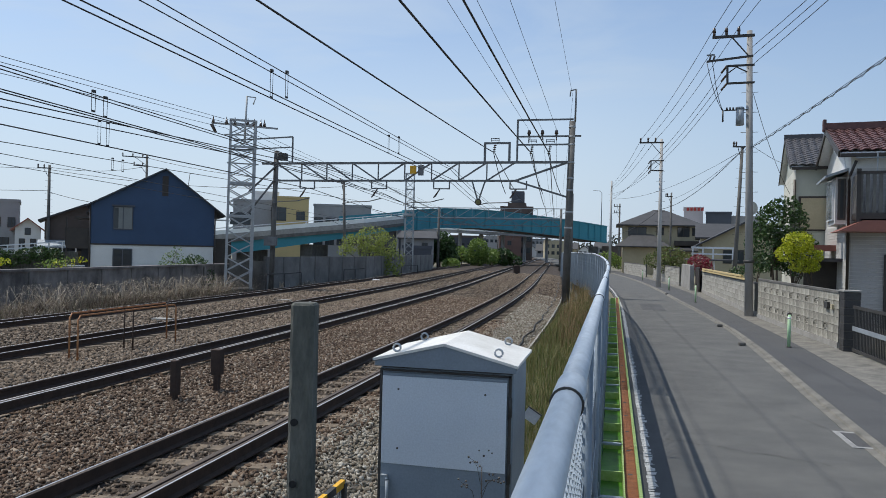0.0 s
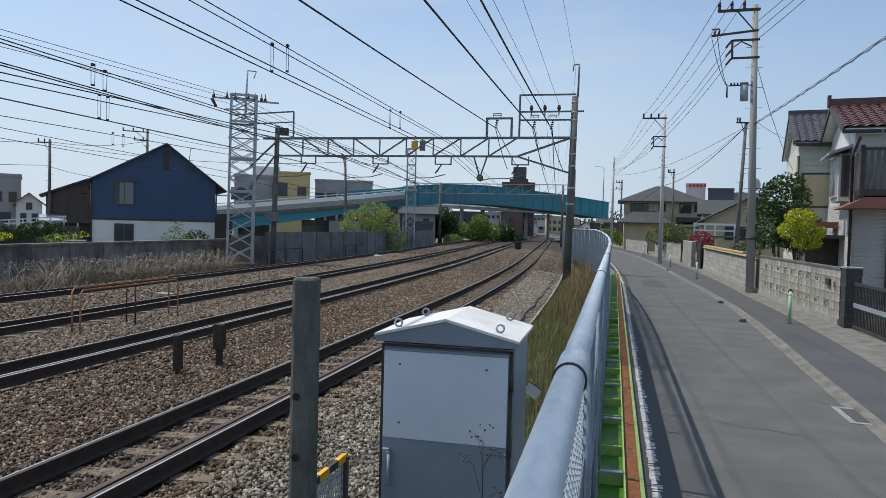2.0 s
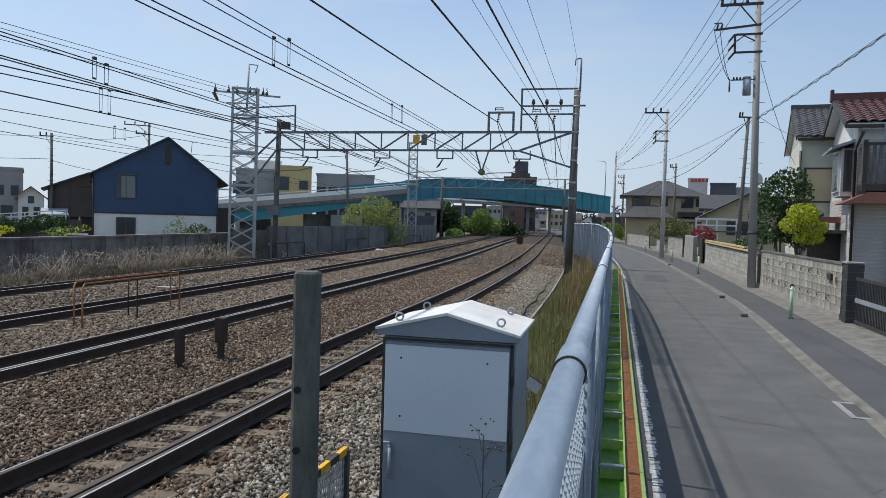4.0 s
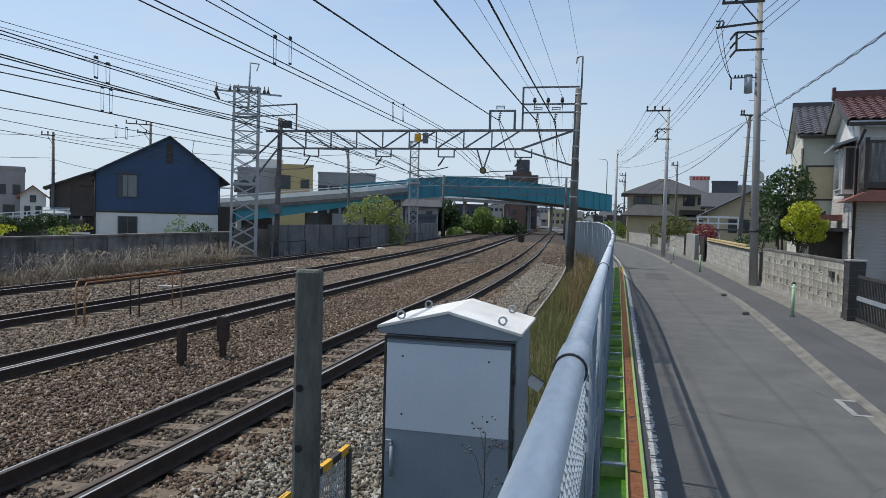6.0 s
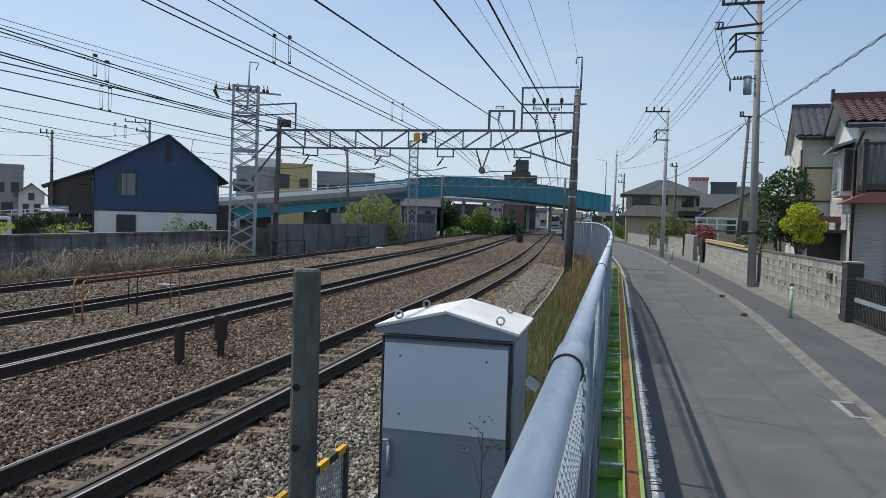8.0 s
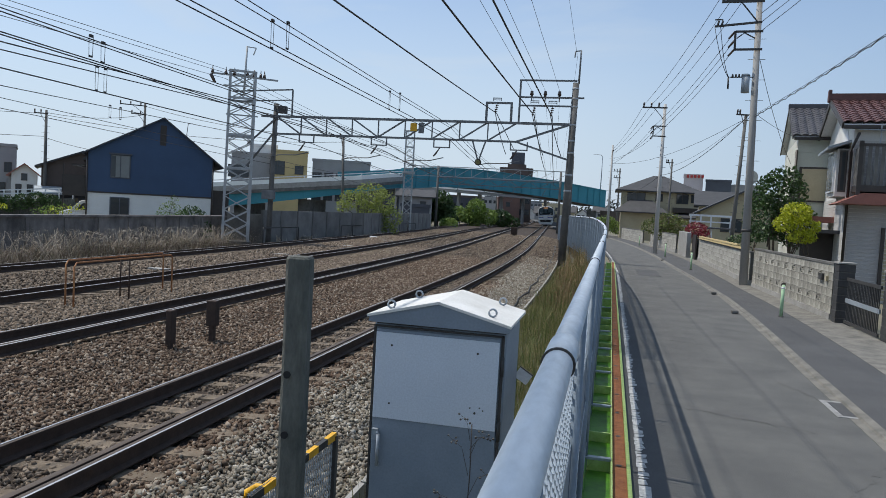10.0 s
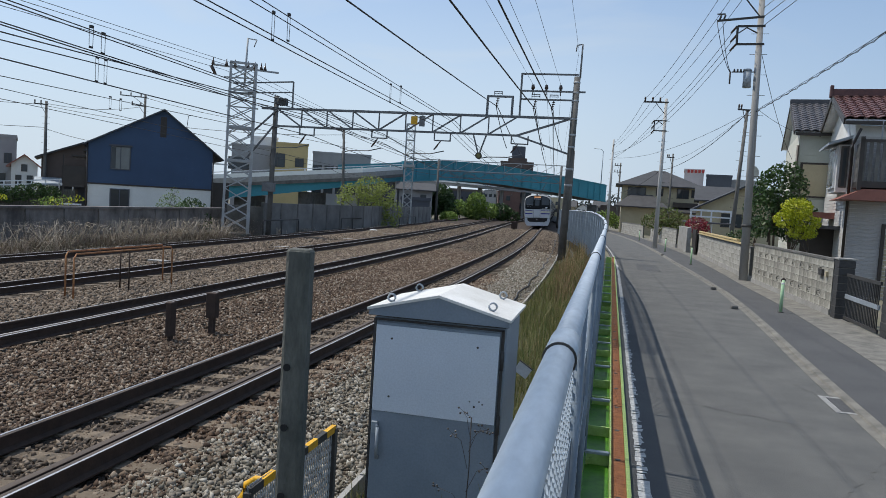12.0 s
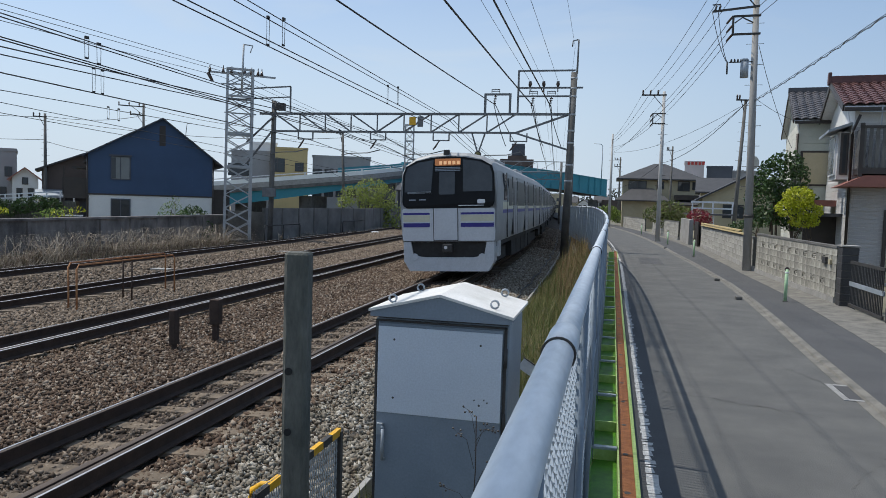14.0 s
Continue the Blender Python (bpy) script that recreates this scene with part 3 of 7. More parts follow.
def fence_line(y):
    """The fence's place across and the height of its rail."""
    u = max(0.0, y - 13)
    return -0.08 - (0.0022 * u ** 2 if u < 30 else 1.98 + 0.132 * (u - 30)), FENCE_Z + 0.0135 * min(u, 18)


fence = thing("line_side_fence", "galvanised chain-link fence with a thick round top rail", "fence")
joints = [-8.0, -4.6, -1.2, 1.62, 4.95, 8.4, 11.8, 15.2, 18.6, 22, 25.4, 28.8, 32.2, 35.6, 39, 42.4, 45.8, 49.2, 52.6, 56]
for a, b in zip(joints, joints[1:]):
    n = 5
    pts = []
    for i in range(n + 1):
        y = a + (b - a) * i / n
        x, z = fence_line(y)
        pts.append((x, y, z))
    part("top_rail", tube(pts, 0.0305, 20 if a < 6 else 10), GALV, fence)
    x, z = fence_line(b)
    bm = rod((x, b - 0.17, z), (x, b + 0.02, z), 0.0345, seg=20)
    rod((x, b - 0.176, z), (x, b - 0.17, z), 0.0352, seg=20, bm=bm, mi=1)
    part("rail_sleeve", bm, [GALV, DARK_STEEL], fence, "pipe sleeve joining two rail lengths")
y = -8.49
posts = []
while y < 56:
    x, z = fence_line(y)
    posts.append(y)
    part("post", rod((x - 0.0, y, -0.25), (x, y, z - 0.02), 0.02, seg=12), SHEET, fence)
    y += 1.89


def chain_link(y0, y1, step, r, name, bulge=0.009):
    """Zigzag wires of a chain-link mesh, each bent along the fence."""
    verts, faces = [], []
    n = int((y1 - y0) / step)
    for k in range(n):
        yb = y0 + k * step
        x, ztop = fence_line(yb)
        x -= 0.026
        rows = int((ztop - 0.12) / (step))
        for s in (0, 1):
            for j in range(rows):
                za, zb = ztop - 0.07 - j * step, ztop - 0.07 - (j + 1) * step
                ya = yb + (step / 2 if (j + s) % 2 else 0)
                yc = yb + (0 if (j + s) % 2 else step / 2)
                base = len(verts)
                for yy, zz, o in ((ya, za, -bulge if (j + s) % 2 else bulge), (yc, zb, bulge if (j + s) % 2 else -bulge)):
                    verts.extend([(x + o - r, yy, zz), (x + o + r, yy + r, zz), (x + o + r, yy - r, zz)])
                faces.extend([(base, base + 1, base + 4, base + 3), (base + 1, base + 2, base + 5, base + 4), (base + 2, base, base + 3, base + 5)])
    ob = raw(name, verts, faces, GALV, fence)
    ob["kind"] = "stuff"
    return ob


chain_link(0.3, 13.0, 0.06, 0.0034, "wire_mesh")
for a, b in zip(posts, posts[1:]):
    if -1 < a < 19:
        for z0, z1, name in ((1.0, 1.36, "sheet_panel"), (0.05, 0.33, "toe_board")):
            xa, xb = fence_line(a)[0] - 0.01, fence_line(b)[0] - 0.01
            part(name, bar((xa, a + 0.006, (z0 + z1) / 2), (xb, b - 0.006, (z0 + z1) / 2), 0.004, z1 - z0), SHEET, fence, "plain blue-grey steel sheet")
picket_bm = box(-0.012, 0.012, -0.028, 0.028, 0.0, 1.88)
PICKET = mesh_of("picket", picket_bm, GALV_DULL)
y, rest = 12.2, bmesh.new()
while y < 58:
    x, z = fence_line(y)
    if y < 42:
        p = new("picket", PICKET)
        p.parent = fence
        p.matrix_local = pose(x, y, z - 1.9)
    else:
        box(x - 0.012, x + 0.012, y - 0.028, y + 0.028, z - 1.9, z - 0.02, rest)
    y += 0.1
part("picket_rest", rest, GALV_DULL, fence)["kind"] = "stuff"
for h in (1.05, 0.2):
    part("tension_wire", tube([(fence_line(y)[0], y, fence_line(y)[1] - FENCE_Z + h) for y in range(0, 57, 2)], 0.004, 5), GALV_DULL, fence)

# green steel drain channel beside the fence
channel = thing("drain_channel", "bright green steel channel with cross ribs beside the fence", "channel")
part("tray", box(-0.07, 0.145, -8, 37, -0.1, -0.05), GREEN, channel)
part("side_wall", box(-0.085, -0.07, -8, 37, -0.1, 0.06), GREEN, channel)
part("side_wall", box(0.145, 0.16, -8, 37, -0.1, 0.075), LIME, channel, "pale lime rim of the channel")
part("tread_strip", box(0.16, 0.283, -8, 37, -0.08, 0.03), RUST_STRIP, channel, "rusty orange checkered strip")
part("outer_rim", box(0.283, 0.318, -8, 37, -0.08, 0.055, bevel=0.008), LIME, channel, "lime painted edge")
for i in range(34):
    y = 1.2 + 1.05 * i + (0.18 if i % 2 else 0)
    part("rib", box(-0.07, 0.145, y - 0.012, y + 0.012, -0.05, 0.05), LIME, channel)
for y in posts[:22]:
    part("clamp", box(-0.12, 0.15, y - 0.03, y + 0.03, 0.052, 0.075), GALV_DULL, channel, "grey steel clamp")
# Dark discs laid on the strip, coloured like the shade inside drain holes.
for i in range(40):
    y = 3.0 + 0.9 * i
    part("drain_hole", rod((0.22, y, 0.03), (0.22, y, 0.033), 0.026, seg=10), DARK_STEEL, channel)

# cracks and patches in the asphalt
crack_rng = random.Random(12)
for x0_, y0_, x1_, y1_, w_ in ((0.7, 9.2, 2.4, 8.6, 0.012), (1.2, 14.2, 1.9, 13.9, 0.014), (2.0, 6.4, 2.9, 7.9, 0.01), (1.6, 18.5, 1.75, 12.2, 0.01), (2.3, 16.5, 3.1, 16.0, 0.016), (0.9, 22, 2.6, 21.5, 0.02), (2.5, 11.2, 3.0, 9.9, 0.01)):
    bm = bmesh.new()
    last_ = None
    for i in range(25):
        u = i / 24
        px_ = x0_ + (x1_ - x0_) * u + crack_rng.uniform(-0.03, 0.03)
        py_ = y0_ + (y1_ - y0_) * u + crack_rng.uniform(-0.05, 0.05)
        ww_ = w_ * crack_rng.uniform(0.15, 0.6)
        pair_ = (bm.verts.new((px_ - ww_ * 0.4, py_ - ww_, 0.0035)), bm.verts.new((px_ + ww_ * 0.4, py_ + ww_, 0.0035)))
        if last_:
            bm.faces.new((last_[0], pair_[0], pair_[1], last_[1]))
        last_ = pair_
    solo("road_crack", bm, TAR, "thin dark crack in the asphalt", "crack", "road cracks", "structure")
solo("road_patch", box(1.2, 2.1, 30, 33.5, -0.02, 0.004), ASPHALT_NEW, "dark patched strip of asphalt", "road patch", kind="structure")

# worn white edge line, built of broken patches
rng = random.Random(5)
bm = bmesh.new()
y = -8.0
while y < 75:
    l = rng.uniform(0.03, 0.14)
    w_ = road_swing(y)
    a, b = 0.38 + w_ + rng.uniform(-0.003, 0.0085), 0.475 + w_ + rng.uniform(-0.03, 0.014)
    vs = [bm.verts.new(p) for p in ((a, y, 0.0085), (b, y + rng.uniform(-0.03, 0.03), 0.0085), (b + rng.uniform(-0.02, 0.02), y + l, 0.0085), (a + rng.uniform(-0.004, 0.006), y + l, 0.0085))]
    bm.faces.new(vs)
    y += l + (rng.uniform(0.0, 0.025) if rng.random() < 0.6 else 0.0085)
solo("edge_line", bm, WHITE_LINE, "worn white painted edge line on the road", "road marking", kind="structure")


# ---- relay cabinet and posts by the track ----
def relay_cabinet():
    c = thing("relay_cabinet", "grey steel relay cabinet with a white ridged roof", "cabinet")
    x0, x1, y0, y1, zt = -1.415, -0.565, 4.36, 5.0, 1.5
    part("body", box(x0, x1, y0, y1, -0.5, zt, bevel=0.012), CABINET_LOW, c)
    part("plinth", box(x0 - 0.04, x1 + 0.04, y0 - 0.02, y1 + 0.04, -0.75, -0.42, bevel=0.02), CONCRETE, c)
    door = part("door", box(x0 + 0.02, x1 - 0.035, y0 - 0.018, y0 - 0.002, -0.4, zt - 0.03, bevel=0.005), CABINET_LOW, c, "lower blue-grey part of the door")
    part("door_panel", box(x0 + 0.024, x1 - 0.038, y0 - 0.026, y0 - 0.019, 0.9, zt - 0.05, bevel=0.003), CABINET, door, "pale grey upper door panel")
    for px in (x0 + 0.13, x1 - 0.17):
        for pz in (zt - 0.13, 1.0):
            part("rivet", rod((px, y0 - 0.03, pz), (px, y0 - 0.026, pz), 0.007, seg=8), DARK_STEEL, door)
    for px, pz in ((x1 - 0.2, 1.03), (x1 - 0.17, 1.0), (x1 - 0.14, 1.035), (x1 - 0.12, 1.02)):
        part("dark_spot", rod((px, y0 - 0.029, pz), (px, y0 - 0.026, pz), 0.005, seg=8), DARK_STEEL, door)
    hb = rod((x0 + 0.075, y0 - 0.05, 0.6), (x0 + 0.075, y0 - 0.05, 0.8), 0.011)
    rod((x0 + 0.075, y0 - 0.05, 0.8), (x0 + 0.05, y0 - 0.02, 0.82), 0.011, bm=hb)
    rod((x0 + 0.075, y0 - 0.05, 0.6), (x0 + 0.075, y0 - 0.02, 0.6), 0.011, bm=hb)
    box(x0 + 0.03, x0 + 0.07, y0 - 0.045, y0 - 0.018, 0.76, 0.83, hb)
    part("handle", hb, GALV_DULL, door, "steel door handle with padlock")
    # Dark strips added to colour in the shaded gap around the door.
    gb = box(x0 + 0.002, x0 + 0.016, y0 - 0.012, y0 + 0.002, -0.4, zt - 0.01)
    box(x0 + 0.016, x1 - 0.016, y0 - 0.012, y0 + 0.002, zt - 0.022, zt - 0.01, gb)
    box(x1 - 0.03, x1 - 0.012, y0 - 0.012, y0 + 0.002, -0.4, zt - 0.01, gb)
    part("door_seal", gb, DARK_STEEL, c, "dark strips standing for the gap around the door")
    for hz in (1.3, 0.9, 0.3):
        part("hinge", rod((x1 - 0.018, y0 - 0.012, hz - 0.06), (x1 - 0.018, y0 - 0.012, hz + 0.06), 0.012), DARK_STEEL, c)
    m = 0.02
    xm = (x0 + x1) / 2
    out = [(x0 - m, zt + 0.055), (xm, zt + 0.155), (x1 + m, zt + 0.055), (x1 + m, zt + 0.015), (x0 - m, zt + 0.015)]
    part("fascia", prism(out, y0 - 0.06, y0 - 0.045), CABINET_LOW, c)
    roof = prism([(x0 - m - 0.01, zt + 0.045), (xm, zt + 0.158), (x1 + m + 0.01, zt + 0.045), (x1 + m + 0.01, zt + 0.062), (xm, zt + 0.175), (x0 - m - 0.01, zt + 0.062)], y0 - 0.07, y1 + 0.06)
    part("roof", roof, CABINET_ROOF, c, "white sheet-metal ridged roof, stained")
    part("roof_curb", box(x0 + 0.01, x1 - 0.01, y0 + 0.005, y1 - 0.01, zt - 0.002, zt + 0.06), DARK_STEEL, c)
    for ex, ey in ((x0 + 0.1, y0 + 0.02), (x0 + 0.13, y1 - 0.05), (x1 - 0.1, y0 + 0.02), (x1 - 0.12, y1 - 0.05)):
        ez = zt + 0.06 + 0.113 * (1 - abs(ex - xm) / (x1 - xm + m + 0.01))
        pts = [(ex + 0.024 * math.sin(a), ey, ez + 0.03 - 0.024 * math.cos(a)) for a in [2 * math.pi * i / 14 for i in range(15)]]
        part("lifting_eye", tube(pts, 0.007, 6), GALV_DULL, roof_parent(c), "steel lifting eye")
    return c


def roof_parent(c):
    return next(o for o in c.children if o.name.startswith("roof") and "curb" not in o.name)


relay_cabinet()


tag = thing("tag_plate", "small white plate on a leaning wire stake", "plate", pose(-0.56, 5.3, 1.04, 0, 32, 0))
part("plate", box(-0.05, 0.06, -0.004, 0.004, -0.035, 0.05), WHITE_PLAIN, tag)
part("plate_edge", box(-0.055, 0.065, -0.006, 0.006, 0.05, 0.058), DARK_STEEL, tag)
part("stake", rod((-0.02, 0.006, 0.03), (-0.35, 0.01, -1.1), 0.006, seg=6), GALV_DULL, tag)

weed = thing("dried_weed", "thin dried weed with seed heads before the cabinet", "weed", pose(-0.71, 3.95, 0))
wr = random.Random(9)
bm = tube([(0.03, 0, -0.4), (0.02, 0, 0.3), (0.035, 0, 0.75), (0.03, 0, 1.05)], 0.0035, 5)
tips = []
for z0_, dx_, dz_ in ((0.5, -0.16, 0.12), (0.62, 0.1, 0.16), (0.75, -0.1, 0.2), (0.85, 0.07, 0.14), (0.3, -0.2, 0.1), (0.95, -0.05, 0.12), (0.9, 0.1, 0.1)):
    e_ = (0.03 + dx_, wr.uniform(-0.05, 0.05), z0_ + dz_)
    tube([(0.025, 0, z0_), (0.03 + dx_ * 0.5, 0, z0_ + dz_ * 0.8), e_], 0.0016, 4, bm)
    for _ in range(5):
        f_ = (e_[0] + wr.uniform(-0.035, 0.035), e_[1] + wr.uniform(-0.03, 0.03), e_[2] + wr.uniform(-0.03, 0.03))
        rod(e_, f_, 0.0011, seg=4, bm=bm)
        tips.append(f_)
part("stem", bm, DARK_TRIM, weed)
bm = bmesh.new()
for f_ in tips:
    bmesh.ops.create_icosphere(bm, subdivisions=1, radius=0.007, matrix=Matrix.Translation(f_))
part("seed_head", bm, DARK_TRIM, weed)["kind"] = "stuff"


def drilled_post():
    bm = bmesh.new()
    w = 0.053
    rings = []
    for z in (-0.8, 1.99, 2.0):
        ww = w * (1.0 + 0.05 * (2.0 - z) / 2.8) - (0.006 if z == 2.0 else 0)
        ch = 0.016
        rings.append([bm.verts.new((px, py, z)) for px, py in ((-ww + ch, -ww), (ww - ch, -ww), (ww, -ww + ch), (ww, ww - ch), (ww - ch, ww), (-ww + ch, ww), (-ww, ww - ch), (-ww, -ww + ch))])
    for a, b in zip(rings, rings[1:]):
        for k in range(8):
            bm.faces.new((a[k], a[(k + 1) % 8], b[(k + 1) % 8], b[k]))
    bm.faces.new(rings[-1])
    p = thing("concrete_post", "weathered dark concrete post with black discs for drilled holes", "post", pose(-1.325, 2.98, 0, 0, 0, 8))
    part("shaft", bm, CONCRETE_DARK, p)
    # Black discs on the face paint the dark inside of drilled holes.
    for z in (1.48, 1.21, 0.9):
        part("bolt_hole", rod((-0.02, -0.0655, z), (-0.02, -0.06, z), 0.017, seg=10), TYRE, p)


drilled_post()

# mesh screen with striped top bar
screen = thing("mesh_screen", "low expanded-metal screen with black and yellow striped top", "screen")
A, B = Vector((-1.63, 4.31, 0.755)), Vector((-1.715, 3.35, 0.69))
part("upright", bar((A.x, A.y, -0.6), A, 0.04), DARK_STEEL, screen)
part("upright", bar((B.x, B.y, -0.6), B, 0.04), DARK_STEEL, screen)
for i in range(8):
    part("top_bar", bar(A.lerp(B, i / 8), A.lerp(B, (i + 1) / 8), 0.03, 0.045), YELLOW_PAINT if i % 2 == 0 else DARK_STEEL, screen)
bm = bmesh.new()
for k in range(46):
    for s in (-1, 1):
        u0 = k / 40
        for j in range(26):
            z0, z1 = 0.76 - j * 0.05, 0.76 - (j + 1) * 0.05
            ua = u0 + (0.0125 if (j + (s > 0)) % 2 else 0)
            ub = u0 + (0 if (j + (s > 0)) % 2 else 0.0125)
            if ub > 1:
                continue
            p, q = A.lerp(B, ua), A.lerp(B, ub)
            bar((p.x, p.y, z0 - 0.03), (q.x, q.y, z1 - 0.03), 0.003, 0.005, bm)
part("expanded_mesh", bm, GALV_DULL, screen)
hoop = tube([(-1.9, 3.62, -0.3), (-1.9, 3.62, 0.53), (-1.87, 3.62, 0.61), (-1.81, 3.62, 0.65), (-1.73, 3.58, 0.67)], 0.018, 8)
part("hoop", hoop, YELLOW_PAINT, screen, "yellow bent hoop")

# stumps, hand rails
for x, y, h, w in ((-6.52, 9.9, 0.6, 0.05), (-6.28, 10.7, 0.68, 0.085)):
    s = thing("marker_stump", "short rusty steel stump standing in the ballast", "stump", pose(x, y, -0.2), "marker stumps")
    part("stake", box(-w * 0.5, w * 0.5, -0.04, 0.04, -0.1, h - 0.12), RAIL_RUST, s)
    part("head", box(-w, w, -0.07, 0.07, h - (0.38 if w > 0.08 else 0.5), h + 0.04, bevel=0.015), RAIL_RUST, s)


def hand_rail(x, ys, h, material, label, z=-0.2, thick=0.019):
    r = thing("hand_rail", label, "handrail", group="hand rails beside the track")
    pts = [(x, ys[0], z), (x, ys[0], z + h - 0.08), (x, ys[0] + 0.06, z + h), (x, ys[-1] - 0.06, z + h), (x, ys[-1], z + h - 0.08), (x, ys[-1], z)]
    part("loop", tube(pts, thick, 8), material, r)
    for y in ys[1:-1]:
        part("leg", rod((x, y, z), (x, y, z + h), thick * 0.9), material if thick > 0.02 else RAIL_RUST, r)


hand_rail(-10.75, (12.6, 14.3, 15.9), 0.95, ORANGE, "rusty orange tubular hand rail between tracks")
hand_rail(-10.3, (12.3, 14.0, 15.6), 0.95, ORANGE, "rusty orange tubular hand rail between tracks")
for yy, step in ((34.9, 2.2), (46.2, 2.2), (60.0, 2.6)):
    hand_rail(-17.75, (yy, yy + step, yy + 2 * step), 0.98, DARK_STEEL, "dark steel tubular hand rail by the far track", -0.3, 0.034)


# ---- overhead line gantry ----
GY = 37.0


def portal_gantry():
    g = thing("portal_gantry", "grey lattice steel beam gantry spanning four tracks", "gantry")
    post = bmesh.new()
    rod((-2.31, GY, -0.7), (-2.15, GY, 8.85), 0.2, 0.155, 16, post)
    part("concrete_post", post, CONCRETE_OLD, g, "tall round weathered concrete post")
    for z in (5.3, 5.9, 6.7, 7.6, 8.0, 8.5, 3.4, 4.2):
        part("band", rod((-2.3 + 0.0168 * z, GY, z), (-2.298 + 0.0168 * z, GY, z + 0.1), 0.205 - 0.004 * z, seg=16), STEEL_PAINT, g)
    bm = rod((-2.02, GY, 8.8), (-2.0, GY, 10.45), 0.05, 0.04)
    bar((-2.0, GY, 10.45), (-2.28, GY, 10.4), 0.05, bm=bm)
    rod((-2.28, GY, 10.4), (-2.3, GY, 10.1), 0.03, bm=bm)
    part("lightning_mast", bm, GANTRY_STEEL, g)
    zb, zt = 5.83, 6.78
    part("top_chord", bar((-19.2, GY, zt), (-2.3, GY, zt), 0.13, 0.12), GANTRY_STEEL, g)
    part("bottom_chord", bar((-18.3, GY, zb), (-5.0, GY, zb), 0.11, 0.1), GANTRY_STEEL, g)
    part("end_brace", bar((-5.0, GY, zb), (-2.3, GY, zt), 0.1), GANTRY_STEEL, g)
    part("end_brace", bar((-5.0, GY, zb), (-2.3, GY, 5.0), 0.09), GANTRY_STEEL, g)
    n = 9
    for i in range(n):
        xa = -18.3 + i * 13.3 / n
        xb = xa + 13.3 / n
        part("strut", bar((xa, GY, zb), (xa, GY, zt), 0.06), GANTRY_STEEL, g)
        part("diagonal", bar((xa, GY, zb), (xb, GY, zt), 0.075) if i > 3 else bar((xa, GY, zt), (xb, GY, zb), 0.075), GANTRY_STEEL, g)
    # raised frame over the nearest track
    for x in (-6.6, -5.32):
        part("frame_leg", bar((x, GY, zt), (x, GY, 7.78), 0.11), GANTRY_STEEL, g)
    part("frame_bar", bar((-6.65, GY, 7.78), (-5.27, GY, 7.78), 0.1), GANTRY_STEEL, g)
    # outrigger with pin insulators
    part("outrigger_leg", bar((-4.92, GY, zt), (-4.92, GY, 8.98), 0.09), GANTRY_STEEL, g)
    for z in (8.95, 8.1, 7.68):
        part("crossarm", bar((-4.92, GY, z), (-1.7 if z == 8.1 else -2.1, GY, z), 0.08), GANTRY_STEEL, g)
    for x in (-4.33, -3.65, -2.94):
        bm = rod((x, GY, 8.14), (x, GY, 8.22), 0.06, seg=8)
        rod((x, GY, 8.22), (x, GY, 8.42), 0.1, 0.07, 8, bm)
        rod((x, GY, 7.9), (x, GY, 8.1), 0.03, seg=6, bm=bm)
        part("pin_insulator", bm, INSULATOR, g, "dark brown pin insulator")
    for x, top in ((-4.15, 7.68), (-3.24, 7.68), (-6.07, 7.78)):
        bm = bmesh.new()
        for j in range(4):
            z = top - 0.1 - j * 0.11
            rod((x - 0.06 * j / 3, GY, z), (x - 0.06 * j / 3, GY, z - 0.04), 0.09, 0.06, 8, bm)
        rod((x, GY, top), (x - 0.08, GY, top - 0.5), 0.02, bm=bm)
        part("hanging_insulator", bm, INSULATOR, g)
        bm = bmesh.new()
        for dx in (-0.2, 0.2):
            bar((x + dx, GY - 0.02, top + 0.08), (x + dx, GY - 0.02, top + 0.24), 0.03, bm=bm)
        bar((x - 0.22, GY - 0.02, top + 0.24), (x + 0.22, GY - 0.02, top + 0.24), 0.04, bm=bm)
        bar((x - 0.22, GY - 0.02, top + 0.15), (x + 0.22, GY - 0.02, top + 0.15), 0.03, bm=bm)
        part("clamp_box", bm, GANTRY_STEEL, g)
        part("jumper", tube(sag((x - 0.08, GY, top - 0.5), (x + 0.55, GY + 0.3, 5.2), 0.15, 8), 0.02, 5), WIRE, g)
    # cantilevers and dropper frames under the beam
    for tx in TRACKS:
        x = tx - bend(GY)
        bm = bmesh.new()
        bar((x + 0.6, GY, zb), (x + 0.6, GY, zb - 0.45), 0.06, bm=bm)
        bar((x - 0.25, GY, zb - 0.42), (x + 0.6, GY, zb - 0.42), 0.06, bm=bm)
        bar((x - 0.25, GY, zb), (x - 0.25, GY, zb - 0.42), 0.06, bm=bm)
        part("dropper_frame", bm, GANTRY_STEEL, g)
        bm = rod((x + 0.1, GY, zb - 0.42), (x - 0.12, GY, zb - 0.75), 0.035, 0.05, 6)
        rod((x - 0.12, GY, zb - 0.75), (x - 0.25, GY, zb - 0.9), 0.055, 0.035, 6, bm)
        part("hanging_insulator", bm, INSULATOR, g)
        part("steady_arm", tube([(x - 1.9, GY, zb - 1.25), (x - 1.4, GY, zb - 1.15), (x - 0.4, GY, zb - 1.12), (x + 0.3, GY, zb - 0.95)], 0.028, 6), GANTRY_STEEL, g)
    v = bar((-7.25, GY, zb), (-6.93, GY, zb - 1.0), 0.07)
    bar((-6.55, GY, zb), (-6.87, GY, zb - 1.0), 0.07, bm=v)
    part("sign_hanger", v, GANTRY_STEEL, g)
    bm = rod((-6.9, GY - 0.06, 4.72), (-6.9, GY + 0.06, 4.72), 0.17, seg=20)
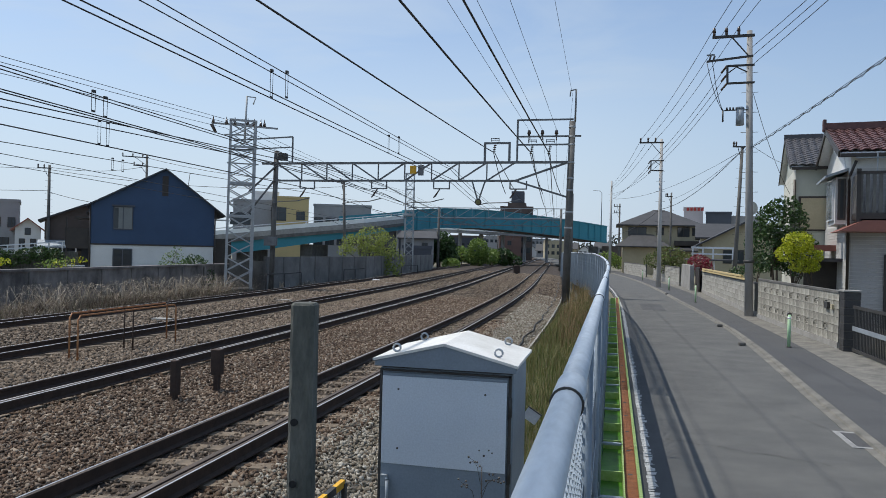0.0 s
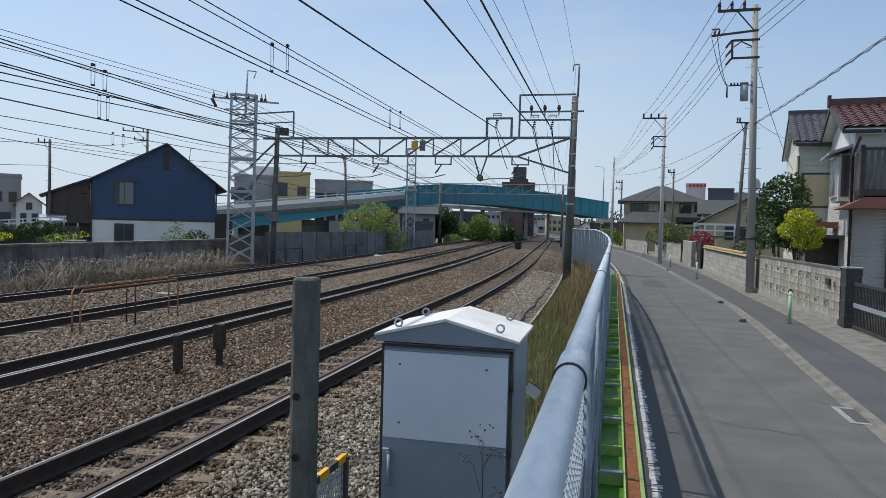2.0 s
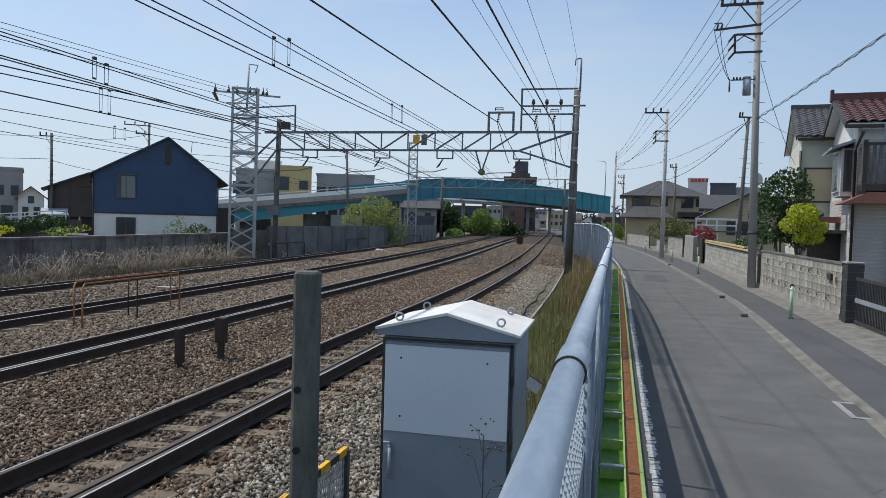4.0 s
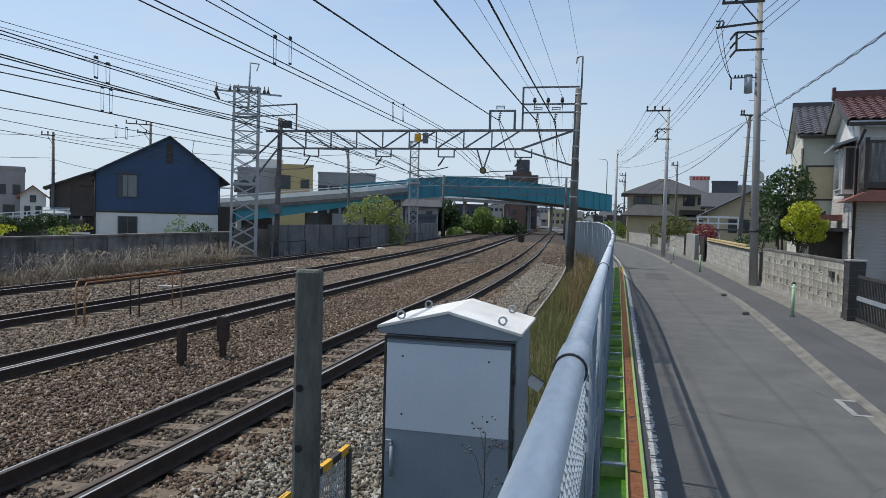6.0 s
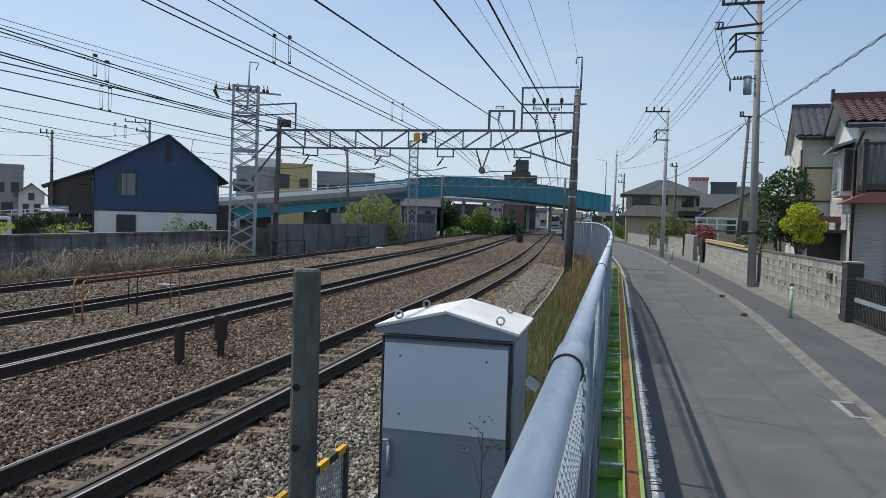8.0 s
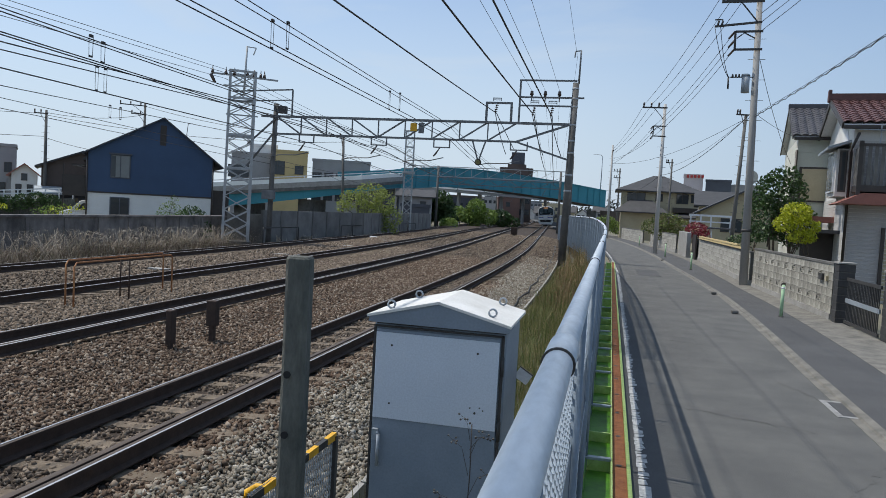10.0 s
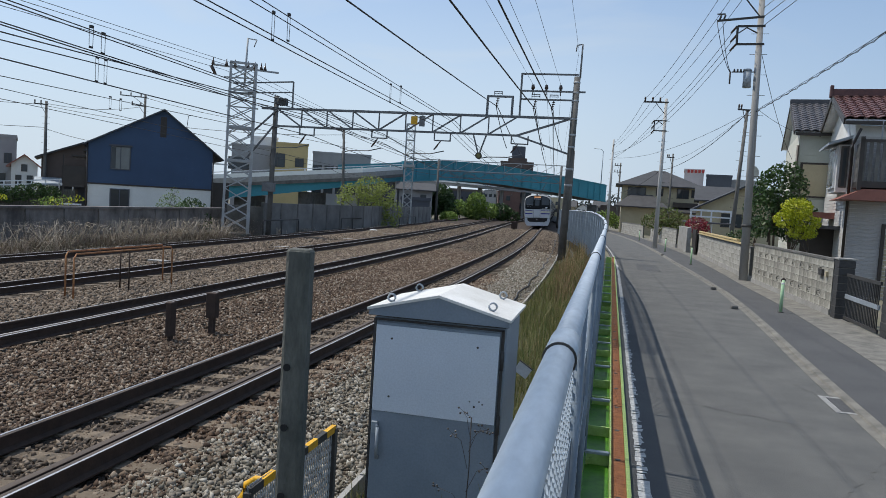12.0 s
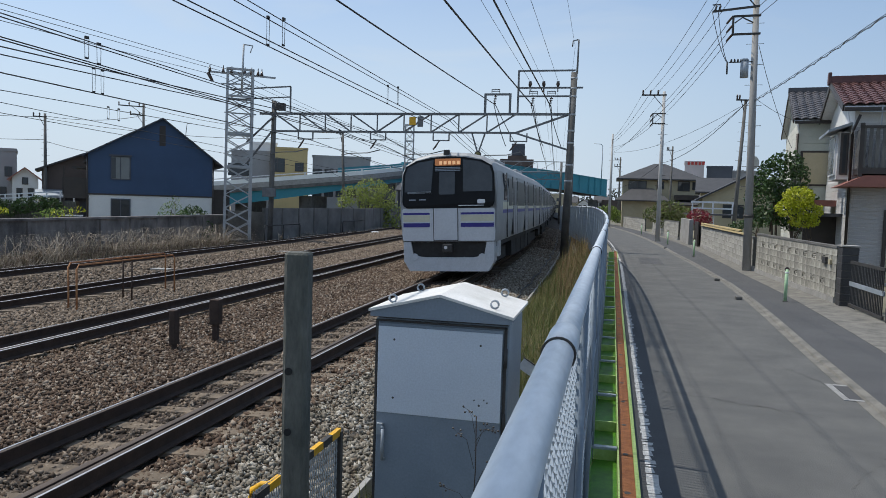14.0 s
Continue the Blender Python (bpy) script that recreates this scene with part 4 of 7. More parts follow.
    part("round_weight", bm, DARK_STEEL, g, "dark round disc hanging from the beam")
    part("disc_face", rod((-6.9, GY - 0.075, 4.72), (-6.9, GY - 0.062, 4.72), 0.12, seg=20), mat("olive_face", (0.22, 0.2, 0.07), rough=0.6), g)
    part("plate", box(-10.6, -10.25, GY - 0.1, GY - 0.07, 6.2, 6.62), YELLOW_PAINT, g, "square amber plate")
    part("plate", box(-10.15, -9.85, GY - 0.1, GY - 0.07, 6.1, 6.65), GANTRY_STEEL, g)
    # left end post
    lp = bmesh.new()
    rod((-18.62, GY + 0.2, -0.7), (-18.45, GY + 0.2, 7.5), 0.15, 0.13, 14, lp)
    part("end_post", lp, CONCRETE_OLD, g, "round concrete end post")
    part("junction_box", box(-18.95, -18.2, GY - 0.15, GY + 0.05, 2.2, 2.7, bevel=0.03), GANTRY_STEEL, g)
    part("junction_box", box(-18.2, -17.75, GY - 0.1, GY + 0.2, 6.95, 7.35, bevel=0.03), DARK_STEEL, g)
    bm = bar((-21.0, GY, 8.1), (-17.4, GY, 8.25), 0.07)
    bar((-21, GY, 7.55), (-17.4, GY, 7.68), 0.06, bm=bm)
    bar((-17.4, GY, 6.8), (-17.4, GY, 8.25), 0.07, bm=bm)
    bar((-20, GY, 5.2), (-18.3, GY, 6.7), 0.08, bm=bm)
    bar((-20, GY, 4.0), (-18.5, GY, 5.8), 0.08, bm=bm)
    part("side_frame", bm, GANTRY_STEEL, g)


portal_gantry()


def lattice_tower(name, label, m, w, h, panels, group=""):
    t = thing(name, label, "lattice tower", m, group)
    legs = [(-w / 2, -w / 2), (w / 2, -w / 2), (w / 2, w / 2), (-w / 2, w / 2)]
    for x, y in legs:
        part("leg", bar((x, y, -0.6), (x * 0.97, y * 0.97, h), 0.12 * w / 1.2), STEEL_PAINT, t)
    for i in range(4):
        (xa, ya), (xb, yb) = legs[i], legs[(i + 1) % 4]
        for k in range(panels):
            z0, z1 = h * k / panels, h * (k + 1) / panels
            part("lacing", bar((xa, ya, z0), (xb, yb, z1), 0.045 * w / 1.2), STEEL_PAINT, t)
            part("lacing", bar((xb, yb, z0), (xa, ya, z1), 0.045 * w / 1.2), STEEL_PAINT, t)
        for z in (h * 0.42, h * 0.62, h * 0.84, h):
            part("girt", bar((xa, ya, z), (xb, yb, z), 0.1 * w / 1.2), STEEL_PAINT, t)
    return t


tower = lattice_tower("lattice_tower", "tall grey lattice steel tower with crossarms beside the tracks", pose(-20.38, 36.7, 0, 0, 0.6, 30), 1.36, 9.05, 12)
bm = bar((-1.6, 0, 8.9), (1.9, 0, 8.85), 0.09)
part("crossarm", bm, STEEL_PAINT, tower)
part("crossarm", bar((-1.0, 0, 8.3), (0.5, -0.5, 8.3), 0.07), STEEL_PAINT, tower)
part("crossarm", bar((-0.8, 0, 6.75), (0.9, 0, 6.75), 0.07), STEEL_PAINT, tower)
bm = rod((0.1, 0, 7.9), (0.15, 0, 10.55), 0.06, 0.05)
bar((0.15, 0, 10.52), (0.65, 0, 10.5), 0.05, bm=bm)
rod((0.63, 0, 10.5), (0.5, 0, 10.1), 0.03, bm=bm)
part("lightning_mast", bm, STEEL_PAINT, tower)
for x in (-1.6, -0.9, -0.45, 0.25, 0.6, 0.95, 1.15):
    b2 = rod((x, 0, 8.9), (x, 0, 9.12), 0.1, 0.05, 8)
    rod((x, 0, 9.12), (x, 0, 9.3), 0.03, 0.02, 6, b2)
    part("insulator", b2, INSULATOR, tower)
b2 = rod((-1.7, 0, 8.85), (-1.45, 0.1, 8.4), 0.1, 0.07, 8)
part("string_insulator", b2, INSULATOR, tower)
part("footing", box(-0.85, 0.85, -0.85, 0.85, -0.8, -0.2, bevel=0.05), CONCRETE_OLD, tower)
far_tower = lattice_tower("lattice_tower", "slim grey lattice steel mast farther along the line", pose(-18.9, 66, 0, 0, 0, 12), 0.8, 9.3, 13)
bm = bar((0, 0, 6.1), (14.8, -3.2, 6.1), 0.07)
bar((0, 0, 5.2), (14.8, -3.2, 5.2), 0.06, bm=bm)
for i in range(10):
    bar((1.48 * i, -0.32 * i, 5.2), (1.48 * (i + 1), -0.32 * (i + 1), 6.1), 0.035, bm=bm)
    bar((1.48 * i, -0.32 * i, 5.2), (1.48 * i, -0.32 * i, 6.1), 0.03, bm=bm)
part("beam", bm, STEEL_PAINT, far_tower)
part("far_post", rod((14.9, -3.2, -0.7), (14.9, -3.2, 7.5), 0.1, 0.08, 12), CONCRETE_OLD, far_tower)
part("platform", box(-0.55, 0.55, -0.55, 0.55, 5.3, 5.5), STEEL_PAINT, far_tower)



def line_gantry(y, x0, x1, z, label):
    """A plainer gantry farther down the line, square to the tracks there."""
    g = thing("portal_gantry", label, "gantry", pose(-bend(y), y, 0, 0, 0, bend_turn(y)))
    for x in (x0, x1):
        part("mast", rod((x, 0, -0.7), (x, 0, z + 2.4), 0.19, 0.15, 10), CONCRETE_OLD, g)
    for dz in (0.0, 0.85):
        part("chord", bar((x0, 0, z + dz), (x1, 0, z + dz), 0.1), GANTRY_STEEL, g)
    n_ = 12
    for i in range(n_):
        xa, xb = x0 + (x1 - x0) * i / n_, x0 + (x1 - x0) * (i + 1) / n_
        part("diagonal", bar((xa, 0, z + 0.85 * (i % 2)), (xb, 0, z + 0.85 * ((i + 1) % 2)), 0.07), GANTRY_STEEL, g)
    for tx in TRACKS:
        part("drop_arm", bar((tx + 0.4, 0, z), (tx - 0.1, 0, z - 1.0), 0.06), GANTRY_STEEL, g)
        part("steady_arm", bar((tx + 0.4, 0, z - 0.9), (tx - 1.2, 0, z - 1.15), 0.045), GANTRY_STEEL, g)


line_gantry(98, -18.8, -2.2, 5.6, "lattice beam gantry farther down the line")
line_gantry(150, -18.8, -2.2, 5.4, "distant lattice beam gantry beyond the bridge")
line_gantry(195, -18.8, -2.2, 5.2, "distant lattice beam gantry beyond the bridge")
line_gantry(240, -18.8, -2.2, 5.2, "very distant lattice beam gantry")

# ---- overhead wires ----
WIRES = [
    # x, near end (y, z), end at the gantry (y, z), radius
    (-4.15, (2, 7.18), (37, 7.2), 0.028), (-3.24, (2, 8.03), (37, 7.15), 0.028), (-4.33, (2, 9.0), (37, 8.42), 0.008), (-3.65, (2, 9.3), (37, 8.42), 0.008),
    (-2.94, (2, 10.1), (37, 8.42), 0.008), (-2.17, (2, 12.8), (37, 10.1), 0.007), (-6.07, (2, 6.34), (37, 7.25), 0.022),
    (-8.42, (2, 6.75), (37, 6.42), 0.013), (-8.2, (2, 6.83), (37, 6.42), 0.013), (-8.42, (2, 6.1), (37, 5.78), 0.015), (-8.2, (2, 6.12), (37, 5.85), 0.015),
    (-12.15, (2, 5.86), (37, 5.66), 0.014), (-11.9, (2, 5.72), (37, 5.5), 0.014), (-12.15, (2, 5.39), (37, 5.18), 0.015), (-11.9, (2, 5.28), (37, 5.05), 0.015),
    (-16.2, (2, 5.7), (37, 6.62), 0.02), (-16.25, (2, 5.5), (37, 6.42), 0.018), (-16.2, (2, 5.4), (37, 5.37), 0.02),
    (-20.3, (2, 7.9), (36.4, 8.95), 0.012), (-20.8, (2, 7.8), (36.4, 8.9), 0.012), (-21.2, (2, 7.4), (36.4, 8.7), 0.012),
    (-22.0, (2, 5.7), (60, 6.3), 0.016), (-24.0, (2, 6.1), (60, 4.8), 0.014), (-24.3, (2, 5.7), (60, 4.5), 0.014),
]
for x, (ya, za), (yb, zb), r in WIRES:
    pts = sag((x, ya - 14, za - 0.4 * (zb - za)), (x, yb, zb), 0.12 if r > 0.02 else 0.05, 10)
    xe = x - bend(78)
    pts += sag((x, yb, zb), (xe, 80, zb - 0.15), 0.35, 8)[1:]
    pts += sag((xe, 80, zb - 0.15), (x - bend(122), 122, zb - 0.2), 0.3, 6)[1:]
    solo("overhead_wire", tube(pts, r, 5), WIRE, "dark overhead railway wire", "wire", "overhead wires")
# contact-wire droppers in pairs
for x, y, zt, zb in ((-8.42, 16.6, 6.6, 5.95), (-8.2, 17.0, 6.65, 6.02), (-8.42, 26.3, 6.5, 5.85), (-8.2, 26.9, 6.53, 5.93), (-12.15, 14.85, 5.8, 5.34), (-11.9, 14.95, 5.66, 5.22), (-16.2, 20.1, 6.1, 5.38), (-16.2, 20.5, 6.1, 5.38), (-22.0, 28.2, 5.95, 5.45), (-22.0, 28.9, 5.95, 5.45)):
    d = thing("wire_dropper", "paired dropper rods between two overhead wires", "dropper", pose(x, y, 0), "wire droppers")
    for dy in (-0.06, 0.06):
        part("dropper_rod", rod((0, dy, zb), (0, dy * 1.2, zt), 0.007, seg=5), WIRE, d)
    part("upper_clamp", box(-0.03, 0.03, -0.055, 0.055, zt - 0.02, zt + 0.05, bevel=0.015), DARK_STEEL, d)
    part("lower_clamp", box(-0.02, 0.02, -0.05, 0.05, zb - 0.02, zb + 0.02), DARK_STEEL, d)


# ---- train ----
def train_section():
    """Half outlines of the body in x and z."""
    return [(0.0, 3.66), (0.55, 3.63), (1.0, 3.52), (1.3, 3.33), (1.42, 3.1), (1.475, 2.6), (1.475, 1.75), (1.43, 1.25), (1.4, 1.05)]


def loft(sections, bm=None):
    bm = bm or bmesh.new()
    rings = [[bm.verts.new(p) for p in s] for s in sections]
    n = len(rings[0])
    for a, b in zip(rings, rings[1:]):
        for k in range(n):
            f = bm.faces.new((a[k], a[(k + 1) % n], b[(k + 1) % n], b[k]))
            f.smooth = False
    return bm, rings


def ring_at(y, sx=1.0, top=0.0, lean=0.0):
    half = train_section()
    pts = half + [(-x, z) for x, z in half[::-1] if x > 0]
    return [(x * sx, y + lean * max(0, z - 2.2), z - (top * (z - 2.2) / 1.4 if z > 2.2 else 0)) for x, z in pts]


def side_fittings(c, y0, y1, lead):
    """Doors, windows, stripe on both sides of a car."""
    doors = [y0 + 2.6 + i * (y1 - y0 - 5.2) / 3 for i in range(4)]
    if lead:
        doors = [4.6, 9.2, 13.8, 18.0]
    for s in (-1, 1):
        def panel(name, ya, yb, za, zb, depth, material, label=""):
            x0, x1 = sorted((s * 1.46, s * (1.478 + depth)))
            return part(name, box(x0, x1, ya, yb, za, zb, bevel=0.004), material, c, label)
        panel("side_stripe", y0 + (1.0 if lead else 0.02), y1 - 0.02, 1.98, 2.2, 0.004, TRAIN_CREAM, "cream and blue side stripe")
        panel("stripe_edge", y0 + (1.0 if lead else 0.02), y1 - 0.02, 1.86, 1.96, 0.004, TRAIN_BLUE)
        for d in doors:
            for h in (-1, 1):
                leaf = panel("door_leaf", d + (-0.68 if h < 0 else 0.02), d + (-0.02 if h < 0 else 0.68), 1.12, 3.0, 0.008, TRAIN_DOOR)
                x0, x1 = sorted((s * 1.47, s * 1.494))
                ya = d + (-0.56 if h < 0 else 0.14)
                part("door_pane", box(x0, x1, ya, ya + 0.42, 2.1, 2.9), TRAIN_SIDE_GLASS, leaf)
            panel("door_frame", d - 0.74, d - 0.69, 1.12, 3.05, 0.012, DARK_STEEL)
            panel("door_frame", d + 0.69, d + 0.74, 1.12, 3.05, 0.012, DARK_STEEL)
        spans = list(zip([y0 + (2.6 if lead else 0.6)] + [d + 0.95 for d in doors], [d - 0.95 for d in doors] + [y1 - 0.6]))
        for a, b in spans:
            if b - a > 0.9:
                panel("side_window", a, b, 2.08, 2.95, 0.01, TRAIN_SIDE_GLASS)
    for yb in (y0 + 2.9, y1 - 2.9):
        bm = box(-1.15, 1.15, yb - 1.5, yb + 1.5, 0.35, 0.75)
        for dy in (-1.05, 1.05):
            for sx in (-0.56, 0.56):
                rod((sx - 0.06, yb + dy, 0.43), (sx + 0.06, yb + dy, 0.43), 0.43, seg=18, bm=bm)
        part("bogie", bm, TRAIN_UNDER, c, "dark bogie with steel wheels")
    bm = bmesh.new()
    for k in range(5):
        a = y0 + 5.4 + k * (y1 - y0 - 10.8) / 5
        box(-1.25, 1.25, a, a + (y1 - y0 - 10.8) / 5 - 0.2, 0.3, 1.02, bm)
    box(-1.35, 1.35, y0 + 0.5, y1 - 0.2, 0.9, 1.06, bm)
    part("underframe", bm, TRAIN_UNDER, c)
    for a in (y0 + 5, y0 + 12.5):
        part("roof_unit", box(-0.8, 0.8, a, a + 2.6, 3.5, 3.74, bevel=0.08), TRAIN_STEEL, c, "roof air-conditioning unit")


def lead_car():
    c = thing("lead_car", "silver commuter train lead car, blue and cream stripes", "train", group="cars of the train")
    bm, rings = loft([ring_at(0.0, 0.955, 0.1, 0.16), ring_at(0.12, 0.98, 0.04, 0.14), ring_at(0.35, 0.995, 0.0, 0.1), ring_at(0.8, 1.0, 0, 0.03), ring_at(1.0), ring_at(19.6)])
    bm.faces.new(rings[0][::-1])
    bm.faces.new(rings[-1])
    bmesh.ops.recalc_face_normals(bm, faces=bm.faces)
    part("body", bm, TRAIN_STEEL, c)

    def lean(z):
        return 0.16 * max(0, z - 2.2)

    def face_plate(name, outline, depth, material, label="", parent=None, back=0.05):
        b = bmesh.new()
        f0 = [b.verts.new((x, lean(z) - depth, z)) for x, z in outline]
        f1 = [b.verts.new((x, lean(z) + back, z)) for x, z in outline]
        n = len(f0)
        b.faces.new(f0)
        for i in range(n):
            b.faces.new((f0[i], f0[(i + 1) % n], f1[(i + 1) % n], f1[i]))
        bmesh.ops.recalc_face_normals(b, faces=b.faces)
        return part(name, b, material, parent or c, label)

    def rnd(x0, x1, z0, z1, r=0.06, tl=None):
        pts = []
        for cx, cz, a0 in ((x1 - r, z1 - r, 0), (x0 + r, z1 - r, 90), (x0 + r, z0 + r, 180), (x1 - r, z0 + r, 270)):
            pts += [(cx + r * math.cos(radians(a0 + k * 30)), cz + r * math.sin(radians(a0 + k * 30))) for k in range(4)]
        return pts

    face_plate("front_panel", rnd(-1.36, 1.36, 1.08, 2.02, 0.06), 0.012, TRAIN_FRONT)
    mask_out = [(-1.35, 2.2), (-1.31, 2.09), (-1.2, 2.03), (1.2, 2.03), (1.31, 2.09), (1.35, 2.2), (1.34, 3.0), (1.27, 3.24), (0.98, 3.4), (0.45, 3.5), (0, 3.53), (-0.45, 3.5), (-0.98, 3.4), (-1.27, 3.24), (-1.34, 3.0)]
    mask = face_plate("front_mask", mask_out, 0.02, TRAIN_BLACK, "glossy black front mask")
    face_plate("windscreen", [(-1.29, 2.5), (-0.5, 2.5), (-0.44, 3.43), (-0.9, 3.36), (-1.2, 3.22), (-1.28, 3.0)], 0.028, TRAIN_GLASS, "", mask)
    face_plate("windscreen", [(0.44, 2.5), (1.29, 2.5), (1.28, 3.0), (1.2, 3.22), (0.9, 3.36), (0.42, 3.43)], 0.028, TRAIN_GLASS, "", mask)
    face_plate("gangway_window", rnd(-0.27, 0.2, 2.42, 3.08, 0.04), 0.03, TRAIN_GLASS, "", mask)
    face_plate("destination_display", rnd(-0.4, 0.36, 3.26, 3.46, 0.03), 0.032, LAMP_GLOW, "amber lit destination display", mask)
    for i in range(5):
        x = -0.27 + i * 0.13
        face_plate("display_bar", rnd(x, x + 0.085, 3.29, 3.39, 0.01), 0.035, HEAD_GLOW, "", mask)
    face_plate("display_frame", rnd(-0.4, 0.38, 3.13, 3.2, 0.01), 0.03, DARK_STEEL, "", mask)
    face_plate("emblem", rnd(0.86, 1.08, 2.15, 2.27, 0.03), 0.024, WHITE_PLAIN, "small white emblem", mask)
    face_plate("lettering_bar", rnd(0.3, 1.05, 2.09, 2.11, 0.005), 0.024, WHITE_PLAIN, "", mask)
    for x0 in (-1.15, -0.85):
        face_plate("tail_lamp", rnd(x0, x0 + 0.2, 2.26, 2.29, 0.01), 0.026, GALV_DULL, "", mask)
    face_plate("gangway_door", rnd(-0.42, 0.28, 1.12, 2.0, 0.02), 0.03, TRAIN_FRONT, "plain grey gangway door")
    for x0_, x1_, z0_, z1_ in ((-0.435, -0.415, 1.1, 2.02), (0.275, 0.295, 1.1, 2.02), (-0.435, 0.295, 1.085, 1.105), (-1.34, 1.34, 1.06, 1.08)):
        face_plate("panel_seam", [(x0_, z0_), (x1_, z0_), (x1_, z1_), (x0_, z1_)], 0.033, DARK_STEEL)
    for sgn in (-1, 1):
        a, b = sorted((sgn * 0.44 + (-0.07 if sgn > 0 else -0.1), sgn * 1.33))
        face_plate("stripe", [(a, 1.84), (b, 1.84), (b, 1.9), (a, 1.9)], 0.018, TRAIN_BLUE, "thin blue stripe")
        face_plate("stripe", [(a, 1.64), (b, 1.64), (b, 1.83), (a, 1.83)], 0.016, TRAIN_CREAM, "cream stripe")
        face_plate("stripe", [(a, 1.48), (b, 1.48), (b, 1.6), (a, 1.6)], 0.018, TRAIN_BLUE, "broad blue stripe")
    sk = prism([(-1.33, 1.06), (-1.33, 0.5), (-1.15, 0.2), (1.15, 0.2), (1.33, 0.5), (1.33, 1.06), (1.12, 1.06), (1.04, 0.66), (0.7, 0.6), (-0.7, 0.6), (-1.04, 0.66), (-1.12, 1.06)], -0.02, 0.6)
    part("skirt", sk, TRAIN_SKIRT, c, "pale grey snow-plough skirt")
    for s in (-1, 1):
        x0, x1 = sorted((s * 1.3, s * 1.4))
        part("side_skirt", box(x0, x1, 0.5, 1.0, 0.6, 1.1), TRAIN_SKIRT, c)
    part("coupler_bay", box(-1.12, 1.12, 0.06, 0.2, 0.55, 1.07), TRAIN_UNDER, c)
    bm = rod((0, 0.3, 0.88), (0, -0.12, 0.88), 0.1, seg=12)
    box(-0.14, 0.14, -0.22, -0.08, 0.76, 1.0, bm, 0.03)
    part("coupler", bm, DARK_STEEL, c)
    part("coupler_face", rod((-0.04, -0.24, 0.9), (-0.04, -0.225, 0.9), 0.05, seg=8), WHITE_PLAIN, c)
    for x in (-1.0, 0.98):
        part("skirt_lamp", rod((x, -0.06, 0.62), (x, 0.0, 0.62), 0.1, seg=12), TRAIN_SKIRT, c)
    for zz in (2.46, 2.49):
        face_plate("wiper", [(-1.2, zz), (-0.5, zz + 0.01), (-0.5, zz + 0.022), (-1.2, zz + 0.012)], 0.036, GALV_DULL, "", mask)
    for i in range(3):
        face_plate("display_louvre", [(-0.38, 3.1 + 0.045 * i), (0.34, 3.1 + 0.045 * i), (0.34, 3.12 + 0.045 * i), (-0.38, 3.12 + 0.045 * i)], 0.034, CABINET_LOW, "", mask)
    part("roof_horn", box(-0.16, 0.0, 0.25, 0.45, 3.55, 3.72), DARK_STEEL, c)
    side_fittings(c, 0.0, 19.6, True)
    for s in (-1, 1):
        x0, x1 = sorted((s * 1.45, s * 1.49))
        part("cab_window", box(x0, x1, 1.3, 1.95, 2.25, 3.05), TRAIN_GLASS, c)
        part("cab_door_seam", box(x0, x1, 2.1, 2.14, 1.1, 3.1), DARK_STEEL, c)
    return c


def middle_car():
    c = thing("middle_car", "silver commuter train car with four doors a side", "train", group="cars of the train")
    bm, rings = loft([ring_at(0.0), ring_at(19.5)])
    bm.faces.new(rings[0][::-1])
    bm.faces.new(rings[-1])
    bmesh.ops.recalc_face_normals(bm, faces=bm.faces)
    part("body", bm, TRAIN_STEEL, c)
    part("gangway", box(-0.6, 0.6, -0.5, 0.0, 1.2, 3.2), TRAIN_UNDER, c)
    side_fittings(c, 0.0, 19.5, False)
    return c


cars = [lead_car(), middle_car()]
for i in range(8):
    cars.append(copy_thing(cars[1], pose(0, 0, 0)))


# ---- plants ----
def leaf_cloud(name, blobs, count, size, material, parent, seed=1, lo=0.55):
    """A crown of many small leaves, thick towards the outside of several uneven lobes."""
    rng = np.random.default_rng(seed)
    pos = []
    vol = np.array([b[3] * b[4] * b[5] for b in blobs])
    for (cx, cy, cz, rx, ry, rz), n in zip(blobs, (count * vol / vol.sum()).astype(int)):
        d = rng.normal(size=(n, 3))
        d /= np.linalg.norm(d, axis=1)[:, None]
        r = lo + (1.08 - lo) * rng.random(n) ** 0.6
        pos.append(np.array([cx, cy, cz]) + d * r[:, None] * np.array([rx, ry, rz]))
    pos = np.concatenate(pos)
    n = len(pos)
    s = size * rng.uniform(0.5, 1.3, (n, 1))
    a = rng.normal(size=(n, 3))
    a /= np.linalg.norm(a, axis=1)[:, None]
    b = np.cross(a, rng.normal(size=(n, 3)))
    b /= np.linalg.norm(b, axis=1)[:, None]
    verts = np.stack([pos - a * s, pos + b * s * 0.5, pos + a * s, pos - b * s * 0.5], 1).reshape(-1, 3)
    faces = np.arange(4 * n).reshape(-1, 4)
    return raw(name, verts.tolist(), faces.tolist(), material, parent)


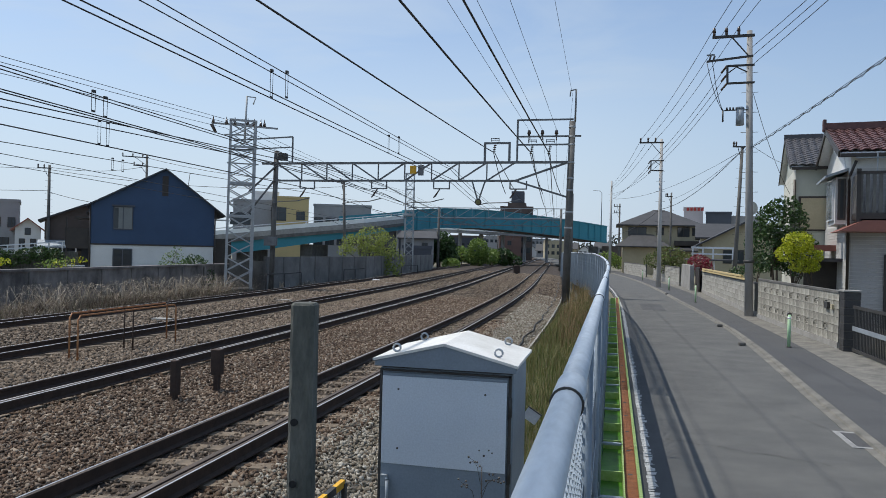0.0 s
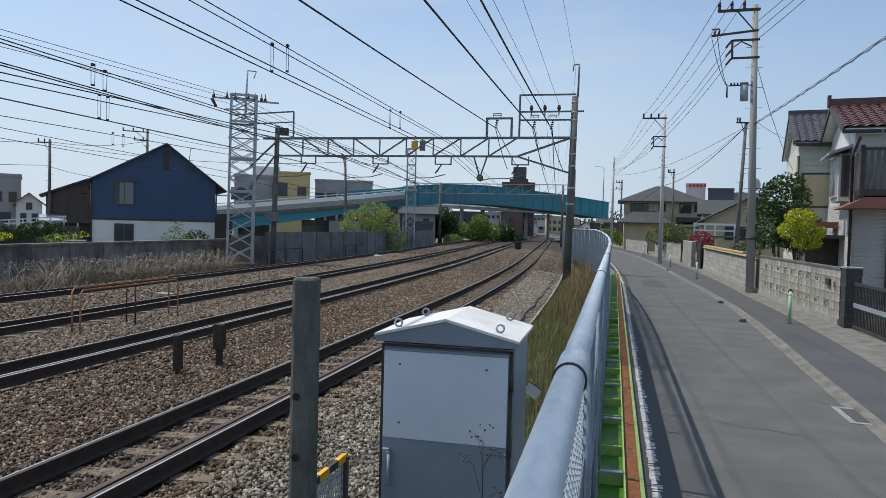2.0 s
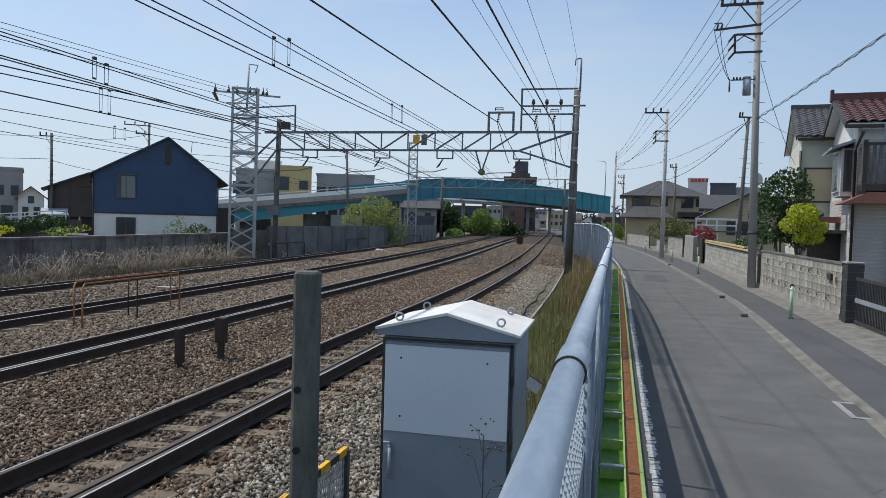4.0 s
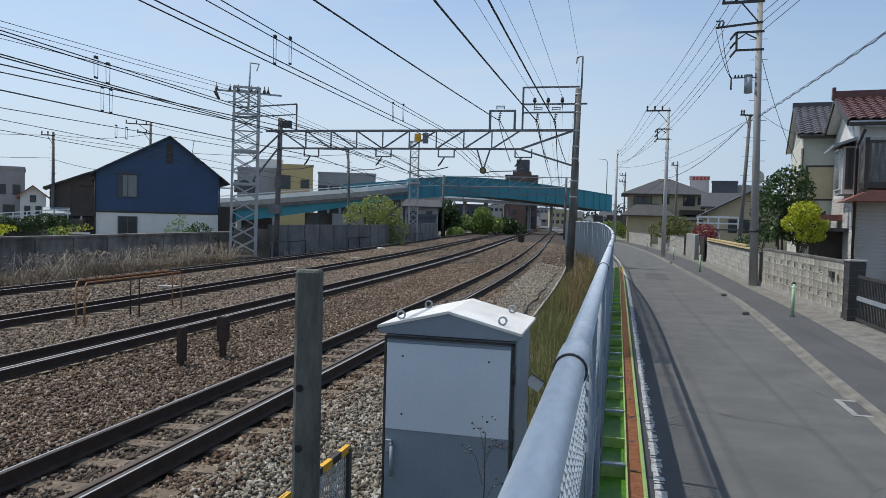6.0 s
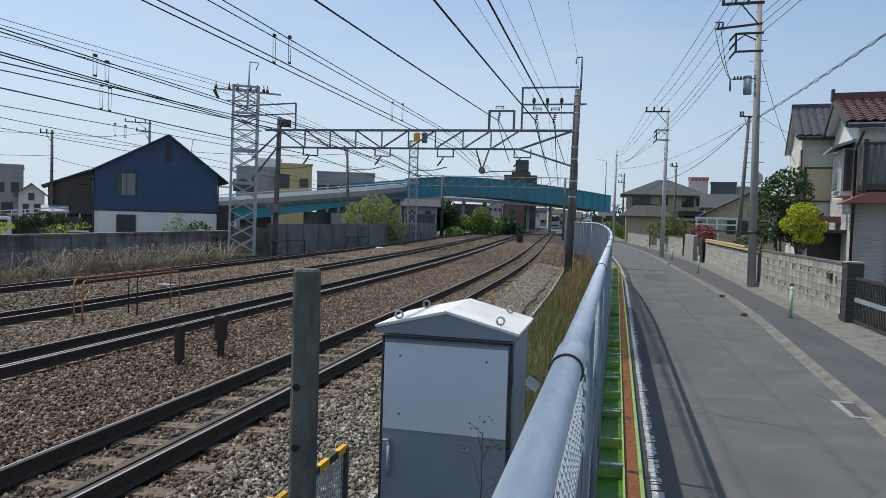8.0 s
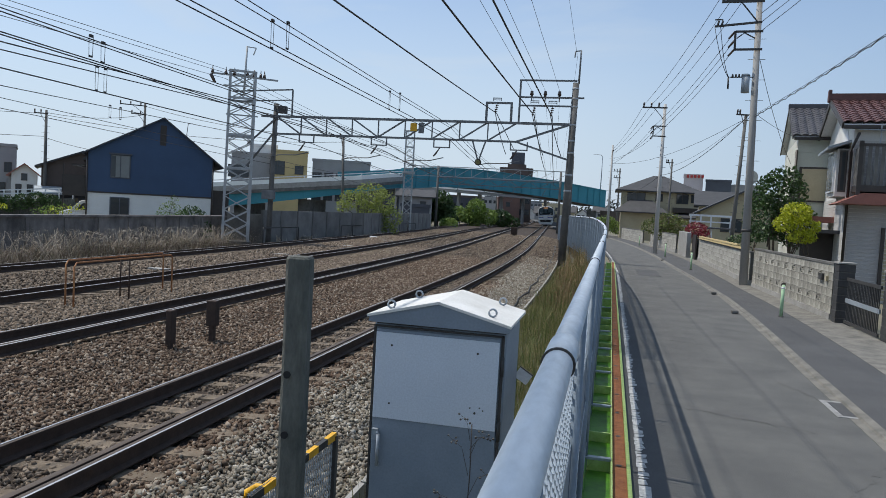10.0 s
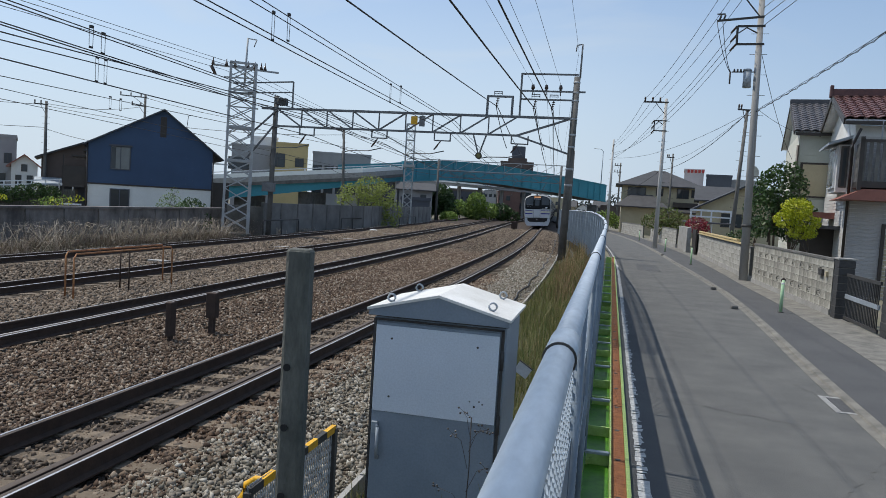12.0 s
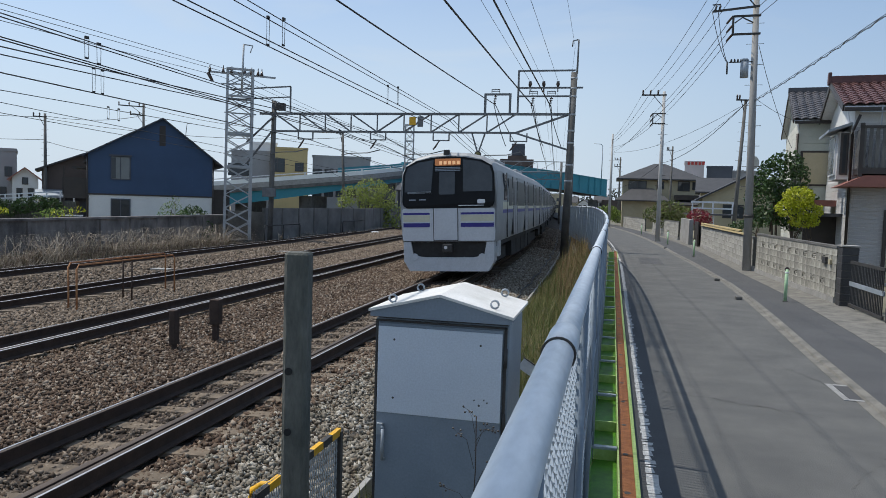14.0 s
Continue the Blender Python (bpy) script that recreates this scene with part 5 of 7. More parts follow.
def tree(label, m, height, blobs, count, size, material, trunk_r=0.07, seed=1, stems=1, category="tree", name="tree"):
    t = thing(name, label, category, m)
    r = random.Random(seed)
    bm = bmesh.new()
    for k in range(stems):
        x = r.uniform(-0.25, 0.25) * (stems > 1)
        rod((x, x * 0.6, -0.3), (x * 2 + r.uniform(-0.1, 0.1), r.uniform(-0.1, 0.1), height * 0.5), trunk_r, trunk_r * 0.6, 7, bm)
        for b in blobs:
            p = (x * 2, 0, height * r.uniform(0.3, 0.5))
            rod(p, (b[0], b[1], b[2]), trunk_r * 0.5, trunk_r * 0.15, 5, bm)
            for j in range(4):
                q = (b[0] + r.uniform(-1, 1) * b[3] * 0.8, b[1] + r.uniform(-1, 1) * b[4] * 0.8, b[2] + r.uniform(-0.7, 1) * b[5] * 0.8)
                rod((b[0], b[1], b[2]), q, trunk_r * 0.16, trunk_r * 0.05, 4, bm)
    part("trunk", bm, BARK, t)
    leaf_cloud("crown", blobs, count, size, material, t, seed)
    return t


def blades(name, count, xr, yr, zfun, h, lean, width, material, label, category, seed=1, power=1.0, shift=None, clump=False):
    """Grass blades of three joints each, bent over."""
    rng = np.random.default_rng(seed)
    y = yr[0] + (yr[1] - yr[0]) * rng.random(count) ** power
    x = rng.uniform(xr[0], xr[1], count)
    if clump:
        c = rng.uniform(0, 1, (max(1, count // 40), 2))
        pick = c[rng.integers(0, len(c), count)]
        x = xr[0] + (xr[1] - xr[0]) * np.clip(pick[:, 0] + rng.normal(0, 0.06, count), 0, 1)
        y = yr[0] + (yr[1] - yr[0]) * np.clip(pick[:, 1] + rng.normal(0, 0.02, count), 0, 1)
    z = np.array([zfun(v) for v in x])
    if shift:
        x = x + np.array([shift(v) for v in y])
    hh = h * rng.uniform(0.35, 1.25, count)
    an = rng.uniform(0, 2 * np.pi, count)
    dx, dy = np.cos(an), np.sin(an)
    ln = lean * hh * rng.uniform(0.1, 1.2, count)
    wx, wy = -dy * width, dx * width
    verts = []
    for f, bend_f, ww in ((0, 0, 1), (0.55, 0.3, 0.8), (1.0 - 0.25 * lean, 1.0, 0.15)):
        for s in (-1, 1):
            verts.append(np.stack([x + dx * ln * bend_f + s * wx * ww, y + dy * ln * bend_f + s * wy * ww, z + hh * f], 1))
    v = np.stack(verts, 1).reshape(-1, 3)
    base = np.arange(count)[:, None, None] * 6
    faces = (base + np.array([[0, 1, 3, 2], [2, 3, 5, 4]])[None]).reshape(-1, 4)
    ob = raw(name, v.tolist(), faces.tolist(), material)
    return tagged(ob, label, category, "", "stuff")


def bank_z(x):
    return float(np.interp(x, [-2.02, -1.8, -1.2, -0.5, -0.14], [-0.4, -0.32, -0.1, 0.02, 0.03]))


blades("slope_grass", 9500, (-1.8, -0.2), (2.5, 30), bank_z, 0.5, 0.45, 0.0042, GRASS, "tall half-dry grass and weeds on the bank", "grass", 3, 1.5, lambda y: -bend(y) * 0.9, True)
blades("slope_grass", 16000, (-1.93, -0.2), (2.5, 34), bank_z, 0.2, 0.7, 0.005, GRASS, "short green grass on the bank", "grass", 5, 1.4, lambda y: -bend(y) * 0.9)
blades("slope_grass", 4200, (-1.5, -0.3), (16, 60), bank_z, 0.8, 0.4, 0.008, GRASS_BROWN, "tall brown seed stalks on the bank", "grass", 4, 1.0, lambda y: -bend(y) * 0.9, True)
blades("dry_stalks", 1100, (-21.35, -19.6), (17, 36), lambda x: -0.5, 1.7, 2.0, 0.01, GRASS_DRY, "bent dry stalks and dead brush below the wall", "dry grass", 6, 1.0, None, True)
blades("dry_stalks", 5200, (-21.4, -19.4), (17, 37), lambda x: -0.55, 0.85, 1.7, 0.007, GRASS_DEAD, "thin tangled dead brush below the wall", "dry grass", 16, 1.0, None, True)
blades("dry_stalks", 1600, (-20.6, -18.8), (8, 37), lambda x: -0.5, 0.3, 0.9, 0.009, GRASS_DRY, "short dry grass below the wall", "dry grass", 7)
blades("dry_stalks", 700, (-18.9, -17.4), (38, 60), lambda x: -0.4, 0.6, 0.8, 0.012, GRASS_DRY, "dry grass along the far track", "dry grass", 8, 1.0, None, True)

# ballast retaining edge
bm = bmesh.new()
for y in range(-8, 60, 2):
    bar((-1.98 - bend(y), y, -0.38), (-1.98 - bend(y + 2), y + 1.97, -0.38), 0.05, 0.34, bm)
solo("ballast_edging", bm, CONCRETE, "low concrete edging along the ballast shoulder", "edging", kind="structure")
bm = tube([(-2.35 - bend(y) + 0.06 * math.sin(y * 1.7), y, -0.27 + 0.02 * math.sin(y * 3)) for y in range(8, 60, 1)], 0.022, 6)
solo("signal_cable", bm, WIRE, "loose black signal cable lying on the ballast", "cable")

bx = thing("track_box", "dark rusty equipment box standing between tracks", "equipment box", pose(-6.5 - bend(72), 72, -0.25))
part("case", box(-0.3, 0.3, -0.25, 0.25, 0.25, 1.0, bevel=0.04), RAIL_RUST, bx)
part("stand", box(-0.12, 0.12, -0.1, 0.1, -0.1, 0.25), DARK_STEEL, bx)
bag = thing("white_bag", "crumpled white plastic bag lying by the far track", "bag", pose(-16.5, 49.5, -0.16))
bm = bmesh.new()
bmesh.ops.create_icosphere(bm, subdivisions=3, radius=0.28)
for v in bm.verts:
    v.co.z = max(-0.05, v.co.z * 0.6)
    v.co *= 0.7 + 0.6 * noise.noise(v.co * 6)
    v.co.x *= 1.5
part("bag_body", bm, WHITE_PLAIN, bag)
for i_ in range(4):
    y_ = 20 + 9 * i_
    pl = thing("cable_trough_lid", "short concrete slab lying on the ballast", "slab", pose(-13.6 - bend(y_), y_, -0.17, 0, 0, 12 * i_), "loose slabs")
    part("slab", box(-0.3, 0.3, -0.16, 0.16, -0.02, 0.05, bevel=0.01), CONCRETE, pl)

# ---- left side: boundary walls ----
WALL_OLD = mat("stained_wall", (0.27, 0.25, 0.235), (0.08, 0.073, 0.07), 1.3, 0.95, 0, 0.3, 30, stretch=(1, 1, 0.6))
bm = box(-21.75, -21.5, -12, 37.6, -0.75, 1.03)
for k in range(24):
    box(-21.5, -21.44, -11 + k * 2.0, -10.85 + k * 2.0, -0.75, 1.0, bm)
box(-21.82, -21.42, -12, 37.6, 1.03, 1.12, bm)
solo("boundary_wall", bm, WALL_OLD, "old stained concrete boundary wall with piers", "wall", kind="structure")
wall2 = thing("boundary_wall", "grey weathered concrete panel wall beside the far track", "wall", kind="structure")
pa, pb = Vector((-19.35, 37.9, 0)), Vector((-17.75, 50.5, 0))
pc = Vector((-19.6, 78, 0))
part("panel", bar((-21.8, 38.3, 0.3), (-19.3, 38.1, 0.3), 0.14, 2.0), CONCRETE_OLD, wall2)
for a, b, n in ((pa, pb, 7), (pb, pc, 12)):
    for i in range(n):
        p, q = a.lerp(b, i / n), a.lerp(b, (i + 0.985) / n)
        part("panel", bar((p.x, p.y, 0.38), (q.x, q.y, 0.38), 0.12, 2.35), WALL_GREY, wall2)
        part("pier", bar((p.x, p.y, -0.7), (p.x, p.y, 1.56), 0.15), CONCRETE_OLD, wall2)


# ---- houses ----
def wall_window(parent, m, w, h, frame_material, pane_material, mullions=1, label=""):
    """A window on a wall; m puts its lower middle on the wall, facing local -y."""
    win = part("window", box(-w / 2, w / 2, -0.05, 0.03, 0, h), frame_material, parent, label)
    win.matrix_local = m
    n = mullions + 1
    pw = (w - 0.08) / n
    for i in range(n):
        x = -w / 2 + 0.04 + i * pw
        part("pane", box(x + 0.03, x + pw - 0.03, -0.058, -0.045, 0.06, h - 0.06), pane_material, win)
    return win


def gable_roof(parent, x0, x1, y0, y1, z, rise, material, over=0.45, thick=0.12, along="y", name="roof"):
    """Two pitched slabs; the ridge runs along y or x."""
    bm = bmesh.new()
    if along == "y":
        xm = (x0 + x1) / 2
        k = rise / (xm - x0)
        out = [(x0 - over, z - k * over), (xm, z + rise), (x1 + over, z - k * over), (x1 + over, z - k * over + thick), (xm, z + rise + thick), (x0 - over, z - k * over + thick)]
        prism(out, y0 - over, y1 + over, bm)
    else:
        ym = (y0 + y1) / 2
        k = rise / (ym - y0)
        out = [(y0 - over, z - k * over), (ym, z + rise), (y1 + over, z - k * over), (y1 + over, z - k * over + thick), (ym, z + rise + thick), (y0 - over, z - k * over + thick)]
        prism(out, x0 - over, x1 + over, bm)
        for v in bm.verts:
            v.co.x, v.co.y = v.co.y, v.co.x
        bmesh.ops.recalc_face_normals(bm, faces=bm.faces)
    return part(name, bm, material, parent)


def hip_roof(parent, x0, x1, y0, y1, z, rise, material, over=0.6, name="roof"):
    bm = bmesh.new()
    lo = [(x0 - over, y0 - over), (x1 + over, y0 - over), (x1 + over, y1 + over), (x0 - over, y1 + over)]
    d = min(x1 - x0, y1 - y0) / 2 + over
    if x1 - x0 > y1 - y0:
        ra, rb = (x0 - over + d, (y0 + y1) / 2), (x1 + over - d, (y0 + y1) / 2)
    else:
        ra, rb = ((x0 + x1) / 2, y0 - over + d), ((x0 + x1) / 2, y1 + over - d)
    v = [bm.verts.new((*p, z)) for p in lo]
    w = [bm.verts.new((*p, z - 0.12)) for p in lo]
    a, b = bm.verts.new((*ra, z + rise)), bm.verts.new((*rb, z + rise))
    if x1 - x0 > y1 - y0:
        for f in ((v[0], v[1], b, a), (v[1], v[2], b), (v[2], v[3], a, b), (v[3], v[0], a)):
            bm.faces.new(f)
    else:
        for f in ((v[0], v[1], a), (v[1], v[2], b, a), (v[2], v[3], b), (v[3], v[0], a, b)):
            bm.faces.new(f)
    for i in range(4):
        bm.faces.new((w[i], w[(i + 1) % 4], v[(i + 1) % 4], v[i]))
    bm.faces.new(w[::-1])
    bmesh.ops.recalc_face_normals(bm, faces=bm.faces)
    return part(name, bm, material, parent)


def blue_house():
    L, R = Vector((-34.5, 42.2)), Vector((-28.1, 47.02))
    w = (R - L).length
    turn = math.degrees(math.atan2(R.y - L.y, R.x - L.x))
    h = thing("blue_house", "two-storey house with navy siding above a white ground floor", "house", pose(L.x, L.y, 0, 0, 0, turn))
    dep, band, eave, peak = 6.0, 2.04, 4.75, 7.35
    part("ground_floor_wall", box(0.02, w - 0.02, 0.02, dep, -0.75, band), WHITE_WALL, h, "white rendered ground floor")
    xm = w * 0.585
    part("upper_wall", prism([(0, band), (w, band), (w, eave), (xm, peak), (0, eave)], 0, dep), BLUE_WALL, h, "navy blue ribbed siding")
    seams = bmesh.new()
    for i in range(1, 18):
        x = w * i / 18
        top = eave + (peak - eave) * (x / xm if x < xm else (w - x) / (w - xm)) - 0.15
        box(x - 0.006, x + 0.006, -0.006, 0.0, band + 0.05, top, seams)
    part("siding_seam", seams, BLUE_WALL, h)
    part("band_trim", box(-0.02, w + 0.02, -0.03, 0.02, band - 0.06, band + 0.04), DARK_TRIM, h)
    bm = bmesh.new()
    o = 0.35
    ka, kb = (peak - eave) / xm, (peak - eave) / (w - xm)
    prism([(-o, eave - ka * o), (xm, peak), (w + 0.75, eave - kb * 0.75), (w + 0.75, eave - kb * 0.75 + 0.09), (xm, peak + 0.09), (-o, eave - ka * o + 0.09)], -0.35, dep + 0.4, bm)
    part("roof", bm, DARK_WALL, h, "thin dark sheet roof")
    win = wall_window(h, pose(2.0, -0.01, 3.05), 1.25, 1.6, DARK_WALL, PANE_PALE, 1)
    part("hood", box(-0.72, 0.72, -0.16, 0.0, 1.6, 1.7), DARK_WALL, win)
    part("curtain_gap", box(-0.56, -0.3, -0.062, -0.057, 0.08, 1.5), PANE, win)
    wall_window(h, pose(2.0, 0.01, -0.2), 1.25, 1.95, DARK_WALL, PANE, 1)
    part("vent_slot", box(xm - 0.22, xm + 0.18, -0.03, 0.0, 5.5, 6.9), DARK_TRIM, h, "dark louvred gable vent")
    part("small_vent", box(xm + 1.4, xm + 1.7, -0.08, 0.0, 5.5, 5.75), BLUE_WALL, h)
    b = box(-1.5, -0.05, 0.1, 4.5, 1.7, 1.9)
    box(-1.55, -1.45, 0.1, 4.5, 1.9, 3.1, b)
    box(-1.5, -0.05, 0.1, 0.18, 1.9, 3.1, b)
    part("balcony", b, DARK_TRIM, h, "dark side balcony")
    part("balcony_roof", box(-1.0, 0, 0.1, 4.5, 3.75, 3.85), DARK_TRIM, h)
    part("balcony_post", box(-1.5, -1.42, 0.12, 0.2, -0.7, 3.8), DARK_TRIM, h)
    part("side_shed", box(w + 0.1, w + 1.3, 0.6, 4.0, -0.7, 2.6), DARK_TRIM, h, "dark lean-to beside the house")
    part("eave_frame", box(w + 0.05, w + 1.2, 0.3, 0.4, 3.9, 4.0), WHITE_PLAIN, h)
    part("downpipe", rod((-0.05, -0.06, -0.7), (-0.05, -0.06, eave), 0.05), DARK_TRIM, h)
    part("downpipe", rod((w + 0.05, -0.06, -0.7), (w + 0.05, -0.06, eave), 0.05), DARK_TRIM, h)
    ant = rod((xm + 1.6, 1.5, 6.3), (xm + 1.7, 1.5, 7.3), 0.02)
    rod((xm + 1.7, 1.5, 7.3), (xm + 2.0, 1.5, 7.35), 0.02, bm=ant)
    part("aerial", ant, WIRE, h)
    for i in range(3):
        part("side_stair", box(-1.8 + 0.1 * i, -0.3, -0.4, -0.3, -0.2 + 0.35 * i, -0.1 + 0.35 * i), WHITE_PLAIN, h)


blue_house()


def plain_house(name, label, m, w, d, eave, rise, wall, roof, windows, along="x", hip=False, category="house", over=0.5):
    h = thing(name, label, category, m)
    if hip or rise == 0:
        part("wall", box(0, w, 0, d, -0.8, eave), wall, h)
    elif along == "y":
        part("wall", prism([(0, -0.8), (w, -0.8), (w, eave), (w / 2, eave + rise), (0, eave)], 0, d), wall, h)
    else:
        b = prism([(0, -0.8), (d, -0.8), (d, eave), (d / 2, eave + rise), (0, eave)], 0, w)
        for v in b.verts:
            v.co.x, v.co.y = v.co.y, v.co.x
        bmesh.ops.recalc_face_normals(b, faces=b.faces)
        part("wall", b, wall, h)
    if hip:
        hip_roof(h, 0, w, 0, d, eave, rise, roof, over)
    elif rise:
        gable_roof(h, 0, w, 0, d, eave, rise, roof, over, 0.14, along)
    else:
        part("parapet", box(-0.1, w + 0.1, -0.1, d + 0.1, eave, eave + 0.35), roof, h)
    for x, z, ww, hh, pane in windows:
        wall_window(h, pose(x, -0.01, z), ww, hh, DARK_TRIM if pane is PANE else WHITE_PLAIN, pane, 1 if ww > 0.7 else 0)
    return h


# ---- left background ----
plain_house("brown_house", "dark brown two-storey house with a shallow tiled roof", pose(-47.2, 52.15, 0, 0, 0, 41), 6.3, 7, 4.0, 1.3, BROWN_WALL, FAR_TILE, [(1.2, 0.9, 1.4, 1.2, PANE), (4.2, 1.0, 1.2, 1.0, PANE)], "y")
plain_house("pale_house", "small pale grey house with a low gable roof", pose(-65.0, 67.5, 0, 0, 0, 42), 2.5, 7, 3.5, 1.0, WHITE_WALL, RED_METAL, [(0.7, 0.9, 0.6, 1.4, PANE), (1.8, 0.9, 0.6, 1.4, PANE), (1.25, 2.7, 0.6, 0.8, PANE)], "y")
plain_house("grey_block", "plain grey concrete block building", pose(-71.9, 70.1, 0, 0, 0, 43), 3.6, 8, 6.6, 0, GREY_WALL, GREY_WALL, [(1.2, 3.6, 1.0, 1.2, PANE), (2.8, 3.6, 0.8, 1.2, PANE), (2.0, 1.2, 1.2, 1.2, PANE)], category="building")
plain_house("dark_shed", "dark low shed with a pale metal awning", pose(-46.0, 50.8, 0, 0, 0, 41), 4.4, 3, 1.7, 0.4, DARK_WALL, GALV_DULL, [], "x")
plain_house("narrow_house", "narrow brown house close behind the blue one", pose(-39, 48, 0, 0, 0, 38), 3.6, 6, 4.6, 0.9, BROWN_WALL, FAR_TILE, [(1.4, 2.6, 0.9, 1.1, PANE)], "y")


def guard_rail(p, q, n, label):
    g = thing("guard_rail", label, "guardrail")
    p, q = Vector(p), Vector(q)
    for dz in (0.0, -0.3):
        part("rail_bar", bar(p + Vector((0, 0, dz)), q + Vector((0, 0, dz)), 0.06, 0.09), WHITE_PLAIN, g)
    for i in range(n + 1):
        c = p.lerp(q, i / n)
        part("rail_post", bar(c, c + Vector((0, 0, -0.9)), 0.08), WHITE_PLAIN, g)


guard_rail((-53, 47.5, 1.25), (-42.2, 50, 2.2), 10, "white painted steel guard rail above the lane")
bm = bar((-53, 47.8, -0.75), (-42.0, 50.3, 0.1), 0.5, 2.6)
solo("ramp_wall", bm, CONCRETE_DARK, "dark retaining wall under the guard rail", "wall", kind="structure")

tree("dark green hedge below the guard rail", pose(-47.5, 48.0, -0.6), 1.6, [(-4.6 + 1.1 * i, 0.255 * i - 1.15, 0.9 + 0.1 * i + 0.15 * math.sin(i * 2.1), 0.85, 0.5, 0.62) for i in range(9)], 5200, 0.1, LEAF_DARK, 0.03, 61, 2, "hedge", "hedge")
for i_, (x_, y_) in enumerate(((-47.5, 61), (-54, 64), (-59.5, 68), (-52, 72))):
    plain_house("crowded_house", "small old house with a grey tiled roof", pose(x_ - 3, y_ + 4, 0, 0, 0, 40 + 4 * i_), 4.2, 6, 3.0 + 0.5 * (i_ % 2), 1.1, (CREAM_WALL, GREY_WALL, WHITE_WALL, BROWN_WALL)[i_], FAR_TILE, [(1.1, 1.2, 0.9, 1.1, PANE), (3.0, 1.2, 0.9, 1.1, PANE)], "x" if i_ % 2 else "y")
# bridge and its ramp
BRIDGE = [(-62, 71, 2.45), (-47, 77.5, 3.7), (-42.4, 79.4, 4.25), (-36.5, 81.9, 4.95), (-30.7, 86, 5.75), (-29.8, 95, 6.55), (-29.7, 100.5, 6.95)]
SPAN = [(-29.7, 100.5, 7.6), (-25.6, 107.5, 8.35), (-21.4, 112.5, 8.54), (-17.5, 116.5, 8.45), (-13.4, 120.5, 8.13), (-9.0, 124.5, 7.78), (-4.4, 128, 7.22), (-1.3, 130.2, 6.83)]


def ribbon(points, z0, z1, w, bm=None, shift=0.0):
    """A band of constant height that follows points; z0 and z1 below their height."""
    bm = bm or bmesh.new()
    rings = []
    for i, p in enumerate(points):
        lo_z = z1[i] if isinstance(z1, (list, tuple)) else z1
        a, b = Vector(points[max(0, i - 1)]), Vector(points[min(len(points) - 1, i + 1)])
        d = (b - a)
        nrm = Vector((d.y, -d.x, 0)).normalized()
        c = Vector(p) + nrm * shift
        rings.append([bm.verts.new(c + nrm * s * w / 2 - Vector((0, 0, z))) for s, z in ((-1, z0), (1, z0), (1, lo_z), (-1, lo_z))])
    for a, b in zip(rings, rings[1:]):
        for k in range(4):
            bm.faces.new((a[k], a[(k + 1) % 4], b[(k + 1) % 4], b[k]))
    bm.faces.new(rings[0][::-1])
    bm.faces.new(rings[-1])
    bmesh.ops.recalc_face_normals(bm, faces=bm.faces)
    return bm


bridge = thing("road_bridge", "teal steel girder road bridge over the tracks", "bridge")
ramp_pts, span_pts = BRIDGE, SPAN
# Lit top and shaded lower part of the parapet, coloured as two bands.
part("ramp_parapet", ribbon(ramp_pts, 0.0, 0.5, 0.3), PARAPET, bridge, "pale concrete ramp parapet")
part("ramp_kerb", ribbon(ramp_pts, 0.5, 1.2, 0.36), CONCRETE, bridge, "grey lower band of the ramp parapet, shade put into the colour")
part("ramp_rail", ribbon([(x, y, z + 0.3) for x, y, z in ramp_pts], 0.0, 0.1, 0.12), WHITE_PLAIN, bridge)
for x_, y_, z_ in ramp_pts[1:]:
    part("rail_post", bar((x_, y_, z_ - 0.05), (x_, y_, z_ + 0.3), 0.12), WHITE_PLAIN, bridge)
part("ramp_deck", ribbon(ramp_pts, 1.1, 1.5, 7.0, shift=-3.3), CONCRETE_OLD, bridge)
part("ramp_girder", ribbon(ramp_pts, 1.2, [3.0, 2.9, 2.85, 2.5, 2.1, 2.1, 2.1], 0.4, shift=-0.3), TEAL, bridge, "teal girder under the ramp")
part("span_girder", ribbon(span_pts, 0.0, 2.8, 0.4), TEAL, bridge, "deep teal plate girder")
part("back_girder", ribbon([(-39.5, 98, 6.9)] + span_pts, 0.0, 2.8, 0.4, shift=-7.0), TEAL, bridge)
part("span_deck", ribbon(span_pts, 1.4, 2.75, 6.6, shift=-3.5), CONCRETE_OLD, bridge)
part("top_flange", ribbon(span_pts, -0.1, 0.02, 0.7), TEAL, bridge)
part("bottom_flange", ribbon(span_pts, 2.78, 2.9, 0.8), TEAL, bridge)
for i in range(len(span_pts) - 1):
    for k in range(3):
        p = Vector(span_pts[i]).lerp(Vector(span_pts[i + 1]), k / 3)
        part("stiffener", bar(p + Vector((0.18, -0.25, -0.1)), p + Vector((0.18, -0.25, -2.76)), 0.09), TEAL, bridge)
for x, y, z in ((-44, 80.2, 1.6), (-37, 83.2, 2.4), (-31, 88, 3.3), (-28.5, 103.5, 4.4), (-3.5, 130.5, 3.3), (0.5, 133, 3.0)):
    part("pier", box(x - 0.8, x + 0.8, y, y + 5, -0.75, z), CONCRETE_OLD, bridge)
part("abutment", box(-2.0, 7.5, 131.5, 139, -0.75, 3.4), BROWN_WALL, bridge)
b2 = rod((-2.2, 131, 6.7), (-2.2, 131, 12.8), 0.09, 0.06)
tube([(-2.2, 131, 12.8), (-2.5, 131, 13.15), (-3.8, 131, 13.25)], 0.05, 6, b2)
part("street_lamp", b2, GALV_DULL, bridge, "grey road lamp on the bridge")

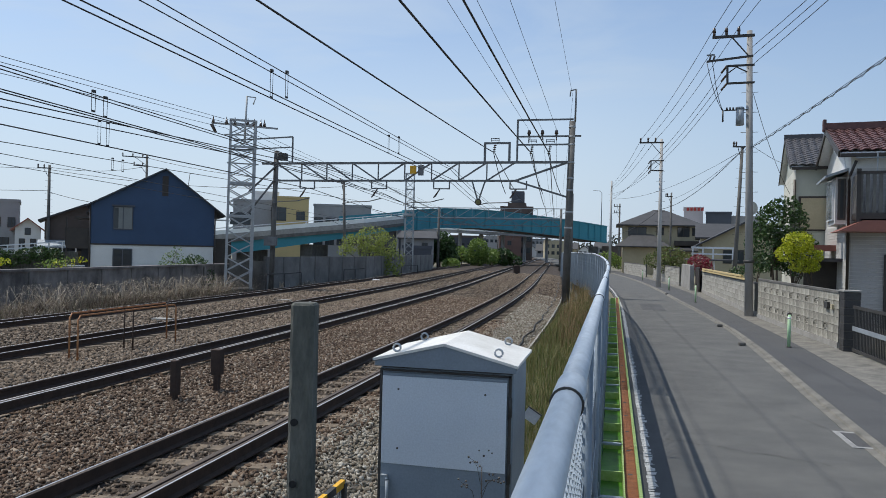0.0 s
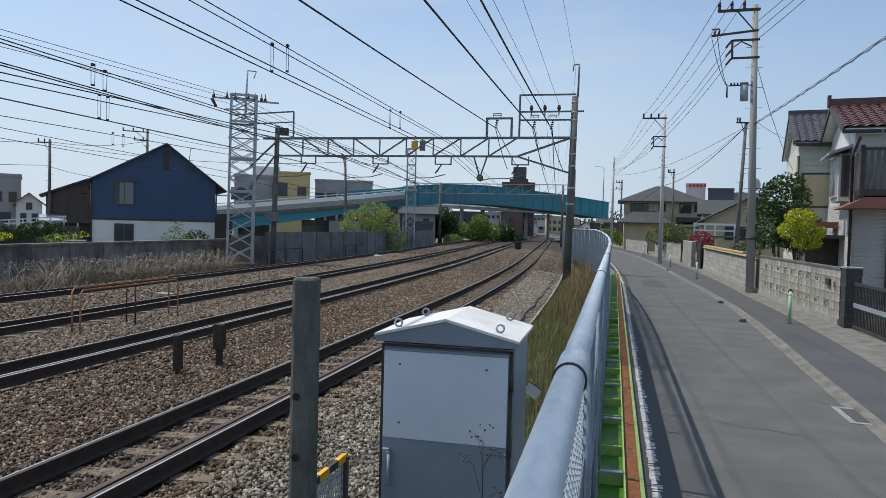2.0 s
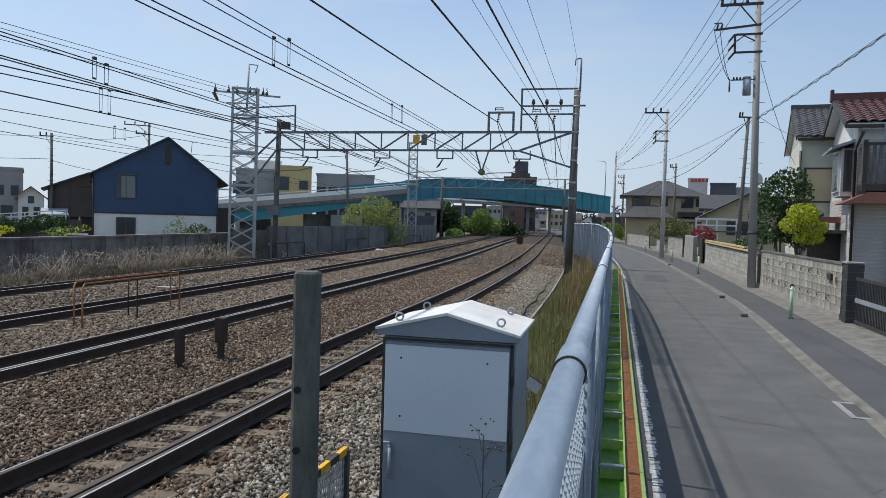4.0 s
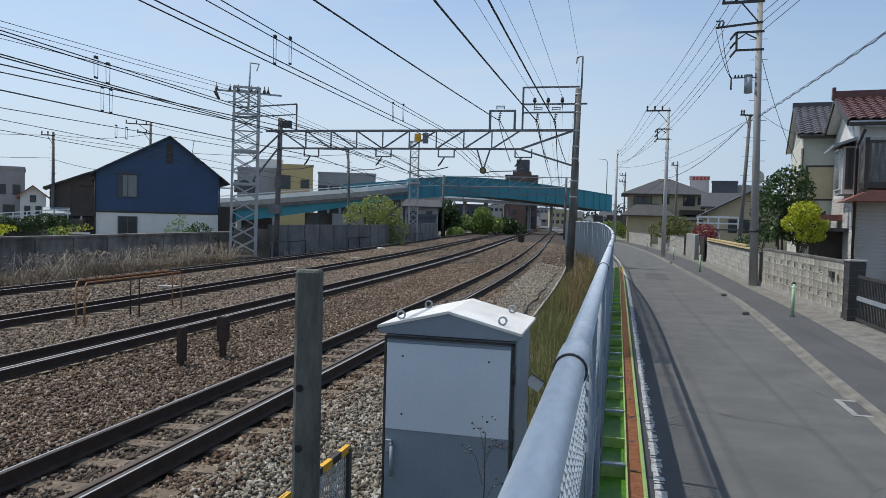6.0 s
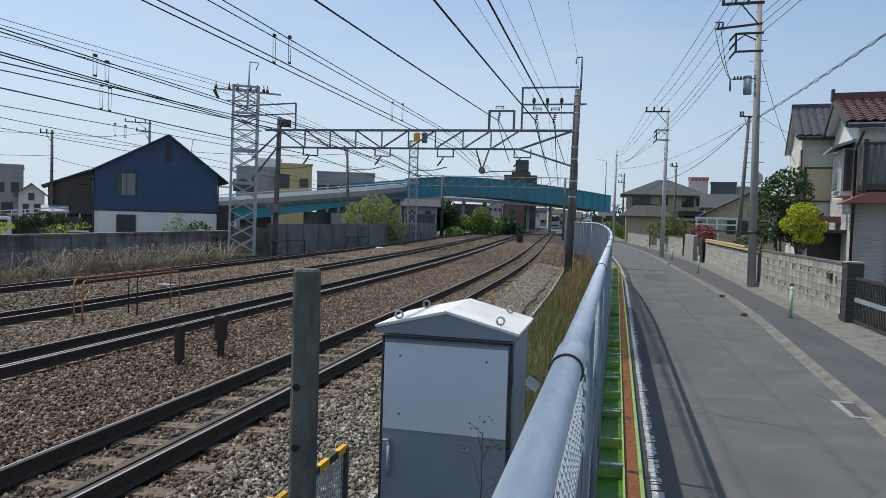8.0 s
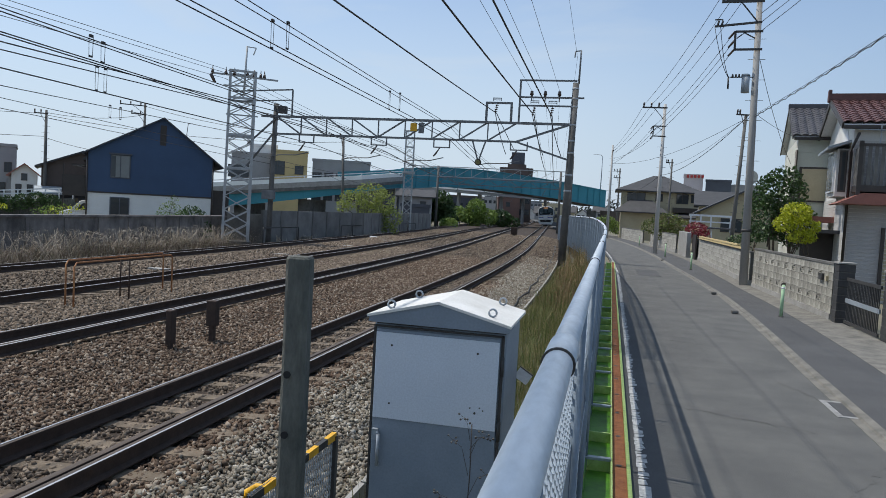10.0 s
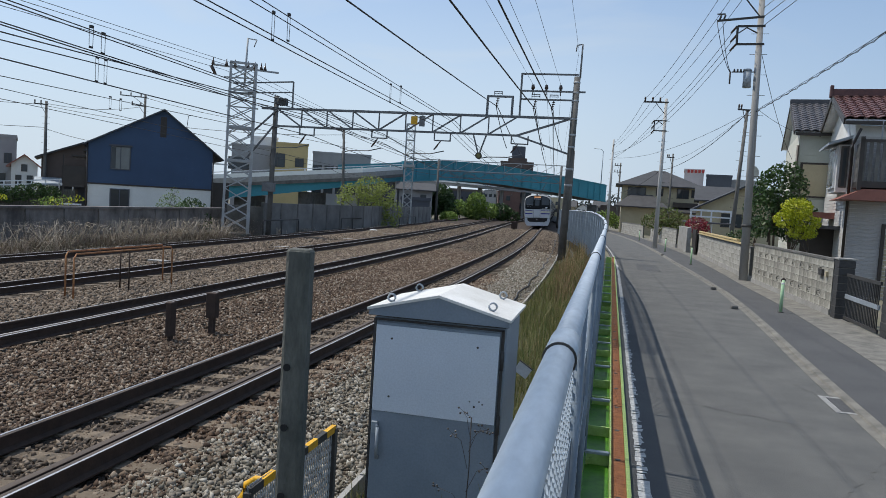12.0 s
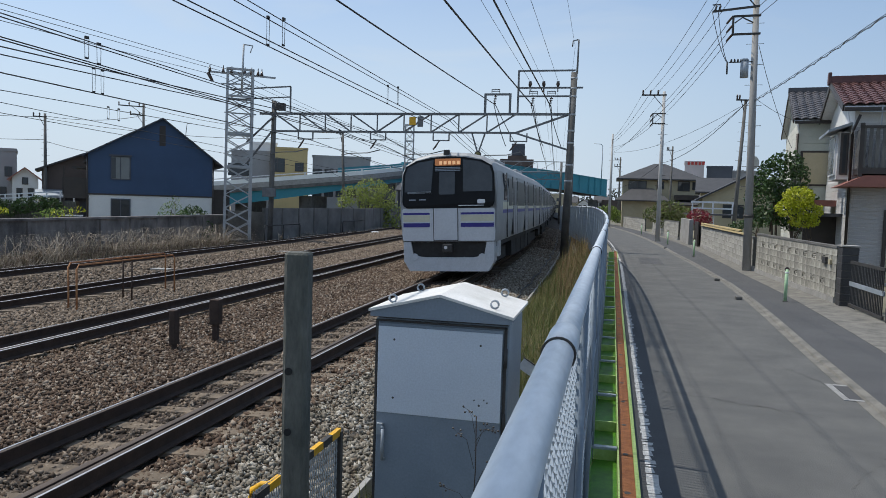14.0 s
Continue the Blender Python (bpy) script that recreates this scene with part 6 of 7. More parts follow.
plain_house("yellow_building", "ochre yellow three-storey building with dark balconies", pose(-54.0, 108.3, 0, 0, 0, 26), 5.6, 12, 9.9, 0, YELLOW_WALL, YELLOW_WALL, [(0.8, 6.2, 2.4, 2.2, PANE), (4.3, 6.4, 1.4, 1.4, PANE), (0.8, 3, 2.4, 2.2, PANE), (4.3, 3.2, 1.4, 1.4, PANE)], category="building")
plain_house("grey_flats", "long grey apartment block with bands of windows", pose(-48.6, 112, 0, 0, 0, 21), 9.5, 12, 8.9, 0, GREY_WALL, GREY_WALL, [(0.8 + 1.9 * i, 5.4, 1.5, 1.6, PANE) for i in range(5)] + [(0.8 + 1.9 * i, 2.4, 1.5, 1.6, PANE) for i in range(5)], category="building")
plain_house("grey_annex", "grey concrete annex with a roof hut", pose(-60, 106, 0, 0, 0, 28), 7, 10, 9.2, 0, GREY_WALL, GREY_WALL, [(1.2, 5.4, 3.4, 2.0, PANE), (1.2, 2.4, 3.4, 2.0, PANE)], category="building")
plain_house("roof_hut", "pale box on the roof of the annex", pose(-58.5, 110, 9.55, 0, 0, 28), 4, 3, 1.2, 0, WHITE_WALL, WHITE_WALL, [], category="hut").location.z = 9.6
tank_b = plain_house("tank_building", "stepped brown-grey building behind the bridge", pose(-28.9, 187, 0, 0, 0, 6), 8.4, 12, 13.4, 0, BROWN_WALL, BROWN_WALL, [(1 + 2.1 * i, z_, 1.6, 1.5, PANE) for i in range(4) for z_ in (1.6, 4.6, 7.6, 10.6)], category="building")
part("penthouse", box(1.8, 6.6, 2, 8, 13.4, 14.8), BROWN_WALL, tank_b)
part("water_tank", box(2.7, 6.1, 2, 6, 14.8, 17.9, bevel=0.2), DARK_WALL, tank_b, "dark square water tank")
for i, (x, y, w, hh, mt, lab) in enumerate(((-52, 150, 12, 6.5, DARK_WALL, "dark commercial building under the bridge"), (-42, 165, 13, 4.6, DARK_WALL, "grey warehouse beyond the bridge"), (-40, 178, 8, 5.4, BROWN_WALL, "brick-brown block beyond the bridge"), (-27.6, 178, 5.4, 5.5, BRICK_BROWN, "reddish brick building far along the line"),
                                           (-21.5, 236, 6, 5.4, CREAM_WALL, "pale distant flat-roofed building"), (-46, 262, 9, 7, GREY_WALL, "pale distant apartment block"), (-52, 300, 12, 8, DARK_WALL, "pale distant flat-roofed building"), (-38, 330, 10, 7.5, GREY_WALL, "grey distant flat-roofed building"))):
    plain_house("distant_building", lab, pose(x, y, 0, 0, 0, 10), w, 8, hh, 0, mt, mt, [(0.8 + 1.7 * k, zz, 1.0, 1.1, PANE) for k in range(int(w / 1.9)) for zz in (1.2, hh - 2.0)], category="building")
viaduct = thing("elevated_road", "grey concrete elevated road on piers beyond the bridge", "bridge")
part("deck", bar((-48, 152, 6.6), (-6, 150, 5.0), 7.0, 0.55), GREY_WALL, viaduct)
part("deck_edge", bar((-48, 148.4, 7.1), (-6, 146.4, 5.5), 0.25, 0.5), PARAPET, viaduct, "pale parapet")
for i_ in range(9):
    part("pier", box(-46 + 4.6 * i_, -45.5 + 4.6 * i_, 150.6, 152.2, -0.75, 6.3 - 0.18 * i_), GREY_WALL, viaduct)
plain_house("track_shed", "dark corrugated shed beside the far track", pose(-23.0, 78, 0, 0, 0, 14), 3.2, 4, 2.2, 0, DARK_WALL, DARK_WALL, [], category="shed")
plain_house("grey_house", "grey and white two-storey house below the bridge", pose(-27.6, 92.5, 0, 0, 0, 16), 4.4, 7, 3.6, 0.9, GREY_WALL, FAR_TILE, [(1.0, 1.9, 1.1, 1.1, PANE), (3.2, 1.9, 0.8, 1.1, PANE)], category="house")

tree("young tree in pale spring leaf beyond the wall", pose(-19.6, 56.5, -0.6), 4.0, [(0.3, 0, 3.6, 1.3, 1.2, 1.0), (-1.3, 0.2, 3.1, 1.2, 1.1, 0.8), (1.4, 0, 3.0, 1.0, 1.0, 1.1), (0.6, 0, 1.9, 1.3, 1.2, 1.0), (0.9, 0, 0.9, 1.0, 0.9, 0.7), (-2.0, 0, 2.5, 0.7, 0.7, 0.5), (2.2, 0, 1.9, 0.9, 0.8, 0.9), (1.8, 0, 0.9, 1.0, 0.9, 0.7)], 4300, 0.1, LEAF_BRIGHT, 0.1, 3)
tree("round dark evergreen tree beside the far track", pose(-24.2, 101, -0.6), 5.0, [(0, 0, 3.6, 2.0, 2.0, 1.7), (0.6, 0, 2.6, 1.9, 1.8, 1.6), (-0.8, 0, 2.4, 1.6, 1.6, 1.5)], 4200, 0.2, LEAF_DARK, 0.15, 4)
tree("bushy green tree beside the far track", pose(-20.0, 108, -0.6), 4.4, [(0, 0, 2.9, 1.5, 1.5, 1.6), (1.9, 0, 1.9, 1.5, 1.3, 1.2), (-0.2, 0, 1.5, 1.7, 1.5, 1.1)], 3000, 0.2, LEAF_SPRING, 0.12, 5)
tree("dark green shrub under the bridge", pose(-16.8, 112, -0.6), 3.2, [(0, 0, 1.8, 1.6, 1.5, 1.3), (1.8, 0.4, 1.2, 1.2, 1.2, 0.9)], 1800, 0.2, LEAF_DARK, 0.1, 6)
tree("clump of pale pampas-like scrub by the track", pose(-21.0, 94, -0.6), 1.6, [(0, 0, 0.8, 1.2, 0.9, 0.8)], 900, 0.16, LEAF_SPRING, 0.05, 7, category="shrub", name="shrub")
tree("leafy shrub growing before the blue house", pose(-28.6, 43.0, -0.6), 2.2, [(0, 0, 1.5, 0.9, 0.8, 0.75), (0.7, 0, 1.2, 0.6, 0.6, 0.6), (-0.5, 0, 1.1, 0.7, 0.6, 0.6), (0.1, 0, 2.2, 0.5, 0.4, 0.5)], 520, 0.08, LEAF_SPRING, 0.04, 8, 3, "shrub", "shrub")
tree("dark green shrub beside the lattice tower", pose(-22.4, 35.6, -0.6), 2.0, [(0, 0, 1.4, 0.8, 0.7, 0.8), (0.6, 0, 0.8, 0.6, 0.6, 0.7)], 1300, 0.09, LEAF_DARK, 0.04, 9, 2, "shrub", "shrub")
for x, y, n_, k_ in ((-25.2, 24.6, 420, LEAF_LIME), (-25.4, 28.6, 130, LEAF_SPRING), (-26.0, 30.2, 110, LEAF_LIME)):
    tree("yellow-green shrub leaning over the boundary wall", pose(x, y, -0.6), 2.2, [(0, 0, 1.75, 0.6, 0.5, 0.2), (0.5, 0.3, 1.9, 0.4, 0.4, 0.16), (-0.6, 0, 1.6, 0.4, 0.4, 0.2)], n_, 0.075, k_, 0.02, int(n_), 2, "shrub", "shrub")


for i_, (x_, y_, w_, h_) in enumerate(((-60, 290, 30, 7.5), (-40, 275, 14, 5.5), (-27, 262, 9, 4.6), (-75, 330, 40, 11), (-20, 300, 12, 6.5), (-8, 320, 14, 8), (8, 260, 16, 7), (26, 210, 16, 7.5))):
    plain_house("distant_house", "hazy distant house with a dark tiled roof", pose(x_, y_, 0, 0, 0, 8 - 3 * i_), w_ * 0.45, 8, h_ * 0.55, 2.2, (WHITE_WALL, CREAM_WALL, GREY_WALL)[i_ % 3], FAR_TILE, [(1.0 + 1.8 * k_, h_ * 0.3, 1.1, 1.2, PANE) for k_ in range(int(w_ * 0.2))], "x")
    plain_house("distant_house", "hazy distant house with a dark tiled roof", pose(x_ + w_ * 0.52, y_ - 6, 0, 0, 0, 8 - 3 * i_), w_ * 0.42, 8, h_ * 0.42, 1.9, (GREY_WALL, WHITE_WALL, BROWN_WALL)[i_ % 3], FAR_TILE, [(1.0 + 1.8 * k_, h_ * 0.2, 1.1, 1.2, PANE) for k_ in range(int(w_ * 0.18))], "y")
for i_, (x_, y_) in enumerate(((-28, 116), (-26, 125), (-29, 136), (-34, 150), (-38, 170))):
    tree("green trackside shrubbery in spring leaf", pose(x_, y_, -0.6), 3.2, [(0, 0, 2.0, 2.0, 1.6, 1.3), (1.9, 0.4, 1.3, 1.6, 1.3, 1.0), (-1.6, 0, 1.2, 1.5, 1.3, 1.0)], 1000, 0.3, LEAF_SPRING if i_ % 2 else LEAF_DARK, 0.1, 40 + i_, 1, "shrub", "shrub")


woods = leaf_cloud("far_woods", [(-150 + 9.5 * i + 3 * math.sin(i * 2.3), 345 + 8 * math.sin(i * 1.7), 1.5, 8, 5, 6.5 + 2.2 * math.sin(i * 1.3)) for i in range(25)], 9000, 0.9, LEAF_HAZE, None, 77)
tagged(woods, "line of distant woods, haze greyed into the leaf colours", "woods", "", "stuff")


def utility_pole(label, m, h, arms, box_arms, r=0.17, material=POLE):
    p = thing("utility_pole", label, "utility pole", m, "utility poles")
    part("shaft", rod((0, 0, -0.6), (0, 0, h), r, r * 0.62, 16), material, p)
    for z, l, ins in arms:
        part("crossarm", bar((0.15, -0.12, z), (-l, -0.12, z), 0.09), DARK_STEEL, p)
        part("brace", bar((-0.05, -0.12, z - 0.75), (-l * 0.5, -0.12, z), 0.04), DARK_STEEL, p)
        for i in range(ins):
            x = -l + 0.06 + i * (l - 0.45) / max(1, ins - 1)
            b = rod((x, -0.12, z + 0.05), (x, -0.12, z + 0.18), 0.05, seg=8)
            rod((x, -0.12, z + 0.18), (x, -0.12, z + 0.33), 0.065, 0.045, 8, b)
            part("pin_insulator", b, INSULATOR, p)
    for z0, z1, l in box_arms:
        b = bar((0.15, -0.12, z0), (-l, -0.12, z0), 0.07)
        bar((0.15, -0.12, z1), (-l, -0.12, z1), 0.07, bm=b)
        bar((-l, -0.12, z0), (-l, -0.12, z1), 0.07, bm=b)
        tube([(-l + 0.05, -0.12, z0 + 0.4), (-l * 0.6, -0.12, z1 - 0.05), (-0.1, -0.12, z1 - 0.25)], 0.025, 6, b)
        part("low_voltage_rack", b, DARK_STEEL, p)
        for k in range(3):
            z = z0 + (z1 - z0) * k / 2
            part("strain_insulator", rod((-l - 0.02, -0.1, z), (-l - 0.14, 0.35, z - 0.12), 0.04, seg=8), INSULATOR, p)
    for k in range(10):
        z = 2.4 + k * (h - 3.2) / 10
        part("step_bolt", rod((-0.3, 0, z), (0.3, 0, z), 0.009, seg=5), DARK_STEEL, p)
    return p


main_pole = utility_pole("tall pale concrete utility pole with transformer", pose(4.88, 28.3, 0, 0, -1.1, 0), 10.5, [(10.3, 1.3, 3)], [(8.58, 9.22, 0.78)], 0.158, POLE_BACKLIT)
bm = bar((0.1, -0.12, 9.55), (-1.5, -0.12, 9.42), 0.07)
for x in (-1.42, -1.28):
    rod((x, -0.12, 9.42), (x + 0.06, -0.12, 9.62), 0.035, seg=8, bm=bm)
bar((-1.5, -0.12, 9.66), (-1.22, -0.12, 9.66), 0.04, bm=bm)
part("switch_arm", bm, DARK_STEEL, main_pole)
bm = rod((-0.36, -0.2, 7.02), (-0.36, -0.2, 7.62), 0.145, 0.135, 16)
rod((-0.36, -0.2, 7.62), (-0.36, -0.2, 7.68), 0.16, 0.12, 16, bm)
part("transformer", bm, GALV_DULL, main_pole, "grey transformer can")
bm = bmesh.new()
for k in range(4):
    rod((-0.48 - k * 0.11, -0.22, 7.58), (-0.48 - k * 0.11, -0.22, 7.68), 0.04, 0.025, 6, bm)
bar((-0.1, -0.22, 7.57), (-0.9, -0.22, 7.57), 0.035, bm=bm)
rod((-0.95, -0.22, 7.15), (-0.95, -0.22, 7.55), 0.03, seg=8, bm=bm)
part("cutout_fuse", bm, DARK_STEEL, main_pole)
part("lead_wire", tube(sag((-1.5, -0.12, 9.4), (-0.95, -0.22, 7.55), 0.25, 6), 0.012, 5), WIRE, main_pole)
part("lead_wire", tube(sag((-1.3, -0.12, 9.4), (-0.92, -0.22, 7.55), 0.35, 6), 0.012, 5), WIRE, main_pole)
part("ground_clamp", rod((0, 0, 2.0), (0, 0, 2.1), 0.19, seg=16), DARK_STEEL, main_pole)
utility_pole("concrete utility pole farther along the footpath", pose(2.96, 49.8, 0, 0, -0.1, 0), 9.85, [(9.6, 1.4, 3)], [(7.75, 8.4, 0.65)], 0.15)
utility_pole("slim distant utility pole near the bridge", pose(-0.35, 82, 0), 10.2, [(9.6, 0.0, 0)], [], 0.16)
utility_pole("leaning slim utility pole behind the houses", pose(7.64, 50, 0, 0, 2.1, 0), 9.3, [(9.3, 0.6, 2)], [], 0.15, CONCRETE_OLD)
utility_pole("distant utility pole with crossarms", pose(0.75, 105, 0), 9.2, [(8.8, 0.8, 2), (7.9, 0.8, 2)], [], 0.15, CONCRETE_OLD)
utility_pole("utility pole with crossarm among the houses", pose(-46.8, 52.1, 0, 0, 0, 40), 8.6, [(8.3, 0.9, 2)], [], 0.16, CONCRETE_OLD)
utility_pole("utility pole with long crossarm behind the blue house", pose(-43.7, 60.9, 0, 0, 0, 40), 10.6, [(10.3, 2.2, 3), (9.5, 1.2, 2)], [], 0.16, CONCRETE_OLD)
utility_pole("dark leaning pole beyond the far track", pose(-22.4, 58.5, 0, 0, -2.0, 0), 8.0, [(7.8, 0.3, 1)], [], 0.15, CONCRETE_OLD)
utility_pole("distant utility pole with crossarms", pose(5.7, 78, 0), 8.6, [(8.2, 0.6, 2)], [], 0.13, CONCRETE_OLD)
utility_pole("concrete utility pole behind the viewpoint", pose(5.6, -4, 0), 10.6, [(10.3, 1.75, 3)], [(8.3, 8.98, 0.8)], 0.185)

street_wires = []
for i in range(3):
    xa, xb, xc = 3.44 + 0.425 * i, 2.95 - 1.33 + 0.47 * i, 4.4 + 0.6 * i
    street_wires.append(((xa, 28.2, 10.62), (xb, 49.7, 9.8), 0.25, 0.011))
    street_wires.append(((xa, 28.2, 10.62), (xc, -4.1, 10.6), 0.35, 0.011))
    street_wires.append(((xb, 49.7, 9.8), (-0.2, 82, 9.9 - 0.3 * i), 0.3, 0.012))
    z = 8.3 + 0.34 * i
    street_wires.append(((3.93, 28.3, z + 0.27), (2.3, 49.7, z - 0.6), 0.25, 0.011))
    street_wires.append(((4.75, 28.2, 9.2 + 0.33 * i), (7.5 + 0.4 * i, -4.1, 9.5 + 0.4 * i), 0.3, 0.011))
    street_wires.append(((2.3, 49.7, z - 0.65), (-0.2, 82, 8.8 - 0.3 * i), 0.3, 0.012))
street_wires += [((4.8, 28.3, 6.18), (5.7, -4, 6.74), 0.2, 0.008), ((4.8, 28.3, 6.24), (5.7, -4, 6.72), 0.19, 0.007), ((4.8, 28.3, 6.45), (2.95, 49.8, 5.2), 0.5, 0.014), ((2.95, 49.8, 5.2), (-0.2, 82, 4.2), 0.4, 0.014),
                 ((4.8, 28.3, 6.55), (7.7, 50, 8.9), 0.3, 0.012), ((7.7, 50, 8.9), (-0.2, 82, 8.2), 0.8, 0.014), ((7.7, 50, 8.8), (5.7, 78, 7.9), 0.4, 0.012), ((4.85, 28.3, 8.2), (7.4, 34, 5.0), 0.3, 0.01), ((4.85, 28.3, 6.3), (7.4, 33, 6.0), 0.1, 0.008),
                 ((-46.8, 52.1, 8.4), (-43.7, 60.9, 9.5), 0.4, 0.02), ((-46.8, 52.1, 8.3), (-70, 30, 8.6), 0.5, 0.02), ((-46.8, 52.1, 8.2), (-22.4, 58.5, 7.4), 0.7, 0.02), ((-46.8, 52.1, 6.4), (-70, 32, 6.2), 0.3, 0.02), ((-46.8, 52.1, 6.3), (-34, 49, 5.0), 0.4, 0.02), ((-43.7, 60.9, 10.3), (-22.4, 58.5, 7.8), 0.6, 0.02)]
for p, q, d, r in street_wires:
    solo("street_wire", tube(sag(p, q, d, 10), r, 5), WIRE, "dark overhead street wire", "wire", "street wires")
bm = tube([Vector((4.8, 28.3, 6.18)).lerp(Vector((5.7, -4, 6.74)), i / 160) + Vector((0.02 * math.sin(i * 1.3), 0, 0.03 * math.cos(i * 1.3) - 0.8 * (i / 160) * (1 - i / 160))) for i in range(161)], 0.008, 5)
solo("spiral_cable", bm, WIRE, "twisted dark telephone cable", "cable")

# ---- right side: houses ----
ch = plain_house("cream_house", "two-storey cream house with grey hipped roofs", pose(1.0, 85, 0), 8.2, 7, 5.5, 1.9, CREAM_WALL, FAR_TILE, [(1.6, 4.25, 2.0, 1.0, PANE), (4.1, 4.35, 0.8, 0.9, PANE), (6.6, 4.2, 1.3, 1.1, PANE), (7.8, 4.35, 0.6, 0.9, PANE)], hip=True, over=0.75)
hip_roof(ch, -0.3, 4.6, -2.0, 0.6, 3.05, 1.35, FAR_TILE, 0.5, "porch_roof")
part("porch_wall", box(0, 4.3, -1.8, 0, -0.2, 3.05), CREAM_WALL, ch)
hip_roof(ch, 5.4, 8.6, -1.2, 0.5, 2.7, 0.5, FAR_TILE, 0.4, "porch_roof")
part("balcony", box(5.6, 8.2, -0.9, -0.05, 3.2, 3.75), DARK_TRIM, ch, "dark balcony front")
plain_house("grey_roof_house", "low house with a broad grey tiled gable roof", pose(7.0, 62, 0, 0, 0, -4), 6.4, 8, 3.15, 1.7, CREAM_WALL, FAR_TILE, [(2.4, 1.6, 1.6, 1.1, PANE)], "y")
plain_house("rear_roof_house", "grey tiled house behind the carport", pose(8.2, 74, 0, 0, 0, -6), 6.5, 7, 4.0, 1.3, CREAM_WALL, FAR_TILE, [(1.6, 2.2, 1.6, 1.1, PANE)], "x")
pb = plain_house("pink_building", "pale pink building with a red rooftop sign", pose(13.4, 150, 0, 0, 0, -5), 3.6, 8, 11.3, 0, PINK_WALL, PINK_WALL, [(0.6, 5, 1.0, 1.2, PANE), (2.4, 5, 1.0, 1.2, PANE)], category="building")
for k in range(5):
    part("sign_bar", box(0.5 + 0.68 * k, 0.95 + 0.68 * k, -0.16, -0.11, 10.9, 11.5), SIGN_RED, pb, "red illegible sign stroke")
plain_house("dark_building", "dark flat-roofed commercial building", pose(17.3, 148, 0, 0, 0, -8), 4.6, 8, 10.3, 0, DARK_WALL, DARK_WALL, [], category="building")
plain_house("grey_building", "plain grey flat-roofed building", pose(21.9, 148, 0, 0, 0, -10), 6, 8, 9.5, 0, GREY_WALL, GREY_WALL, [], category="building")

carport = thing("carport", "white steel carport with a blue-grey curved roof", "carport", pose(5.75, 56.0, 0))
for x in (0, 0.72, 1.44, 2.8):
    part("carport_post", box(x - 0.05, x + 0.05, -0.05, 0.05, -0.1, 1.85), WHITE_PLAIN, carport)
    part("upper_post", box(x - 0.05, x + 0.05, 0.55, 0.65, 1.6, 2.8), WHITE_PLAIN, carport)
part("rail_beam", box(-0.1, 2.95, 0.54, 0.66, 2.72, 2.86), WHITE_PLAIN, carport)
part("rail_beam", box(-0.1, 2.95, 0.54, 0.66, 2.28, 2.38), WHITE_PLAIN, carport)
part("canopy", box(-0.4, 3.1, -0.4, 2.4, 1.83, 1.95, bevel=0.03), GREY_TILE, carport, "blue-grey canopy sheet")

TILE_W, TILE_L = 0.30, 0.30
tile_bm = bmesh.new()
prof = [(-0.16, 0.0), (-0.1, 0.045), (-0.02, 0.06), (0.06, 0.035), (0.11, 0.0), (0.16, 0.01)]
ra = [[tile_bm.verts.new((x, y, z + dz)) for x, z in prof] for y, dz in ((-0.17, 0.045), (0.17, 0.0))]
rb = [[tile_bm.verts.new((x, -0.17, z + 0.015)) for x, z in prof]]
for i in range(len(prof) - 1):
    tile_bm.faces.new((ra[0][i], ra[0][i + 1], ra[1][i + 1], ra[1][i]))
    tile_bm.faces.new((rb[0][i], rb[0][i + 1], ra[0][i + 1], ra[0][i]))
TILE_RED = mesh_of("roof_tile", tile_bm.copy(), RED_TILE)
TILE_GREY = mesh_of("roof_tile", tile_bm, GREY_TILE)


def tile_slope(parent, mesh, x0, x1, ye, ze, yr, zr):
    """Courses of pantiles from an eave up to a ridge that runs along x."""
    sl = math.hypot(yr - ye, zr - ze)
    ang = math.degrees(math.atan2(zr - ze, yr - ye))
    ny = int(sl / TILE_L)
    nx = int((x1 - x0) / TILE_W)
    for j in range(ny):
        u = (j + 0.5) / ny
        for i in range(nx):
            t = new("roof_tile", mesh)
            t.parent = parent
            t.matrix_local = pose(x0 + (i + 0.5) * (x1 - x0) / nx, ye + (yr - ye) * u, ze + (zr - ze) * u + 0.02, ang + 3 + random.uniform(-0.6, 0.6), 0, random.uniform(-0.5, 0.5))


def clad(parent, x0, x1, y, z0, z1, material, step=0.2, top=None):
    """Thin clapboards on a wall that faces -y."""
    b = bmesh.new()
    z = z0
    while z < z1 - 0.02:
        box(x0, x1, y - 0.018, y, z, min(z1, z + step - 0.012), b)
        z += step
    return part("siding", b, material, parent)


def clad_side(parent, x, y0, y1, z0, z1, material, step=0.2):
    b = bmesh.new()
    z = z0
    while z < z1 - 0.02:
        box(x - 0.018, x, y0, y1, z, min(z1, z + step - 0.012), b)
        z += step
    return part("siding", b, material, parent)


